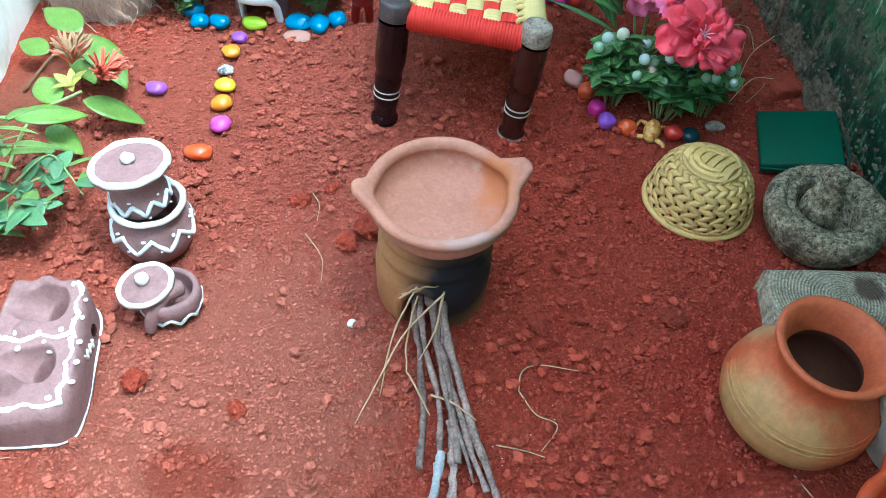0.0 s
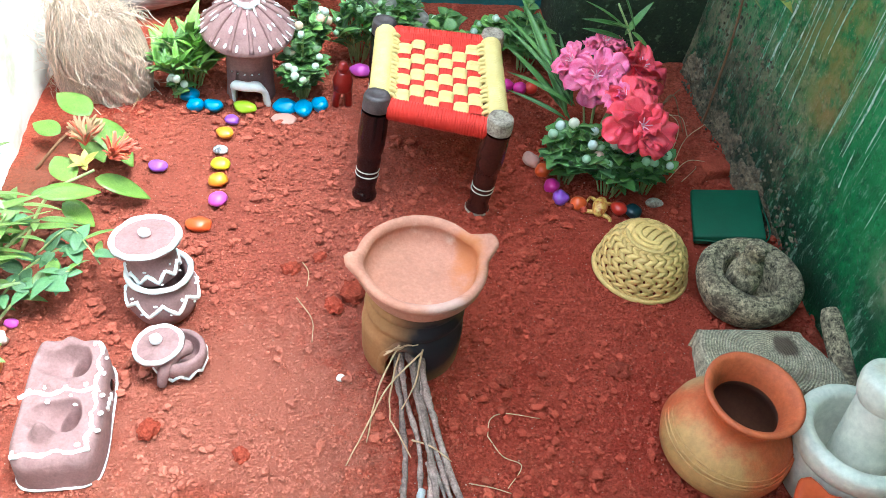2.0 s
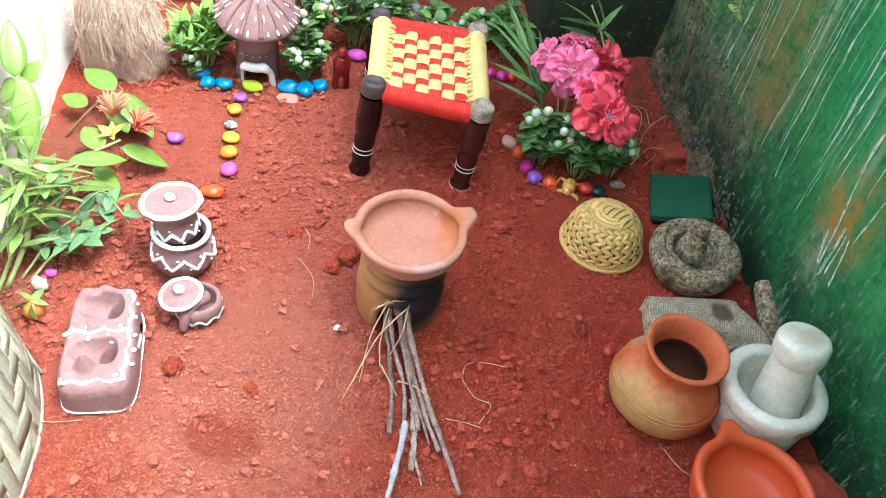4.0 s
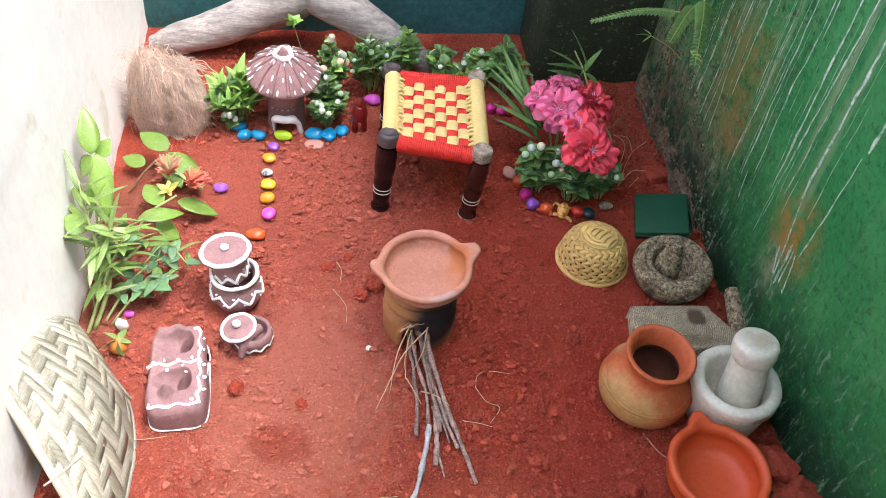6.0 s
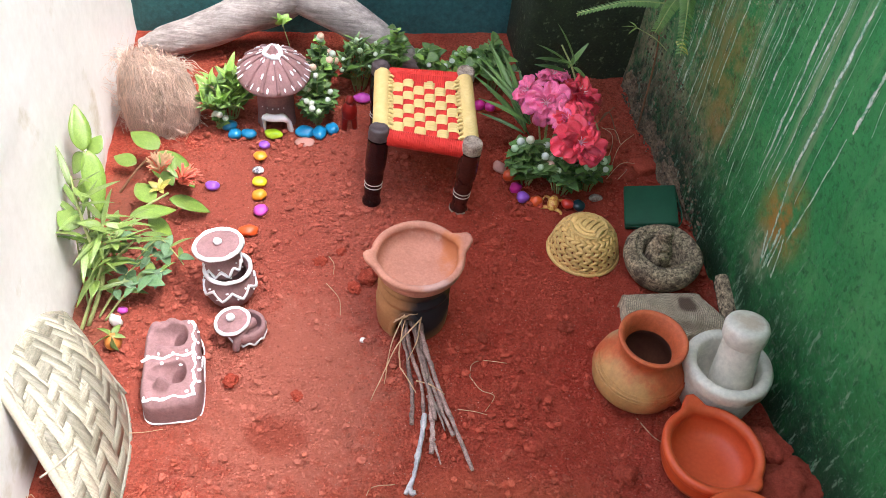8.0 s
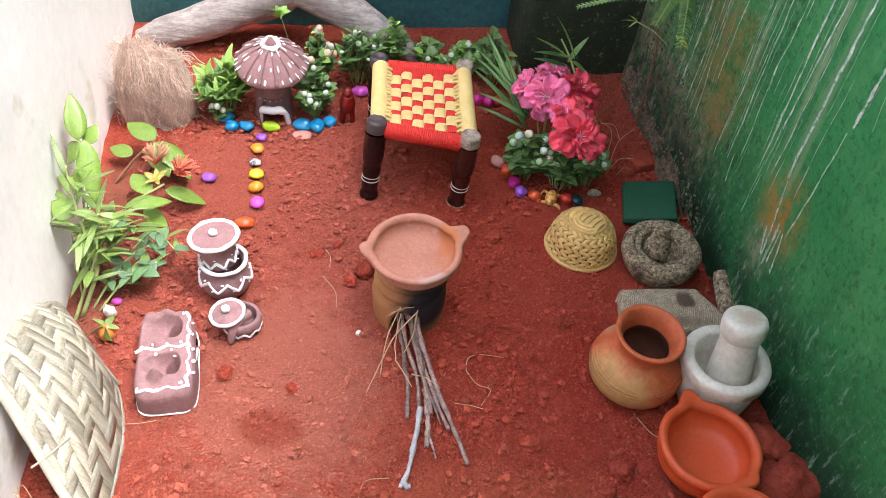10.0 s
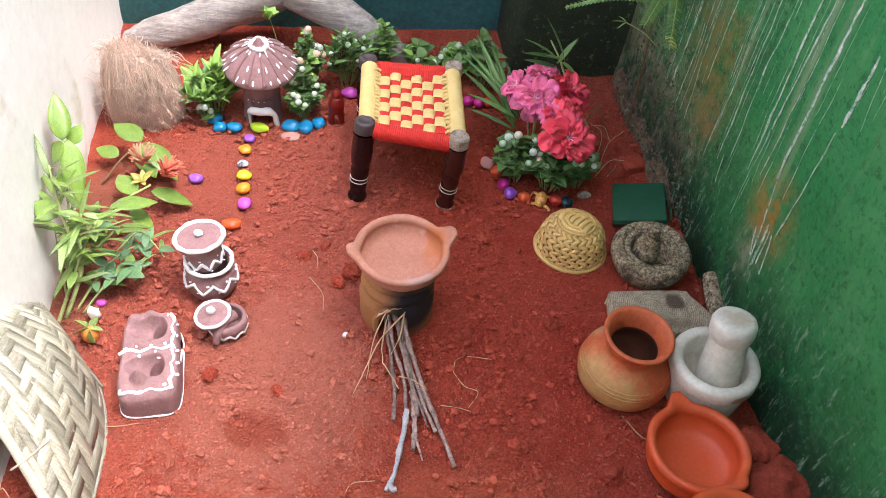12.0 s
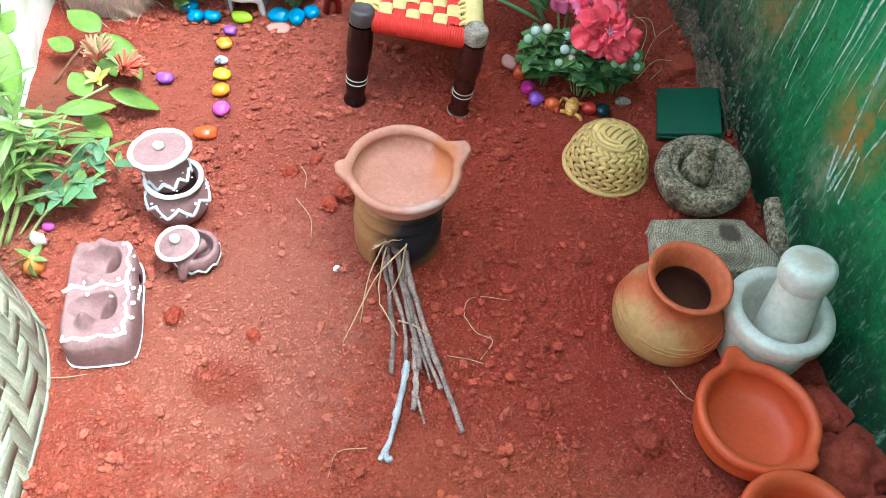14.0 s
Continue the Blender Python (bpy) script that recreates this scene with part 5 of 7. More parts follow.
def slab():
    """A grinding slab with chipped rings round its middle."""
    t = thing("grinding_slab", "grey granite grinding slab chiselled with rings", "grinding slab", pose(0.408, 0.012, 0, 0, 0, 8.5))
    bm = bmesh.new()
    outline = [(-0.072, -0.046), (-0.075, -0.03), (-0.066, 0.03), (-0.058, 0.037), (0.046, 0.037), (0.06, 0.026), (0.081, -0.012), (0.084, -0.03), (0.07, -0.046)]
    loop = spline([(x, y, 0) for x, y in outline] + [(*outline[0], 0)], 80)[:-1]
    n = 26
    rings = []
    for k in range(n + 1):
        f = k / n
        ring = []
        for p in loop:
            x, y = p.x * f, p.y * f
            z = 0.03 + 0.0006 * noise.noise(Vector((x, y, 0)) * 90)
            if abs(x - 0.047 + y * 0.1) < 0.0022:
                z -= 0.0025
            if f > 0.93:
                z -= 0.003 * ((f - 0.93) / 0.07) ** 2
            ring.append((x, y, z))
        rings.append(ring)
    vr = [[bm.verts.new(q) for q in ring] for ring in rings[1:]]
    centre = bm.verts.new((0, 0, 0.03))
    m = len(loop)
    for i in range(m):
        bm.faces.new((centre, vr[0][i], vr[0][(i + 1) % m]))
    for a, b in zip(vr, vr[1:]):
        for i in range(m):
            bm.faces.new((a[i], b[i], b[(i + 1) % m], a[(i + 1) % m]))
    low = [bm.verts.new((v.co.x * 1.02, v.co.y * 1.02, -0.003)) for v in vr[-1]]
    for i in range(m):
        bm.faces.new((vr[-1][i], low[i], low[(i + 1) % m], vr[-1][(i + 1) % m]))
    bmesh.ops.recalc_face_normals(bm, faces=bm.faces)
    mat = material("ringed_granite", (0.24, 0.185, 0.12), (0.62, 0.5, 0.34), 0.9, scale=60, fine=600, bump=0.5, depth=0.0015, spread=0.2, stain=(0.16, 0.11, 0.07), stain_scale=24, stain_at=0.6)
    gritty(mat, 300, 0.0012, 0.55, 1.4)
    patch(mat, (((0.03, 0.012, 0.03), (0.016, 0.016, 0.02), (0.09, 0.05, 0.03), 0.9), ((0.0, -0.03, 0.03), (0.06, 0.012, 0.02), (0.16, 0.1, 0.06), 0.6)), 70)
    nt = mat.node_tree
    wave = nt.nodes.new("ShaderNodeTexWave")
    wave.wave_type, wave.rings_direction = "RINGS", "Z"
    wave.inputs["Scale"].default_value, wave.inputs["Distortion"].default_value, wave.inputs["Detail"].default_value = 100, 1.1, 2
    wave.inputs["Detail Scale"].default_value = 0.6
    co = nt.nodes.new("ShaderNodeTexCoord")
    nt.links.new(co.outputs["Object"], wave.inputs["Vector"])
    bsdf = nt.nodes["Principled BSDF"]
    old = bsdf.inputs["Normal"].links[0].from_node
    b2 = nt.nodes.new("ShaderNodeBump")
    b2.inputs["Strength"].default_value, b2.inputs["Distance"].default_value = 0.8, 0.001
    nt.links.new(wave.outputs["Fac"], b2.inputs["Height"])
    nt.links.new(old.outputs[0], b2.inputs["Normal"])
    nt.links.new(b2.outputs[0], bsdf.inputs["Normal"])
    span = nt.nodes.new("ShaderNodeMapRange")
    span.inputs[3].default_value, span.inputs[4].default_value = 0.74, 1.14
    hsv = nt.nodes.new("ShaderNodeHueSaturation")
    nt.links.new(wave.outputs["Fac"], span.inputs[0])
    nt.links.new(span.outputs[0], hsv.inputs["Value"])
    nt.links.new(bsdf.inputs["Base Color"].links[0].from_socket, hsv.inputs["Color"])
    nt.links.new(hsv.outputs[0], bsdf.inputs["Base Color"])
    part("body", bm, mat, t)


slab()

roller = thing("stone_roller", "grey granite grinding roller lying against the green wall", "stone roller", Matrix.Translation((0.5, 0.038, 0.0275)) @ Vector((-0.008, 0.095, 0.026)).to_track_quat("Z", "Y").to_matrix().to_4x4() @ Matrix.Scale(1.1, 4))
part("body", lathe([(0, -0.05), (0.0075, -0.05), (0.0105, -0.046), (0.0115, -0.02), (0.0122, 0.01), (0.0112, 0.036), (0.0085, 0.045), (0, 0.046)], 24, 0.05, 4), STONE, roller)

jug = thing("clay_jug", "round-bellied clay water jug with fire-flamed orange patches", "jug", pose(0.34, -0.109, 0, 3, -1, 40) @ Matrix.Scale(1.035, 4))
part("body", lathe([(0, 0), (0.036, 0), (0.05, 0.006), (0.061, 0.019), (0.0638, 0.033), (0.0602, 0.051), (0.0505, 0.065), (0.039, 0.075), (0.0355, 0.081), (0.0365, 0.09), (0.042, 0.1), (0.0465, 0.106), (0.0468, 0.109), (0.044, 0.1105), (0.039, 0.107), (0.0335, 0.094), (0.0315, 0.083)], 72, 0.012, 4), JUG_CLAY, jug)
# lining whose colour carries the jug's inner shade
part("inside", lathe([(0.0315, 0.083), (0.034, 0.074), (0.046, 0.06), (0.052, 0.036), (0.042, 0.012), (0, 0.006)], 72, 0.012, 4), SHADED_CLAY, jug, "inside of the jug with its shade painted in")
for z, r in ((0.044, 0.0622), (0.049, 0.0612), (0.054, 0.0588)):
    part("turned_line", ribbon_ring(r, z, 0.0009, n=60, wob=0.5, arc=(2.2, 5.2)), JUG_CLAY, jug)

mortar = thing("marble_mortar", "white marble mortar with a rounded rim", "mortar", pose(0.454, -0.126, 0, 0, -1, 0) @ Matrix.Scale(1.07, 4))
part("bowl", lathe([(0, 0), (0.042, 0), (0.0445, 0.003), (0.049, 0.03), (0.0515, 0.055), (0.051, 0.058)], 72, 0.004, 3), MARBLE, mortar)
part("rim", lathe([(0.051, 0.058), (0.0535, 0.0615), (0.0565, 0.066), (0.0565, 0.079), (0.0545, 0.083), (0.049, 0.0845), (0.043, 0.083), (0.0405, 0.078), (0.037, 0.05), (0.026, 0.03), (0, 0.024)], 72, 0.004, 3), MARBLE, mortar)
pestle = thing("marble_pestle", "white marble pestle standing in the mortar", "pestle", pose(0.463, -0.136, 0.029, -9, -3, 0) @ Matrix.Scale(1.07, 4))
part("body", lathe([(0, 0), (0.018, 0.002), (0.026, 0.01), (0.028, 0.025), (0.0258, 0.06), (0.0242, 0.088), (0.0238, 0.096)], 56, 0.004, 5), MARBLE, pestle)
part("head", lathe([(0.0238, 0.096), (0.0265, 0.1005), (0.0278, 0.107), (0.0278, 0.119), (0.0255, 0.1245), (0.02, 0.1265), (0, 0.1275)], 56, 0.004, 5), MARBLE, pestle)

spouted_bowl("clay_lamp_bowl", "bright orange clay lamp bowl with pointed lip on the soil", pose(0.417, -0.247, 0, 0, 0, 0), 0.0655, 0.064, ORANGE_CLAY, ((radians(105), 0.017, 0.3), (radians(-50), 0.008, 0.3)), 0.009, 0.004, 0.015, 4.0)
pot = thing("clay_cup", "small orange clay cup with a rounded rim", "cup", pose(0.428, -0.378, 0) @ Matrix.Scale(1.16, 4))
part("body", lathe([(0, 0), (0.032, 0), (0.044, 0.01), (0.052, 0.035), (0.05, 0.055), (0.046, 0.062), (0.049, 0.068), (0.053, 0.072), (0.051, 0.0755), (0.045, 0.074), (0.039, 0.066), (0.041, 0.05), (0.04, 0.02), (0, 0.01)], 64, 0.015, 8), ORANGE_CLAY, pot)


# ---- woven winnowing tray against the white wall ----
def streaked_palm(name, stretch):
    m = material(name, (0.26, 0.24, 0.16), (0.52, 0.49, 0.38), 0.36, scale=25, fine=350, bump=0.3, depth=0.001, tint=0.32, stain=(0.28, 0.22, 0.12), stain_scale=14, stain_at=0.6)
    return gritty(m, 1.0, 0.0008, 0.72, 1.25, stretch, 0.7)


PALM_LONG, PALM_CROSS = streaked_palm("palm_strip_lengthwise", (420, 9, 420)), streaked_palm("palm_strip_crosswise", (9, 420, 9))


def winnow():
    t = thing("palm_winnowing_tray", "pale woven palm-leaf winnowing tray leaning on the white wall", "woven tray", None)
    right = [(-0.456, -0.124, 0.062), (-0.44, -0.137, 0.03), (-0.402, -0.168, 0.008), (-0.363, -0.21, 0.003), (-0.336, -0.271, 0.002), (-0.325, -0.33, 0.002), (-0.318, -0.385, 0.002), (-0.312, -0.43, 0.002)]
    left = [(-0.46, -0.124, 0.068), (-0.463, -0.145, 0.09), (-0.463, -0.17, 0.112), (-0.461, -0.2, 0.13), (-0.458, -0.23, 0.146), (-0.454, -0.26, 0.155), (-0.45, -0.285, 0.158), (-0.445, -0.305, 0.152)]
    NU, NV = 11, 19
    rl, ll = spline(right, 72), spline(left, 72)

    def at(u, v):
        k = max(0.0, min(1.0, v)) * 72
        i = min(int(k), 71)
        a = rl[i].lerp(rl[i + 1], k - i)
        b = ll[i].lerp(ll[i + 1], k - i)
        p = a.lerp(b, u)
        out = Vector((0.62, -0.1, 0.78)) * 0.036 * math.sin(math.pi * u) * math.sin(math.pi * max(0, min(1, v))) ** 0.7
        return p + out

    def strip(c, across, w, lift_phase):
        bm = bmesh.new()
        n = 96
        rows = []
        for i in range(n + 1):
            s = i / n
            e0 = 0.012 * noise.noise(Vector((s * 3.0, c * 17, 1.0 if across else 5.0)))
            a = [at(s, c + e0 + e) if across else at(c + e0 + e, s) for e in (-w, 0, w)]
            nrm = (a[2] - a[0]).cross((at(min(1, s + 0.02), c) - at(max(0, s - 0.02), c)) if across else (at(c, min(1, s + 0.02)) - at(c, max(0, s - 0.02))))
            nrm = nrm.normalized() if nrm.length > 1e-9 else Vector((0.6, 0, 0.8))
            if nrm.z < 0:
                nrm = -nrm
            count = (NU if across else NV)
            step = math.floor(s * count)
            ph = ((step + lift_phase) // 2) % 2
            fr = s * count - step
            nxt = ((step + 1 + lift_phase) // 2) % 2
            q = ph + (nxt - ph) * max(0, min(1, (fr - 0.75) / 0.25))
            lift = 0.0006 * (q if across else (1 - q)) + 0.0002
            rows.append([bm.verts.new(p + nrm * (lift + (0.0001 if j == 1 else 0))) for j, p in enumerate(a)])
        for x, y in zip(rows, rows[1:]):
            for j in range(2):
                bm.faces.new((x[j], x[j + 1], y[j + 1], y[j]))
        fs = list(bm.faces)
        bmesh.ops.recalc_face_normals(bm, faces=fs)
        bmesh.ops.solidify(bm, geom=fs, thickness=0.0005)
        return bm
    r6 = random.Random(61)
    for k in range(NU):
        part("palm_strip", strip((k + 0.5 + r6.uniform(-0.06, 0.06)) / NU, False, 0.5 / NU * r6.uniform(0.98, 1.08), k), PALM_LONG, t)
    for k in range(NV):
        part("palm_strip", strip((k + 0.5 + r6.uniform(-0.06, 0.06)) / NV, True, 0.5 / NV * r6.uniform(0.98, 1.08), k), PALM_CROSS, t)
    part("edge_binding", tube(right, [0.003, 0.004, 0.004, 0.003], 8, 60, flat=0.6, rough=0.3), PALM, t, "folded palm edge")
    front = [right[-1], at(0.25, 1.0), at(0.5, 1.0), at(0.75, 1.0), left[-1]]
    part("rim_cane", tube(front, [0.0065, 0.006, 0.0065], 10, 40, rough=0.12), PALM, t, "split cane along the rim")
    c = at(0.5, 1.0)
    part("tie", tube([c + Vector((-0.012, -0.008, 0.003)), c + Vector((0.002, 0.004, 0.0085)), c + Vector((0.02, 0.03, 0.012))], 0.0014, 6, 12), PALM, t, "pale fibre tie")
    part("tie", tube([at(0.0, 0.42) + Vector((0.004, 0.004, 0.001)), at(0.02, 0.4) + Vector((0.003, 0, 0.008)), at(0.1, 0.36)], 0.0018, 6, 12), PALM, t, "pale fibre tie")


winnow()


# ---- driftwood and coconut husk at the back ----
def driftwood():
    t = thing("driftwood_branch", "pale weathered forked driftwood branch resting by the teal wall", "driftwood", None)
    part("branch", tube([(-0.585, 0.612, 0.018), (-0.54, 0.617, 0.026), (-0.46, 0.635, 0.05), (-0.38, 0.65, 0.088), (-0.31, 0.665, 0.125), (-0.26, 0.675, 0.18), (-0.22, 0.69, 0.26)], [0.012, 0.03, 0.037, 0.04, 0.048, 0.05, 0.042], 24, 60, rough=0.12), WOOD, t)
    part("fork", tube([(-0.285, 0.672, 0.15), (-0.22, 0.66, 0.125), (-0.15, 0.652, 0.09), (-0.08, 0.648, 0.048), (-0.02, 0.645, 0.012)], [0.044, 0.042, 0.036, 0.029, 0.019], 24, 44, rough=0.07), WOOD, t)


driftwood()


def husk():
    """A clump of matted coconut fibre: many loose, wavy strands over a core."""
    t = thing("coconut_fibre_bundle", "bundle of tangled dry coconut fibre by the white wall", "coconut fibre", pose(-0.48, 0.395, 0))
    r2 = random.Random(5)
    bm = bmesh.new()
    RX, RY = 0.063, 0.047

    def top_at(x):
        return 0.138 + 0.014 * noise.noise(Vector((x * 30, 2, 0))) - 0.03 * max(0.0, x / RX) ** 2 - 0.02 * math.exp(-((x - 0.006) / 0.01) ** 2)

    def skin(an, z, out):
        x = RX * math.cos(an)
        q = z / top_at(x)
        g = (1 - 0.35 * max(0.0, q - 0.5) ** 2 * 4 * 0.6) * (0.9 + 0.1 * math.sin(math.pi * min(1, q + 0.1)))
        crease = 1 - 0.22 * math.exp(-((x - 0.006 - 0.01 * q) / 0.011) ** 2) * (math.sin(an) < 0)
        return Vector((RX * g * out * math.cos(an), RY * g * out * crease * math.sin(an) * (1.15 if math.sin(an) < 0 else 1), z))
    part("core", lump(RX * 0.8, RY * 0.8, 0.052, 0.3, 4, 3), HUSK_CORE, t)
    for k in range(2900):
        an = r2.uniform(0, 2 * math.pi)
        z = r2.uniform(0.25, 1.04) * top_at(RX * math.cos(an))
        out = r2.uniform(0.88, 1.1)
        way, lean, ph = r2.uniform(0.4, 1.0), r2.gauss(0, 0.28), r2.uniform(0, 9)
        pts = []
        for i in range(7):
            pts.append(skin(an, max(0.001, z), out))
            lean += r2.gauss(0, 0.22)
            an += lean * 0.16 + 0.03 * math.sin(ph + i * 2.2)
            z -= 0.017 * way * (1 + 0.3 * math.sin(ph + i))
            out += r2.gauss(0, 0.012)
        strand(bm, pts, r2.uniform(0.00028, 0.00065))
    for k in range(420):
        x = r2.uniform(-0.9, 0.9) * RX
        y = r2.uniform(-0.75, 0.75) * RY * math.sqrt(max(0, 1 - (x / RX) ** 2))
        h = top_at(x)
        a = r2.uniform(0, 6.28)
        d = Vector((math.cos(a), math.sin(a), r2.uniform(-0.8, 0.9))) * r2.uniform(0.008, 0.022)
        p = Vector((x, y, h * r2.uniform(0.86, 0.97)))
        strand(bm, [p - d, p + Vector((r2.gauss(0, 0.006), r2.gauss(0, 0.006), 0.006)), p + d, p + d * 1.6 + Vector((0, 0, -0.008))], r2.uniform(0.0003, 0.0007))
    for k in range(260):
        an = r2.uniform(3.0, 6.6)
        p = skin(an, r2.uniform(0.01, 0.13), 1.03)
        d = Vector((math.cos(an) * 0.5 + r2.gauss(0, 0.5), math.sin(an) * 0.6, r2.gauss(0, 0.7))) * r2.uniform(0.008, 0.026)
        strand(bm, [p, p + d * 0.5 + Vector((r2.gauss(0, 0.006), 0, r2.gauss(0, 0.006))), p + d, p + d * 1.2 + Vector((r2.gauss(0, 0.008), 0, -0.008))], r2.uniform(0.00025, 0.0005))
    fib = part("fibre", bm, HUSK, t, "loose dry strands")
    fib["kind"] = "stuff"


def strand(bm, pts, r):
    """A very thin three-sided strand."""
    line = spline(pts, 3 * (len(pts) - 1))
    last = None
    for p in line:
        ring = [bm.verts.new(p + Vector((r * math.cos(q), r * math.sin(q), 0.4 * r * math.cos(q)))) for q in (0.3, 2.4, 4.5)]
        if last:
            for j in range(3):
                bm.faces.new((last[j], last[(j + 1) % 3], ring[(j + 1) % 3], ring[j]))
        last = ring


husk()


# ---- painted pebbles, figures and crumbs ----
def pebble(x, y, colour, rx=0.0115, ry=0.0095, rz=0.006, turn=0.0, group="painted pebbles", z=0.0):
    words = {"orange_red": "glossy orange-red", "speckled": "white and black speckled", "shell": "brown spotted", "pale": "flat pale pinkish", "black": "dark blue-black", "pink": "hot pink"}.get(colour, "glossy " + colour)
    ob = new("pebble", mesh_of("pebble", lump(rx, ry, rz, 0.22, x * 37 + y * 11, 3, 1.1), PEBBLE_MATS[colour]))
    ob.matrix_world = pose(x, y, z - 0.0012, 0, 0, turn)
    return tagged(ob, words + " painted pebble on red soil" if colour not in ("pale", "shell", "white") else words + " pebble on red soil", "pebble", group)


pebble(-0.264, 0.124, "orange_red", 0.0165, 0.012, 0.008, 5)
pebble(-0.254, 0.174, "magenta", 0.0125, 0.0125, 0.009)
pebble(-0.264, 0.212, "orange", 0.0135, 0.011, 0.009, 20)
pebble(-0.271, 0.247, "yellow", 0.0135, 0.0115, 0.008)
pebble(-0.28, 0.279, "speckled", 0.0105, 0.0085, 0.006, 10)
pebble(-0.284, 0.316, "orange", 0.0125, 0.0115, 0.007, -15)
pebble(-0.283, 0.35, "purple", 0.011, 0.0095, 0.006)
pebble(-0.272, 0.381, "lime", 0.018, 0.0105, 0.008, -8)
for x, y, a, b, tr in ((-0.356, 0.392, 0.013, 0.01, 20), (-0.34, 0.368, 0.011, 0.011, 0), (-0.315, 0.372, 0.0135, 0.0095, -10), (-0.216, 0.397, 0.0165, 0.0125, 0), (-0.19, 0.398, 0.0115, 0.0165, 5), (-0.169, 0.412, 0.011, 0.013, 15)):
    pebble(x, y, "blue", a * 1.13, b * 1.13, 0.0095, tr)
pebble(-0.347, 0.225, "purple", 0.0125, 0.0105, 0.0075)
pebble(-0.213, 0.372, "pale", 0.018, 0.013, 0.004)
pebble(-0.124, 0.517, "magenta", 0.017, 0.012, 0.0095)
for x, y, c in ((0.106, 0.533, "pink"), (0.128, 0.53, "pink"), (0.145, 0.534, "red"), (0.162, 0.323, "orange_red"), (0.175, 0.293, "pink"), (0.187, 0.269, "purple"), (0.211, 0.262, "orange_red"), (0.266, 0.262, "red"), (0.286, 0.259, "black")):
    pebble(x, y, c, 0.0115, 0.0115, 0.0095, rnd.uniform(0, 90))
pebble(0.319, 0.289, "shell", 0.013, 0.0085, 0.006, 20, group="")
pebble(0.146, 0.345, "pale", 0.012, 0.015, 0.009, 20, group="")
pebble(-0.055, -0.075, "white", 0.0046, 0.0044, 0.0036, group="")
pebble(-0.3, 0.075, "orange", 0.011, 0.011, 0.009)
pebble(-0.41, -0.062, "magenta", 0.008, 0.006, 0.006)


def toy_figure(x, y, turn, size):
    """A plain small standing shape in clear red plastic."""
    bm = bmesh.new()
    for dx, dy in ((-0.008, 0), (0.008, 0.002)):
        tube([(dx, dy, 0), (dx * 0.9, dy, 0.015), (dx * 0.5, 0, 0.032)], [0.0042, 0.0048, 0.006], 10, 10, bm=bm)
    tube([(0, 0, 0.026), (0, 0, 0.04), (0.001, -0.001, 0.052)], [0.0115, 0.0125, 0.008], 12, 10, bm=bm)
    tube([(0, -0.001, 0.05), (0, -0.002, 0.058), (0, -0.002, 0.065)], [0.005, 0.0075, 0.004], 12, 8, bm=bm)
    ob = new("toy_figure", mesh_of("toy_figure", bm, RED_PLASTIC))
    ob.matrix_world = pose(x, y, -0.001, 0, 0, turn) @ Matrix.Scale(size, 4)
    tagged(ob, "small clear red plastic toy figure standing on soil", "toy")


toy_figure(-0.138, 0.426, 10, 1.2)


def toy_frog():
    bm = lump(0.010, 0.015, 0.009, 0.1, 2, 3)
    for sx in (-1, 1):
        tube([(sx * 0.006, -0.008, 0.006), (sx * 0.018, -0.013, 0.006), (sx * 0.014, -0.022, 0.001)], [0.0035, 0.0026, 0.0016], 8, 10, bm=bm)
        tube([(sx * 0.006, 0.008, 0.007), (sx * 0.016, 0.012, 0.005), (sx * 0.02, 0.004, 0.001)], [0.003, 0.0022, 0.0014], 8, 10, bm=bm)
    ob = new("toy_frog", mesh_of("toy_frog", bm, TOY_YELLOW))
    ob.matrix_world = pose(0.241, 0.262, 0.001, 22, 0, -15)
    tagged(ob, "small yellow and orange plastic toy frog among pebbles", "toy")


toy_frog()


def red_rock(x, y, r, seed, h=0.6, label="crumbly lump of hardened red soil", name="soil_lump"):
    bm = lump(r, r * 0.85, r * h, 0.34, seed, 4, 1.7)
    for v in bm.verts:
        q = v.co / r
        v.co *= 1 + 0.14 * noise.noise(q * 3.1 + Vector((seed, 0, 2))) + 0.08 * noise.noise(q * 7.3 + Vector((0, seed, 5)))
    ob = new(name, mesh_of(name, bm, CLOD))
    ob.matrix_world = pose(x, y, -0.003 - r * 0.08, 0, 0, seed * 40)
    tagged(ob, label, "soil lump", "soil lumps")


for k, (x, y, r) in enumerate(((0.193, -0.235, 0.014), (0.314, -0.263, 0.016), (-0.062, 0.046, 0.016), (-0.08, 0.024, 0.012), (0.142, 0.152, 0.012), (-0.044, 0.056, 0.012), (-0.228, -0.168, 0.012), (-0.134, -0.182, 0.009), (0.352, -0.299, 0.01), (0.296, -0.294, 0.009), (0.235, -0.343, 0.011), (0.319, -0.356, 0.009), (0.385, 0.365, 0.018), (0.247, -0.018, 0.012), (0.522, -0.278, 0.046), (0.545, -0.36, 0.05), (0.516, -0.205, 0.028), (0.12, -0.05, 0.009), (-0.14, 0.075, 0.011), (-0.11, 0.1, 0.009), (0.07, -0.115, 0.008))):
    red_rock(x, y, r, k + 0.37)
part_rock = new("brick_piece", mesh_of("brick_piece", box(0.05, 0.035, 0.03, 0.004), CLOD))
part_rock.matrix_world = pose(0.412, 0.385, -0.012, 4, 8, 30)
tagged(part_rock, "broken piece of dusty red brick by the green wall", "brick")


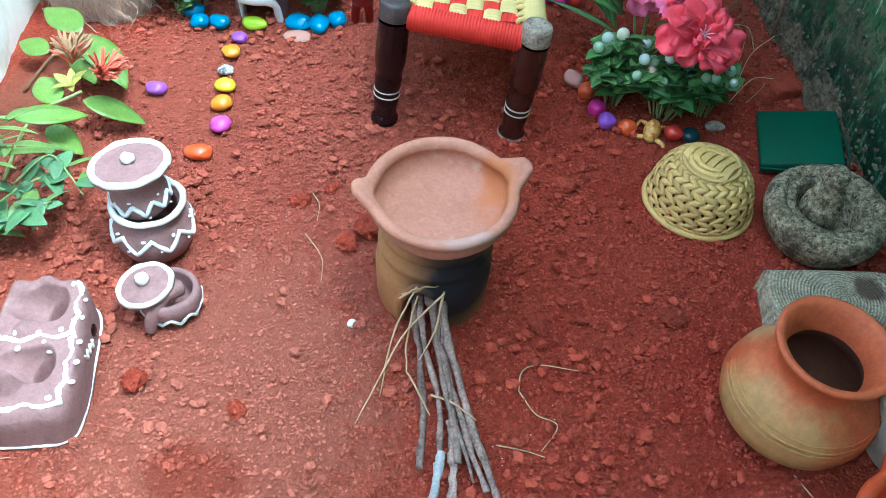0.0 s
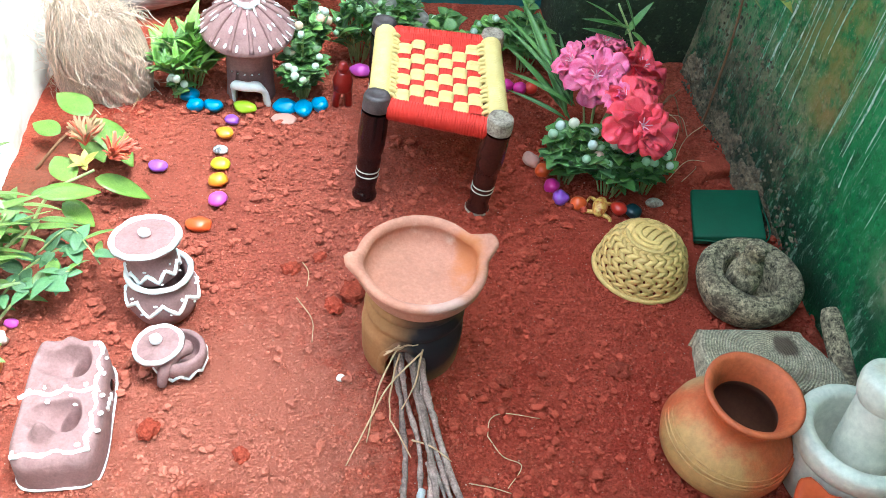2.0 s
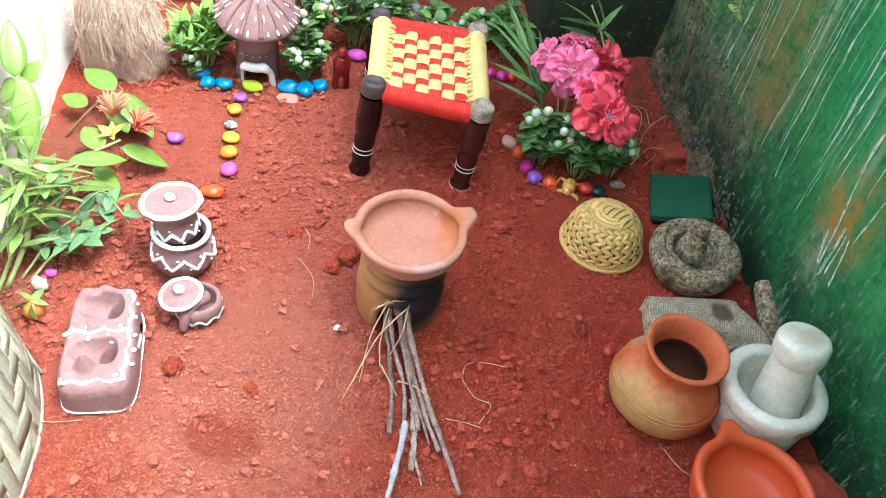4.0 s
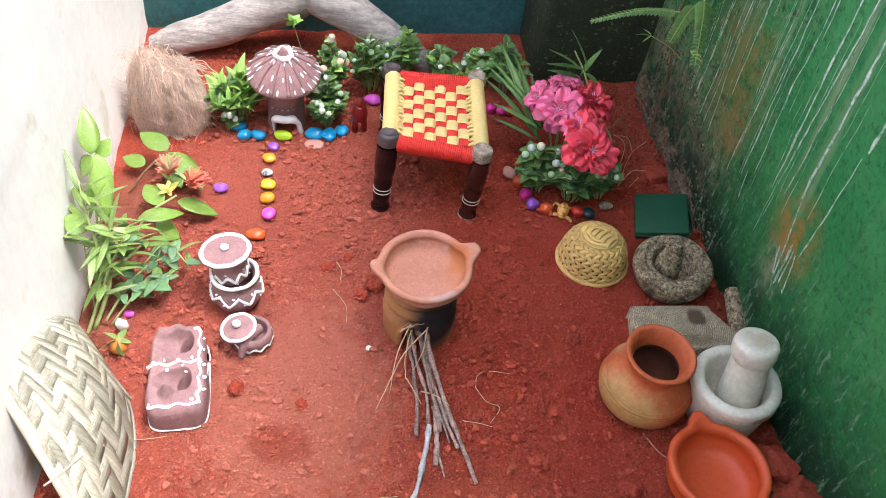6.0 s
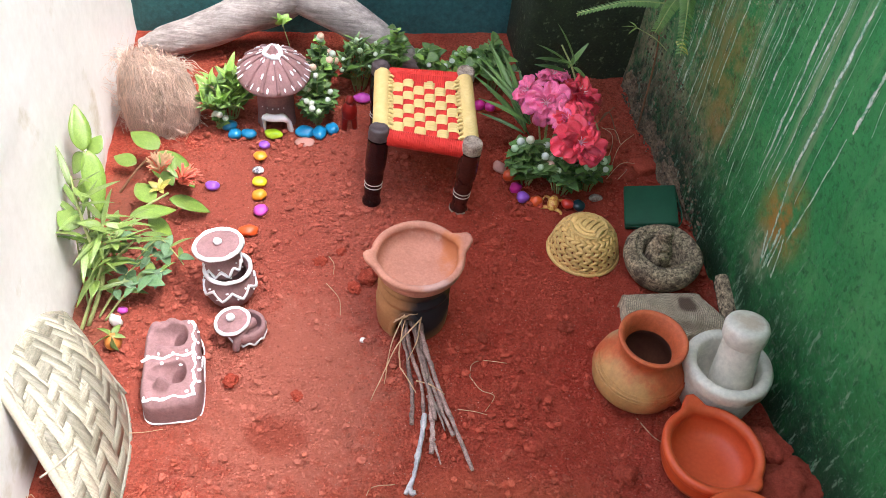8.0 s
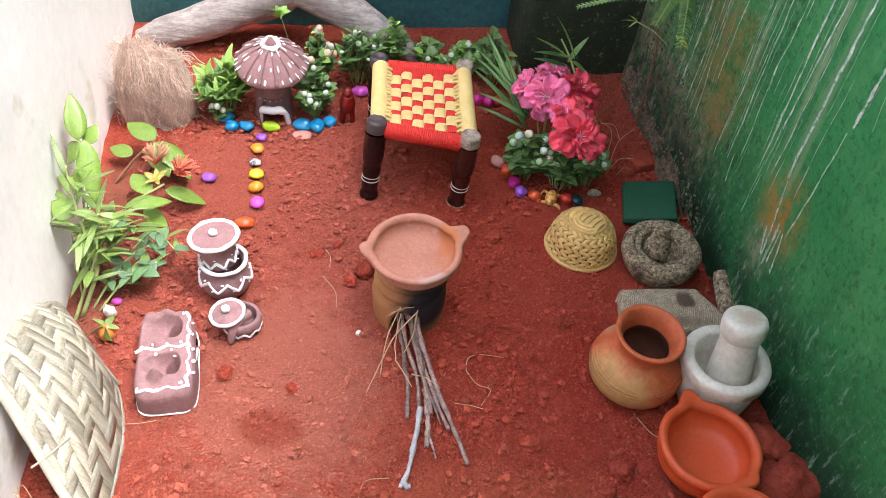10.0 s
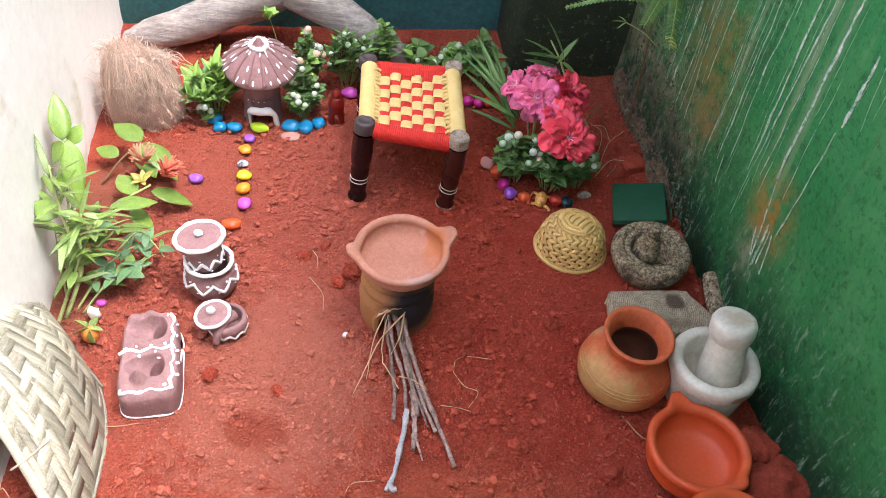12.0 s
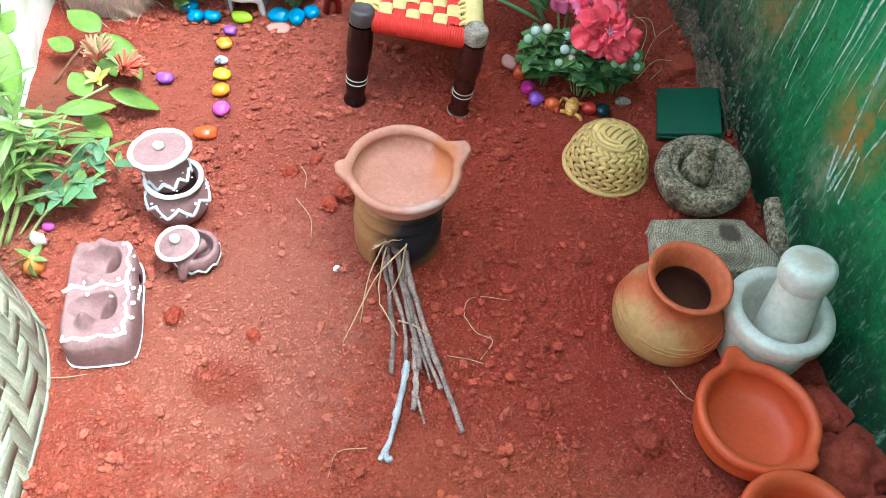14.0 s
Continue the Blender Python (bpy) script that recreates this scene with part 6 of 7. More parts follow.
def crumbs():
    """Loose crumbs of soil all over the yard floor: many angular grains, fewer larger clods."""
    r3 = random.Random(11)
    base = {1: [], 2: []}
    for sub in (1, 2):
        for k in range(5):
            bm = lump(1, 1, 0.75, 0.5 if sub == 1 else 0.62, k + 0.5, sub, 2.0)
            base[sub].append(([v.co.copy() for v in bm.verts], [[v.index for v in f.verts] for f in bm.faces]))
            bm.free()
    verts, faces, soft = [], [], []

    def drop(x, y, r, sub):
        vs, fs = base[sub][r3.randrange(5)]
        a = r3.uniform(0, 6.28)
        c, s = math.cos(a), math.sin(a)
        k0 = len(verts)
        z0 = 0.0035 * noise.noise(Vector((x, y, 0)) * 9) + 0.0022 * noise.noise(Vector((x, y, 0)) * 34) + r * (0.22 if sub == 2 else -0.1)
        sx, sy, sz = r3.uniform(0.8, 1.35), r3.uniform(0.7, 1.1), r3.uniform(0.6, 1.05)
        verts.extend((x + r * (v.x * sx * c - v.y * sy * s), y + r * (v.x * sx * s + v.y * sy * c), z0 + r * v.z * sz) for v in vs)
        faces.extend([k0 + i for i in f] for f in fs)
        soft.extend([False] * len(fs))
    n = 0
    while n < 72000:
        x, y = r3.uniform(-0.47, 0.56), r3.uniform(-0.52, 0.68)
        dens = 0.35 + 0.65 * max(0, noise.noise(Vector((x, y, 4)) * 6) + 0.4)
        if r3.random() > dens or math.hypot(x - 0.012, y + 0.018) < 0.056:
            continue
        n += 1
        drop(x, y, 0.0007 + 0.0016 * r3.random() ** 1.8, 1)
    n = 0
    while n < 7600:
        x, y = r3.uniform(-0.47, 0.56), r3.uniform(-0.52, 0.68)
        dens = 0.15 + 0.85 * max(0, noise.noise(Vector((x, y, 9)) * 5) + 0.25)
        if r3.random() > dens or math.hypot(x - 0.012, y + 0.018) < 0.058:
            continue
        n += 1
        drop(x, y, 0.0013 + 0.0043 * r3.random() ** 4.0, 2)
    me = bpy.data.meshes.new("soil_crumbs")
    me.from_pydata(verts, [], faces)
    me.polygons.foreach_set("use_smooth", soft)
    me.materials.append(CRUMB)
    tagged(new("soil_crumbs", me), "loose crumbs and small clods of red soil", "soil crumbs", kind="stuff")


crumbs()


def grit():
    """Fine pale grains scattered on the soil."""
    r5 = random.Random(23)
    verts, faces = [], []
    for k in range(5200):
        x, y = r5.uniform(-0.45, 0.5), r5.uniform(-0.5, 0.58)
        r = 0.0004 + 0.0007 * r5.random() ** 3
        z = 0.0035 * noise.noise(Vector((x, y, 0)) * 9) + 0.0022 * noise.noise(Vector((x, y, 0)) * 34) + 0.0016 * noise.noise(Vector((x, y, 0)) * 110)
        n0, a = len(verts), r5.uniform(0, 6.28)
        c, s = r * math.cos(a), r * math.sin(a)
        verts += [(x + c, y + s, z), (x - s, y + c, z), (x - c, y - s, z), (x + s, y - c, z), (x, y, z + r), (x, y, z - r)]
        faces += [[n0 + q for q in f] for f in ((0, 1, 4), (1, 2, 4), (2, 3, 4), (3, 0, 4), (1, 0, 5), (2, 1, 5), (3, 2, 5), (0, 3, 5))]
    me = bpy.data.meshes.new("soil_grit")
    me.from_pydata(verts, [], faces)
    me.materials.append(GRIT)
    tagged(new("soil_grit", me), "fine pale grains scattered over the red soil", "grit", kind="stuff")


grit()

for pts in (((0.104, -0.124, 0.002), (0.106, -0.104, 0.004), (0.122, -0.094, 0.003), (0.158, -0.094, 0.002)), ((0.104, -0.124, 0.002), (0.12, -0.146, 0.003), (0.139, -0.156, 0.005), (0.126, -0.182, 0.002)), ((0.088, -0.181, 0.002), (0.112, -0.183, 0.003), (0.13, -0.186, 0.002)), ((-0.124, 0.03, 0.002), (-0.1, -0.002, 0.005), (-0.094, -0.032, 0.002)), ((0.012, -0.303, 0.002), (-0.018, -0.312, 0.003), (-0.024, -0.34, 0.002)), ((-0.345, -0.264, 0.004), (-0.32, -0.26, 0.004), (-0.298, -0.252, 0.002)), ((-0.13, 0.09, 0.002), (-0.118, 0.07, 0.005), (-0.116, 0.05, 0.002)), ((-0.44, 0.4, 0.002), (-0.425, 0.39, 0.02), (-0.42, 0.36, 0.012), (-0.425, 0.345, 0.002)), ((0.34, -0.17, 0.002), (0.36, -0.2, 0.004), (0.38, -0.21, 0.003)), ((0.33, 0.36, 0.0), (0.342, 0.365, 0.05), (0.338, 0.37, 0.085), (0.315, 0.372, 0.1)), ((0.352, 0.37, 0.0), (0.362, 0.39, 0.045), (0.385, 0.4, 0.07)), ((0.345, 0.35, 0.0), (0.365, 0.36, 0.03), (0.39, 0.36, 0.035)), ((0.36, 0.38, 0.06), (0.345, 0.385, 0.085), (0.32, 0.38, 0.09)), ((0.365, 0.35, 0.0), (0.37, 0.33, 0.04), (0.362, 0.31, 0.06)), ((-0.46, -0.36, 0.002), (-0.44, -0.372, 0.014), (-0.41, -0.38, 0.003)), ((-0.45, -0.38, 0.002), (-0.425, -0.378, 0.02), (-0.4, -0.395, 0.003)), ((-0.44, -0.35, 0.002), (-0.42, -0.38, 0.012), (-0.415, -0.41, 0.002)), ((-0.46, -0.4, 0.002), (-0.43, -0.405, 0.016), (-0.39, -0.42, 0.002)), ((-0.43, -0.36, 0.002), (-0.415, -0.37, 0.02), (-0.385, -0.4, 0.002))):
    ob = new("dry_grass_stalk", mesh_of("dry_grass_stalk", tube(pts, [0.0007, 0.0006, 0.0005], 5, 20), STRAW))
    tagged(ob, "thin curled dry grass stalk on the soil", "grass stalk", "dry stalks")


# ---- plants ----
LEAVES = {}


def leaf_kind(key, *a, **k):
    if key not in LEAVES:
        LEAVES[key] = leaf_mesh("leaf", *a, **k)
    return LEAVES[key]


bead_bm = bmesh.new()
bmesh.ops.create_icosphere(bead_bm, subdivisions=2, radius=1)
BEADS = []
for bm_mat in BERRY_MATS:
    BEADS.append(mesh_of("bead", bead_bm.copy(), bm_mat))
bead_bm.free()


def bushy(x, y, spread, height, leaves, kind, label, beads=(), seed=0, name="artificial_plant", sprigs=9, size=1.0, bead_r=0.0055, spiky=False):
    """A clump of short sprigs, each with whorls of leaves and a bead at some tips."""
    r = random.Random(seed)
    t = thing(name, label, "plant", pose(x, y, 0, 0, 0, r.uniform(0, 360)), "artificial plants" if name == "artificial_plant" else "")
    per = max(3, leaves // sprigs)
    for s in range(sprigs):
        a = 2 * math.pi * (s + r.uniform(-0.3, 0.3)) / max(1, sprigs - 2)
        q = 0.15 if s >= sprigs - 2 else r.uniform(0.55, 1.0)
        tip = Vector((spread[0] * q * math.cos(a), spread[1] * q * math.sin(a), height * (1.05 - 0.5 * q) * r.uniform(0.85, 1.15)))
        root = Vector((tip.x * 0.25, tip.y * 0.25, -0.003))
        mid = root.lerp(tip, 0.5) + Vector((0, 0, height * 0.15))
        part("stem", tube([root, mid, tip], [0.0014, 0.0012, 0.001], 5, 8), STEM, t)
        for k in range(per):
            f = 0.3 + 0.7 * (k + 0.5) / per
            p = root.lerp(tip, f) + Vector((0, 0, height * 0.15 * (1 - abs(2 * f - 1))))
            an = k * 2.4 + r.uniform(-0.4, 0.4)
            d = Vector((math.cos(an), math.sin(an), r.uniform(0.0, 0.7) if not spiky else r.uniform(0.3, 1.2))) + (tip - root).normalized() * (0.5 if not spiky else 0.9)
            me = LEAVES[r.choice(kind)]
            part("leaf", me, None, t, m=aim(p, d, r.uniform(-0.5, 0.5), size * r.uniform(0.75, 1.2)))
        if beads and r.random() < beads[0]:
            part("bead", BEADS[r.choice(beads[1])], None, t, m=Matrix.Translation(tip + Vector((r.uniform(-0.004, 0.004), r.uniform(-0.004, 0.004), 0.006))) @ Matrix.Scale(bead_r * r.uniform(0.8, 1.15), 4))
    return t


leaf_kind("round", 0.02, 0.017, GREEN, droop=0.3, fold=0.3, tip=0.8)
leaf_kind("round_deep", 0.021, 0.018, DEEP, droop=0.3, fold=0.3, serrate=0.15, n=9, tip=0.8)
leaf_kind("holly", 0.024, 0.019, GREEN, droop=0.35, fold=0.3, serrate=0.2, n=9, tip=0.8)
leaf_kind("spike", 0.045, 0.012, LIME, droop=0.2, fold=0.5)
leaf_kind("spike_deep", 0.04, 0.009, GREEN, droop=0.3, fold=0.5)
leaf_kind("small_lime", 0.018, 0.014, LIME, droop=0.3)
leaf_kind("lance", 0.1, 0.014, GREEN, droop=0.12, fold=0.35, n=9)
leaf_kind("lance_deep", 0.085, 0.012, DEEP, droop=0.1, fold=0.35, n=9)
leaf_kind("broad", 0.075, 0.034, OLIVE_LEAF, droop=0.14, fold=0.14, n=12)
leaf_kind("oval", 0.034, 0.018, BLUISH, droop=0.3, fold=0.2, n=8)
leaf_kind("oval_lime", 0.034, 0.014, LIVE, droop=0.3, fold=0.25, n=8)
leaf_kind("willow", 0.064, 0.0082, LIVE, droop=0.2, fold=0.3, n=8)

bushy(-0.362, 0.42, (0.052, 0.04), 0.1, 190, ["spike", "spike", "spike_deep"], "bright green artificial plant with pointed leaves by the hut", seed=1, spiky=True, sprigs=20, size=0.95)
bushy(-0.372, 0.382, (0.02, 0.016), 0.035, 16, ["round", "round_deep"], "small green artificial sprig with a white bead", (1.0, [0]), seed=2, sprigs=4, bead_r=0.006)
bushy(-0.2, 0.436, (0.046, 0.03), 0.085, 200, ["round", "round", "round_deep"], "green artificial plant with pearly beads beside the hut", (0.85, [0, 0, 1, 3]), seed=3, sprigs=18, bead_r=0.0066)
bushy(-0.205, 0.515, (0.05, 0.03), 0.12, 170, ["round", "round_deep", "small_lime"], "green artificial plant with peach and cream beads", (0.85, [2, 1, 2, 0]), seed=4, sprigs=16, bead_r=0.008)
bushy(-0.135, 0.56, (0.05, 0.035), 0.115, 130, ["spike_deep", "round_deep", "spike_deep"], "dark green artificial grass plant with tiny beads", (0.95, [0, 3]), seed=5, sprigs=18, spiky=True, bead_r=0.005)
bushy(-0.072, 0.6, (0.04, 0.03), 0.12, 110, ["holly", "small_lime", "round"], "light green artificial leafy plant behind the stool", seed=6, sprigs=10)
bushy(0.0, 0.62, (0.045, 0.03), 0.065, 110, ["small_lime", "round"], "low green artificial plant with white beads behind the stool", (0.6, [0, 3]), seed=7, sprigs=12, size=1.2)
bushy(0.075, 0.63, (0.045, 0.03), 0.065, 110, ["small_lime", "round"], "low green artificial plant with white beads behind the stool", (0.6, [0, 3]), seed=8, sprigs=12, size=1.2)
bushy(0.13, 0.6, (0.045, 0.035), 0.105, 110, ["round", "holly", "round_deep"], "green artificial leafy plant in front of the pier", seed=9, sprigs=10)
bushy(0.195, 0.32, (0.04, 0.045), 0.09, 150, ["holly", "round_deep", "holly"], "dark green artificial plant with white beads under pink flowers", (0.75, [0, 0, 1, 3]), seed=10, sprigs=15, size=1.1, bead_r=0.007)
bushy(0.255, 0.3, (0.045, 0.036), 0.085, 140, ["holly", "round_deep", "round_deep"], "dark green artificial plant with white beads under pink flowers", (0.75, [0, 2, 3]), seed=11, sprigs=14, size=1.1, bead_r=0.0068)
bushy(0.305, 0.315, (0.026, 0.03), 0.08, 80, ["holly", "round_deep"], "dark green artificial plant with white beads under pink flowers", (0.7, [0, 3]), seed=12, sprigs=9, size=1.05, bead_r=0.0065)


def petal_mesh(name, length, width, mat, cup=0.35, frill=0.12):
    bm = bmesh.new()
    rows = []
    n = 8
    for i in range(n + 1):
        t = i / n
        w = width * 0.5 * (0.25 + 0.75 * math.sin(math.pi * min(1.0, t * 0.62 + 0.06)) ** 0.9) * (1 if t < 0.9 else 0.86)
        row = []
        for j in range(7):
            s = (j - 3) / 3
            y = length * t * (1 - 0.06 * s * s * (t > 0.8))
            z = cup * length * (t - t * t * 0.9) + 0.25 * w * s * s + frill * length * 0.2 * t * math.sin(s * 5 + t * 6)
            row.append(bm.verts.new((s * w, y, z)))
        rows.append(row)
    for a, b in zip(rows, rows[1:]):
        for j in range(6):
            bm.faces.new((a[j], a[j + 1], b[j + 1], b[j]))
    fs = list(bm.faces)
    bmesh.ops.recalc_face_normals(bm, faces=fs)
    bmesh.ops.solidify(bm, geom=fs, thickness=0.0004)
    return mesh_of(name, bm, mat)


PETALS = {"pink": petal_mesh("petal", 0.037, 0.027, PINK, 0.3, 0.7), "deep": petal_mesh("petal", 0.037, 0.028, HOT_PINK, 0.3, 0.8)}


def oleander():
    t = thing("pink_oleander_sprig", "cut oleander sprig with pink double flowers and long leaves", "flower sprig", pose(0.225, 0.375, 0))
    r = random.Random(21)
    o = Vector((0.225, 0.375, 0))

    def bloom(pos, facing, kinds, size):
        p = Vector(pos) - o
        part("flower_stalk", tube([(0, 0, 0.0), (p.x * 0.5, p.y * 0.5, p.z * 0.7), p], [0.0022, 0.0016, 0.0014], 6, 10), STEM, t)
        f = Vector(facing).normalized()
        base = f.to_track_quat("Z", "Y").to_matrix().to_4x4()
        fl = part("flower", lathe([(0, 0.0), (0.004, 0.001), (0.0035, 0.006), (0, 0.007)], 10), PALE_PINK, t, "frilled pink flower", m=Matrix.Translation(p) @ base @ Matrix.Scale(size, 4))
        for ring, (count, tilt, sc) in enumerate(((8, 2, 1.0), (7, 24, 0.85), (6, 46, 0.6))):
            for k in range(count):
                a = 360 * (k + 0.5 * ring) / count + r.uniform(-20, 20)
                part("petal", PETALS[r.choice(kinds)], None, fl, m=pose(0, 0, 0.001 * ring, 0, 0, a) @ pose(0, 0.002, 0, tilt + r.uniform(-14, 16), r.uniform(-28, 28), 0) @ Matrix.Scale(sc * r.uniform(0.8, 1.12), 4))
        for k in range(7):
            a = 2 * math.pi * k / 7
            part("stamen", tube([(0, 0, 0.004), (0.003 * math.cos(a), 0.003 * math.sin(a), 0.012), (0.008 * math.cos(a), 0.008 * math.sin(a), 0.017)], 0.0007, 4, 6), PALE_PINK, fl)
    bloom((0.212, 0.372, 0.138), (-0.25, -0.75, 0.7), ["pink"], 1.12)
    bloom((0.183, 0.405, 0.135), (-0.6, -0.3, 0.7), ["pink"], 0.85)
    bloom((0.222, 0.425, 0.155), (0.0, 0.2, 1.0), ["pink"], 0.8)
    bloom((0.268, 0.40, 0.14), (0.35, -0.2, 0.9), ["deep"], 1.1)
    bloom((0.262, 0.345, 0.125), (0.4, -0.5, 0.7), ["deep"], 0.95)
    bloom((0.262, 0.272, 0.135), (0.15, -0.75, 0.7), ["deep"], 1.15)
    bloom((0.245, 0.318, 0.14), (0.0, -0.3, 0.9), ["deep", "pink"], 0.9)
    for tip, w in (((0.094, 0.501, 0.15), 1.0), ((0.108, 0.515, 0.17), 1.1), ((0.09, 0.468, 0.125), 1.1), ((0.1, 0.44, 0.09), 0.9), ((0.14, 0.5, 0.16), 1.0), ((0.088, 0.485, 0.14), 0.7), ((0.12, 0.5, 0.14), 1.2), ((0.085, 0.43, 0.07), 0.7), ((0.16, 0.49, 0.15), 0.8)):
        b = Vector((-0.035 + r.uniform(-0.006, 0.006), 0.01, 0.07 + r.uniform(-0.02, 0.02)))
        d = Vector(tip) - o - b
        part("leaf", LEAVES[r.choice(["lance", "lance", "lance_deep"])], None, t, m=aim(b, d + Vector((0, 0, 0.01)), r.uniform(-0.4, 0.4), 1.0) @ Matrix.Diagonal((w, d.length / 0.095, d.length / 0.095, 1)))
    part("stem", tube([(0.02, 0.02, 0.05), (0.042, 0.04, 0.13), (0.03, 0.06, 0.17), (0.004, 0.072, 0.21)], [0.003, 0.0022, 0.0014], 8, 16), STEM, t)
    for tip in ((-0.035, 0.07, 0.215), (0.0, 0.078, 0.25), (-0.045, 0.06, 0.18), (0.045, 0.07, 0.22), (0.06, 0.045, 0.165), (-0.01, 0.066, 0.19), (-0.05, 0.05, 0.2)):
        b = Vector((0.028, 0.055, 0.165)) + Vector((r.uniform(-0.01, 0.005), r.uniform(-0.01, 0.01), r.uniform(-0.02, 0.02)))
        d = Vector(tip) - b
        part("leaf", LEAVES[r.choice(["lance", "lance_deep"])], None, t, m=aim(b, d, r.uniform(-0.5, 0.5)) @ Matrix.Diagonal((0.8, d.length / 0.095, d.length / 0.095, 1)))
    part("dry_stem", tube([(0.09, 0.0, 0.0), (0.1, 0.01, 0.05), (0.085, 0.03, 0.085), (0.055, 0.03, 0.1)], [0.0012, 0.0018, 0.0018], 6, 16), STEM, t)
    for tip in ((0.12, 0.06, 0.1), (0.13, 0.05, 0.06), (0.135, 0.03, 0.05)):
        part("dry_stem", tube([(0.09, 0.03, 0.08), (0.11, 0.05, 0.095), tip], 0.0008, 5, 10), BROWN_STEM, t)


oleander()


def garden_shrub():
    """The live shrub by the white wall: few slender leaning stems with lance, oval and broad leaves."""
    t = thing("garden_shrub", "leafy green live shrub growing against the white wall", "shrub", pose(-0.448, -0.09, 0))
    r = random.Random(31)
    o = Vector((-0.448, -0.09, 0))

    def stem(pts, radii, kinds, n, size, span=(0.3, 1.0), up=0.35, mat=STEM):
        pts = [Vector(p) - o for p in pts]
        part("stem", tube(pts, radii, 7, 20, rough=0.1), mat, t)
        line = spline(pts, 40)
        for k in range(n):
            f = span[0] + (span[1] - span[0]) * (k + 0.5) / n
            p = line[int(f * 40)]
            a = k * 2.4 + r.uniform(-0.5, 0.5)
            d = Vector((math.cos(a), math.sin(a), up + r.uniform(-0.3, 0.4)))
            if p.x + o.x + 0.05 * d.x < -0.49 - 0.18 * (p.y + o.y):
                d.x = abs(d.x)
            part("leaf", LEAVES[r.choice(kinds)], None, t, m=aim(p, d, r.uniform(-0.5, 0.5), size * r.uniform(0.7, 1.15)))

    def blade(kind, b, tip, w, length):
        b, tip = Vector(b), Vector(tip)
        d = tip - b
        part("leaf", LEAVES[kind], None, t, m=aim(b - o, d, r.uniform(-0.4, 0.4)) @ Matrix.Diagonal((w, d.length / length, d.length / length, 1)))
    # the two stout stems and their forks
    stem([(-0.45, -0.092, 0), (-0.438, -0.062, 0.035), (-0.434, -0.042, 0.06), (-0.444, -0.033, 0.12), (-0.458, -0.011, 0.16), (-0.47, 0.015, 0.19)], [0.0034, 0.0032, 0.003, 0.0024, 0.002, 0.0014], ["willow"], 14, 0.95, (0.5, 1.0))
    stem([(-0.434, -0.042, 0.06), (-0.412, -0.022, 0.082), (-0.387, 0.003, 0.1)], [0.0026, 0.0022, 0.0016], ["willow", "oval_lime", "oval"], 11, 0.85, (0.3, 1.0))
    stem([(-0.436, -0.05, 0.045), (-0.435, -0.03, 0.1), (-0.424, -0.022, 0.14)], [0.0024, 0.002, 0.0014], ["willow", "willow", "oval_lime"], 13, 0.95, (0.3, 1.0))
    stem([(-0.457, -0.102, 0), (-0.444, -0.07, 0.04), (-0.428, -0.035, 0.085), (-0.415, -0.005, 0.11)], [0.003, 0.0024, 0.0018, 0.0012], ["willow", "oval_lime"], 13, 0.95, (0.35, 1.0))
    # low side shoots with blunt bluish leaves
    stem([(-0.44, -0.07, 0), (-0.415, -0.03, 0.035), (-0.39, 0.0, 0.05), (-0.36, 0.02, 0.055)], [0.0018, 0.0015, 0.001], ["oval"], 12, 1.0, (0.35, 1.0), 0.2)
    stem([(-0.43, -0.08, 0), (-0.4, -0.05, 0.035), (-0.37, -0.03, 0.05), (-0.352, -0.02, 0.055)], [0.0018, 0.0015, 0.001], ["oval", "oval", "oval_lime"], 13, 1.0, (0.3, 1.0), 0.2)
    stem([(-0.44, -0.075, 0), (-0.42, -0.05, 0.03), (-0.405, -0.04, 0.05)], [0.0016, 0.0012, 0.001], ["oval_lime", "oval"], 6, 0.75, (0.3, 1.0), 0.2)
    stem([(-0.4, 0.0, 0.05), (-0.375, 0.03, 0.065), (-0.35, 0.015, 0.06), (-0.33, -0.002, 0.05)], [0.0012, 0.001, 0.0008], ["oval", "oval", "willow"], 7, 0.85, (0.2, 1.0), 0.1)
    stem([(-0.455, -0.03, 0), (-0.45, 0.01, 0.05), (-0.435, 0.035, 0.08), (-0.41, 0.05, 0.09)], [0.0018, 0.0015, 0.001], ["willow", "oval_lime"], 13, 0.95, (0.2, 1.0))
    stem([(-0.46, -0.06, 0), (-0.47, -0.03, 0.05), (-0.476, -0.01, 0.09)], [0.0018, 0.0015, 0.001], ["willow"], 10, 0.9, (0.3, 1.0))
    for b, tip in (((-0.47, 0.001, 0.13), (-0.513, 0.029, 0.14)), ((-0.448, -0.039, 0.13), (-0.502, -0.026, 0.13)), ((-0.445, -0.043, 0.12), (-0.429, -0.1, 0.115)), ((-0.469, 0.006, 0.14), (-0.512, 0.062, 0.15)), ((-0.473, 0.012, 0.17), (-0.496, 0.05, 0.215)), ((-0.434, -0.004, 0.13), (-0.466, 0.026, 0.14)), ((-0.424, -0.022, 0.14), (-0.38, -0.012, 0.13)), ((-0.387, 0.003, 0.1), (-0.352, 0.03, 0.085)), ((-0.438, -0.045, 0.07), (-0.455, -0.1, 0.06))):
        blade("willow", b, tip, 1.2, 0.06)
    # the tall shoot with broad leaves
    part("stem", tube([Vector(p) - o for p in ((-0.47, 0.0, 0), (-0.478, 0.05, 0.1), (-0.478, 0.082, 0.18))], [0.0022, 0.0018, 0.0014], 7, 14), STEM, t)
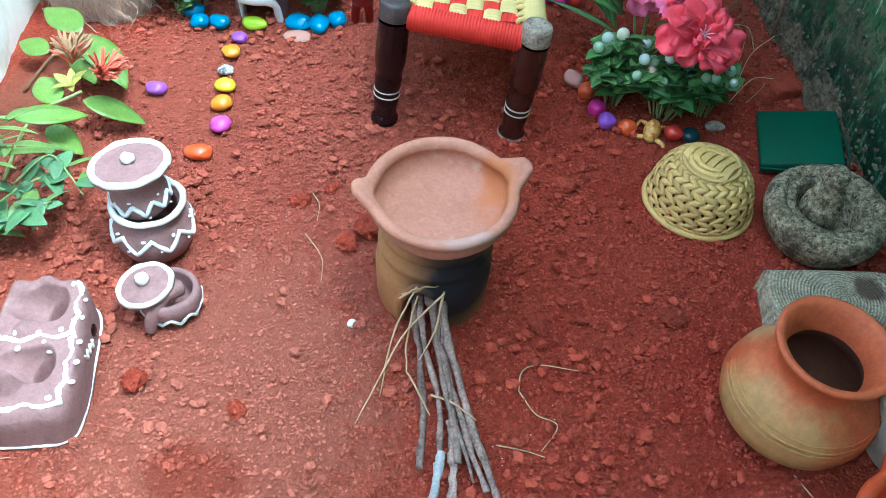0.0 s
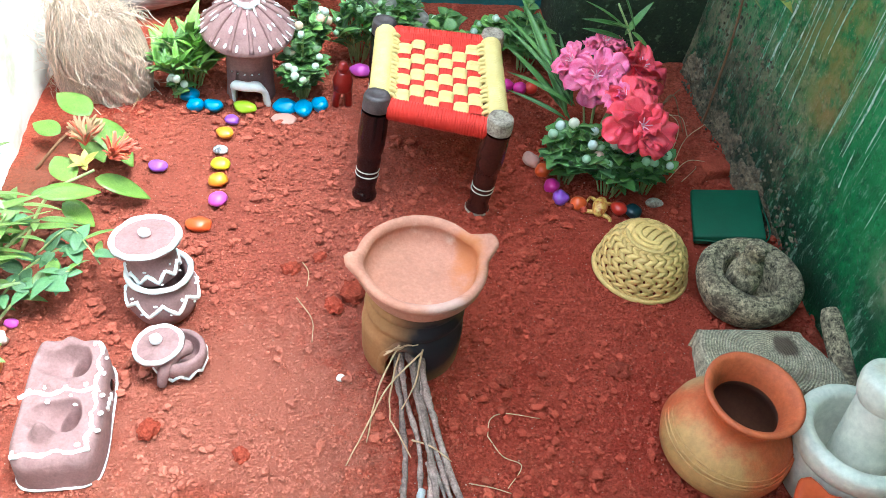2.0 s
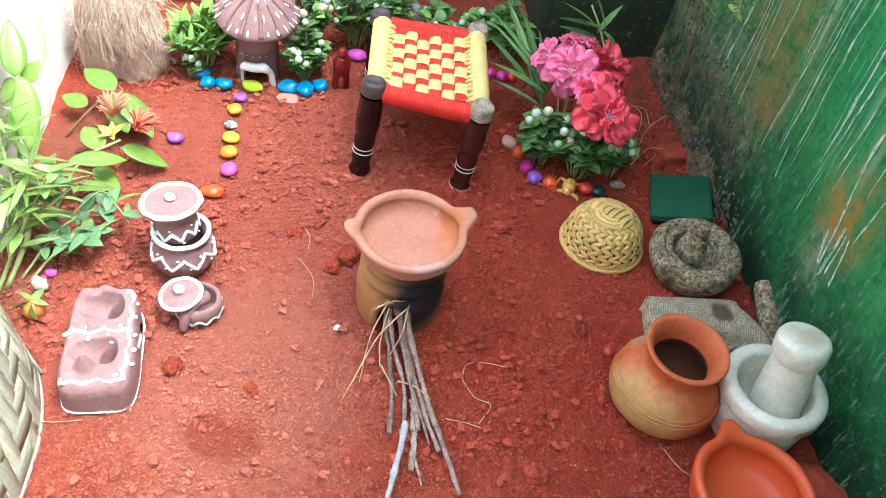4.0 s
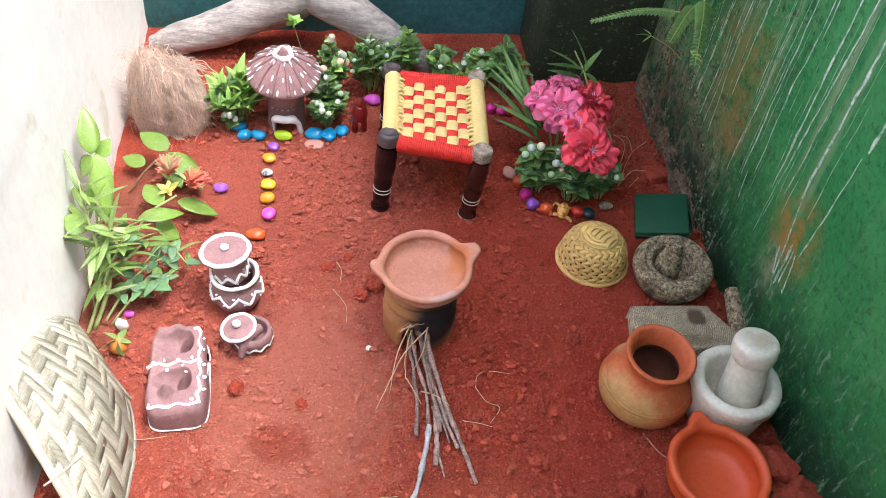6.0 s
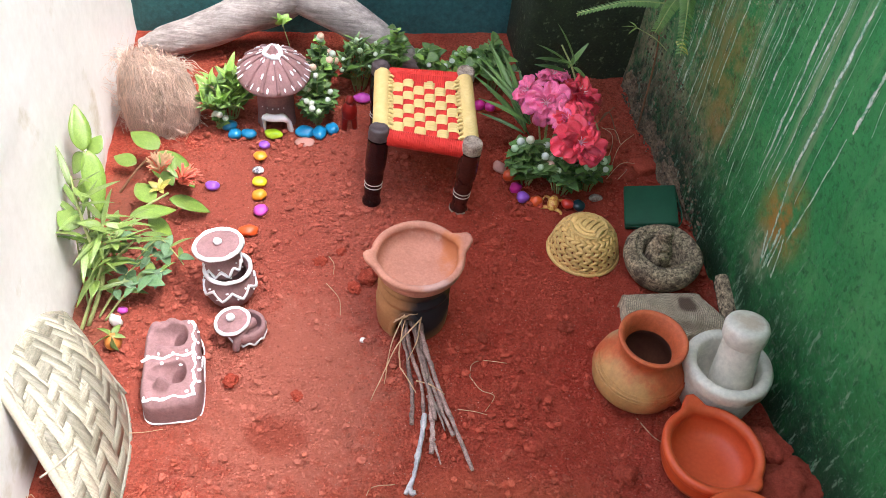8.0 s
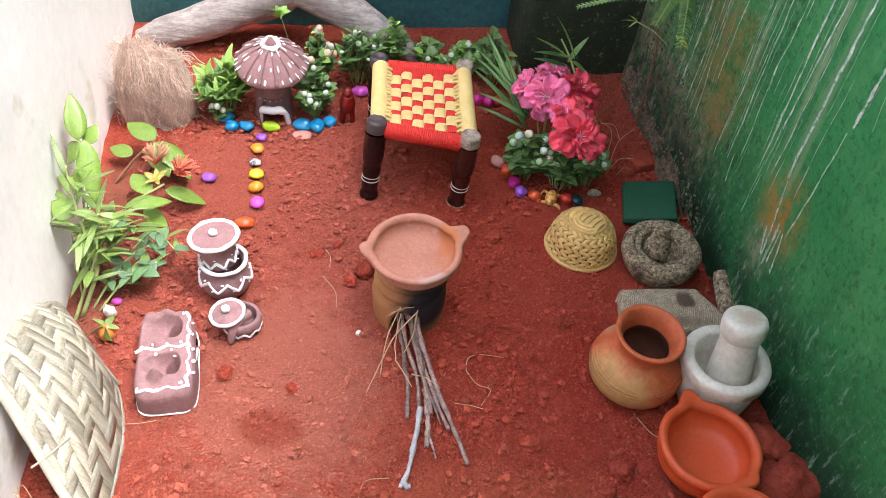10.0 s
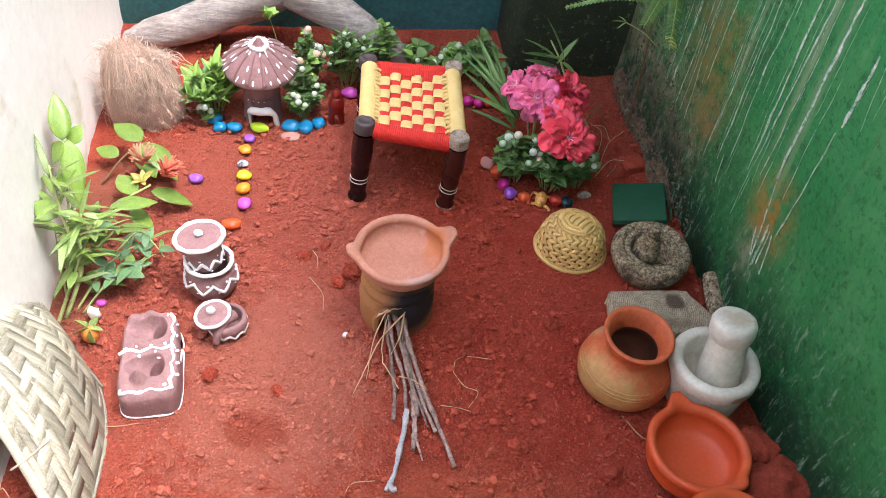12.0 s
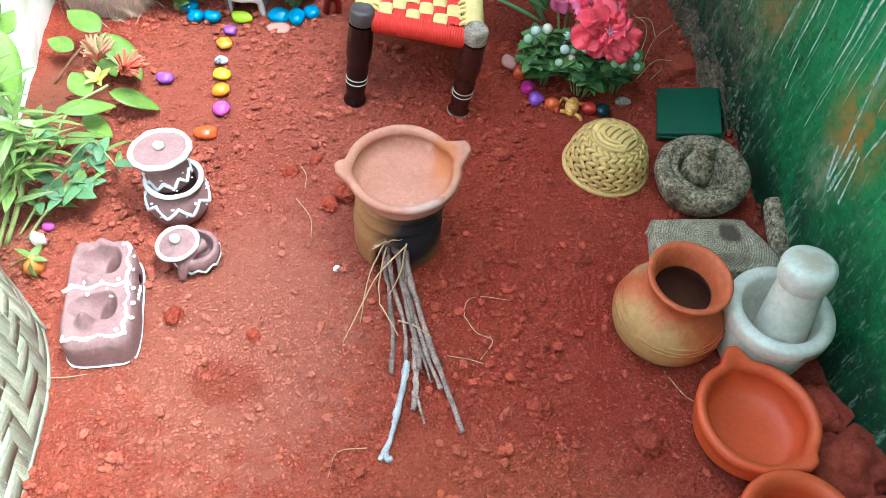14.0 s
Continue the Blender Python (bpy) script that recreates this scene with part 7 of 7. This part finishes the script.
    for b, tip, w in (((-0.479, 0.082, 0.18), (-0.492, 0.122, 0.23), 0.9), ((-0.478, 0.08, 0.178), (-0.495, 0.062, 0.155), 1.1), ((-0.472, 0.088, 0.17), (-0.462, 0.108, 0.19), 0.75), ((-0.473, 0.084, 0.18), (-0.446, 0.025, 0.12), 0.95), ((-0.468, 0.068, 0.15), (-0.479, 0.035, 0.125), 0.8), ((-0.459, -0.022, 0.13), (-0.49, -0.01, 0.145), 1.0)):
        blade("broad", b, tip, w, 0.07)


garden_shrub()


def ixora():
    t = thing("ixora_sprig", "ixora sprig with broad green leaves and fading coral flowers", "flower sprig", pose(-0.44, 0.15, 0))
    r = random.Random(41)
    o = Vector((-0.44, 0.15, 0))
    W = lambda p: Vector(p) - o
    part("stem", tube([W((-0.496, 0.194, 0.0)), W((-0.469, 0.227, 0.03)), W((-0.441, 0.255, 0.05))], [0.0022, 0.002, 0.0016], 7, 12), BROWN_STEM, t)
    part("stem", tube([W((-0.45, 0.05, 0.0)), W((-0.43, 0.1, 0.045)), W((-0.395, 0.15, 0.05))], [0.0024, 0.002, 0.0018], 7, 12), STEM, t)
    for b, tip, w, k in (((-0.441, 0.257, 0.05), (-0.495, 0.288, 0.062), 1.1, "broad"), ((-0.437, 0.252, 0.05), (-0.369, 0.203, 0.033), 1.35, "broad"), ((-0.476, 0.236, 0.03), (-0.518, 0.25, 0.034), 0.8, "broad"), ((-0.44, 0.25, 0.045), (-0.405, 0.19, 0.04), 1.2, "broad"), ((-0.393, 0.144, 0.042), (-0.333, 0.158, 0.018), 0.95, "broad"), ((-0.425, 0.07, 0.07), (-0.372, 0.111, 0.06), 0.85, "broad"), ((-0.413, 0.096, 0.04), (-0.376, 0.09, 0.02), 0.9, "broad"), ((-0.412, 0.124, 0.05), (-0.455, 0.175, 0.05), 0.95, "broad")):
        d = Vector(tip) - Vector(b)
        part("leaf", LEAVES[k], None, t, m=aim(W(b), d, r.uniform(-0.4, 0.4)) @ Matrix.Diagonal((w, d.length / 0.07, d.length / 0.07, 1)))
    yl = leaf_mesh("leaf", 0.03, 0.014, YELLOW_LEAF, 0.2, 0.4)
    for k in range(6):
        a = k * 1.15 + 0.6
        part("leaf", yl, None, t, "yellowing bract leaf", m=aim(W((-0.408, 0.155, 0.05)), (math.cos(a), math.sin(a), r.uniform(0.5, 1.6)), r.uniform(-0.5, 0.5), r.uniform(0.55, 0.95)))
    red = petal_mesh("floret", 0.032, 0.0034, CORAL, 0.3)
    tan = petal_mesh("floret", 0.03, 0.003, STRAW, 0.3)
    for c, me, n, lean in (((-0.378, 0.165, 0.058), red, 70, (0.6, -0.05)), ((-0.415, 0.185, 0.062), tan, 46, (-0.1, 0.35)), ((-0.415, 0.18, 0.062), red, 8, (0.1, 0.2))):
        for k in range(n):
            d = Vector((lean[0] + r.uniform(-0.8, 0.8), lean[1] + r.uniform(-0.8, 0.8), r.uniform(0.4, 1.1)))
            part("floret", me, None, t, "coral floret" if me is red else "withered tan floret", m=aim(W(c), d, r.uniform(-1.5, 1.5), r.uniform(0.8, 1.25)))


ixora()

fruit = thing("orange_fruit", "small orange fruit with green leaves on the soil", "fruit", pose(-0.401, -0.126, 0))
part("flesh", lump(0.0125, 0.0125, 0.014, 0.1, 5, 3), painted("orange_rind", (0.66, 0.24, 0.05)), fruit)
for k in range(5):
    part("leaf", LEAVES["oval_lime"], None, fruit, m=aim((0, 0, 0.026), (math.cos(k * 1.26), math.sin(k * 1.26), 0.25), 0.3 * k, 0.6 + 0.1 * k))
quartz = new("pebble", mesh_of("pebble", lump(0.009, 0.008, 0.012, 0.5, 3, 2), PEBBLE_MATS["white"]))
quartz.matrix_world = pose(-0.41, -0.088, 0)
tagged(quartz, "pale bluish-white stone among the leaves", "pebble")


def wall_creeper():
    """A thin brown stem up the corner of the green wall, with fern-like leaves at the top."""
    t = thing("wall_creeper", "thin brown creeper stem with ferny leaves by the green wall", "creeper", pose(0.4, 0.42, 0))
    o = Vector((0.4, 0.42, 0))
    W = lambda p: Vector(p) - o
    part("stem", tube([W((0.42, 0.51, 0.0)), W((0.416, 0.5, 0.06)), W((0.408, 0.49, 0.18)), W((0.394, 0.48, 0.28)), W((0.384, 0.42, 0.36)), W((0.38, 0.35, 0.42))], [0.002, 0.0018, 0.0015, 0.0012], 8, 24, rough=0.3), BROWN_STEM, t)
    leaflet = leaf_mesh("leaflet", 0.016, 0.0075, GREEN, 0.15, 0.2)
    for a, b in (((0.375, 0.345, 0.36), (0.225, 0.35, 0.325)), ((0.38, 0.34, 0.4), (0.37, 0.24, 0.335)), ((0.378, 0.345, 0.38), (0.335, 0.28, 0.345)), ((0.38, 0.35, 0.42), (0.26, 0.31, 0.4))):
        a, b = Vector(a), Vector(b)
        frond = part("frond", tube([W(a), W(a.lerp(b, 0.5) + Vector((0, 0, 0.012))), W(b)], [0.0012, 0.0008], 5, 10), STEM, t, "feathery green frond")
        line = spline([W(a), W(a.lerp(b, 0.5) + Vector((0, 0, 0.012))), W(b)], 26)
        d = (b - a).normalized()
        side = d.cross(Vector((0, 0, 1))).normalized()
        for k in range(5, 26):
            for s in (-1, 1):
                part("leaflet", leaflet, None, frond, m=aim(line[k], d * 0.5 + side * s, 0, 1.1 - 0.5 * k / 26))
    part("leaf", leaf_mesh("leaf", 0.03, 0.012, YELLOW_LEAF, 0.4, 0.3), None, t, "yellow withered leaf", m=aim(W((0.388, 0.34, 0.3)), (0.6, -0.5, -0.1), 0.3))
    part("stem", tube([W((0.385, 0.36, 0.27)), W((0.36, 0.36, 0.29)), W((0.33, 0.37, 0.3))], 0.0008, 5, 10), STEM, t)
    for k in range(3):
        part("leaf", LEAVES["willow"], None, t, m=aim(W((0.33, 0.37, 0.3)), (math.cos(2 + k), math.sin(2 + k), 0.1), 0, 0.4))


wall_creeper()

sprout = thing("bud_sprig", "thin stalk with one small pale green bud behind the hut", "sprig", pose(-0.262, 0.53, 0))
part("stalk", tube([(0, 0, 0), (0.002, -0.004, 0.08), (-0.012, -0.01, 0.155)], 0.0009, 5, 12), STEM, sprout)
for k in range(6):
    part("leaf", LEAVES["small_lime"], None, sprout, m=aim((-0.012, -0.01, 0.153), (math.cos(k), math.sin(k), 1.2), 0.3 * k, 1.3))
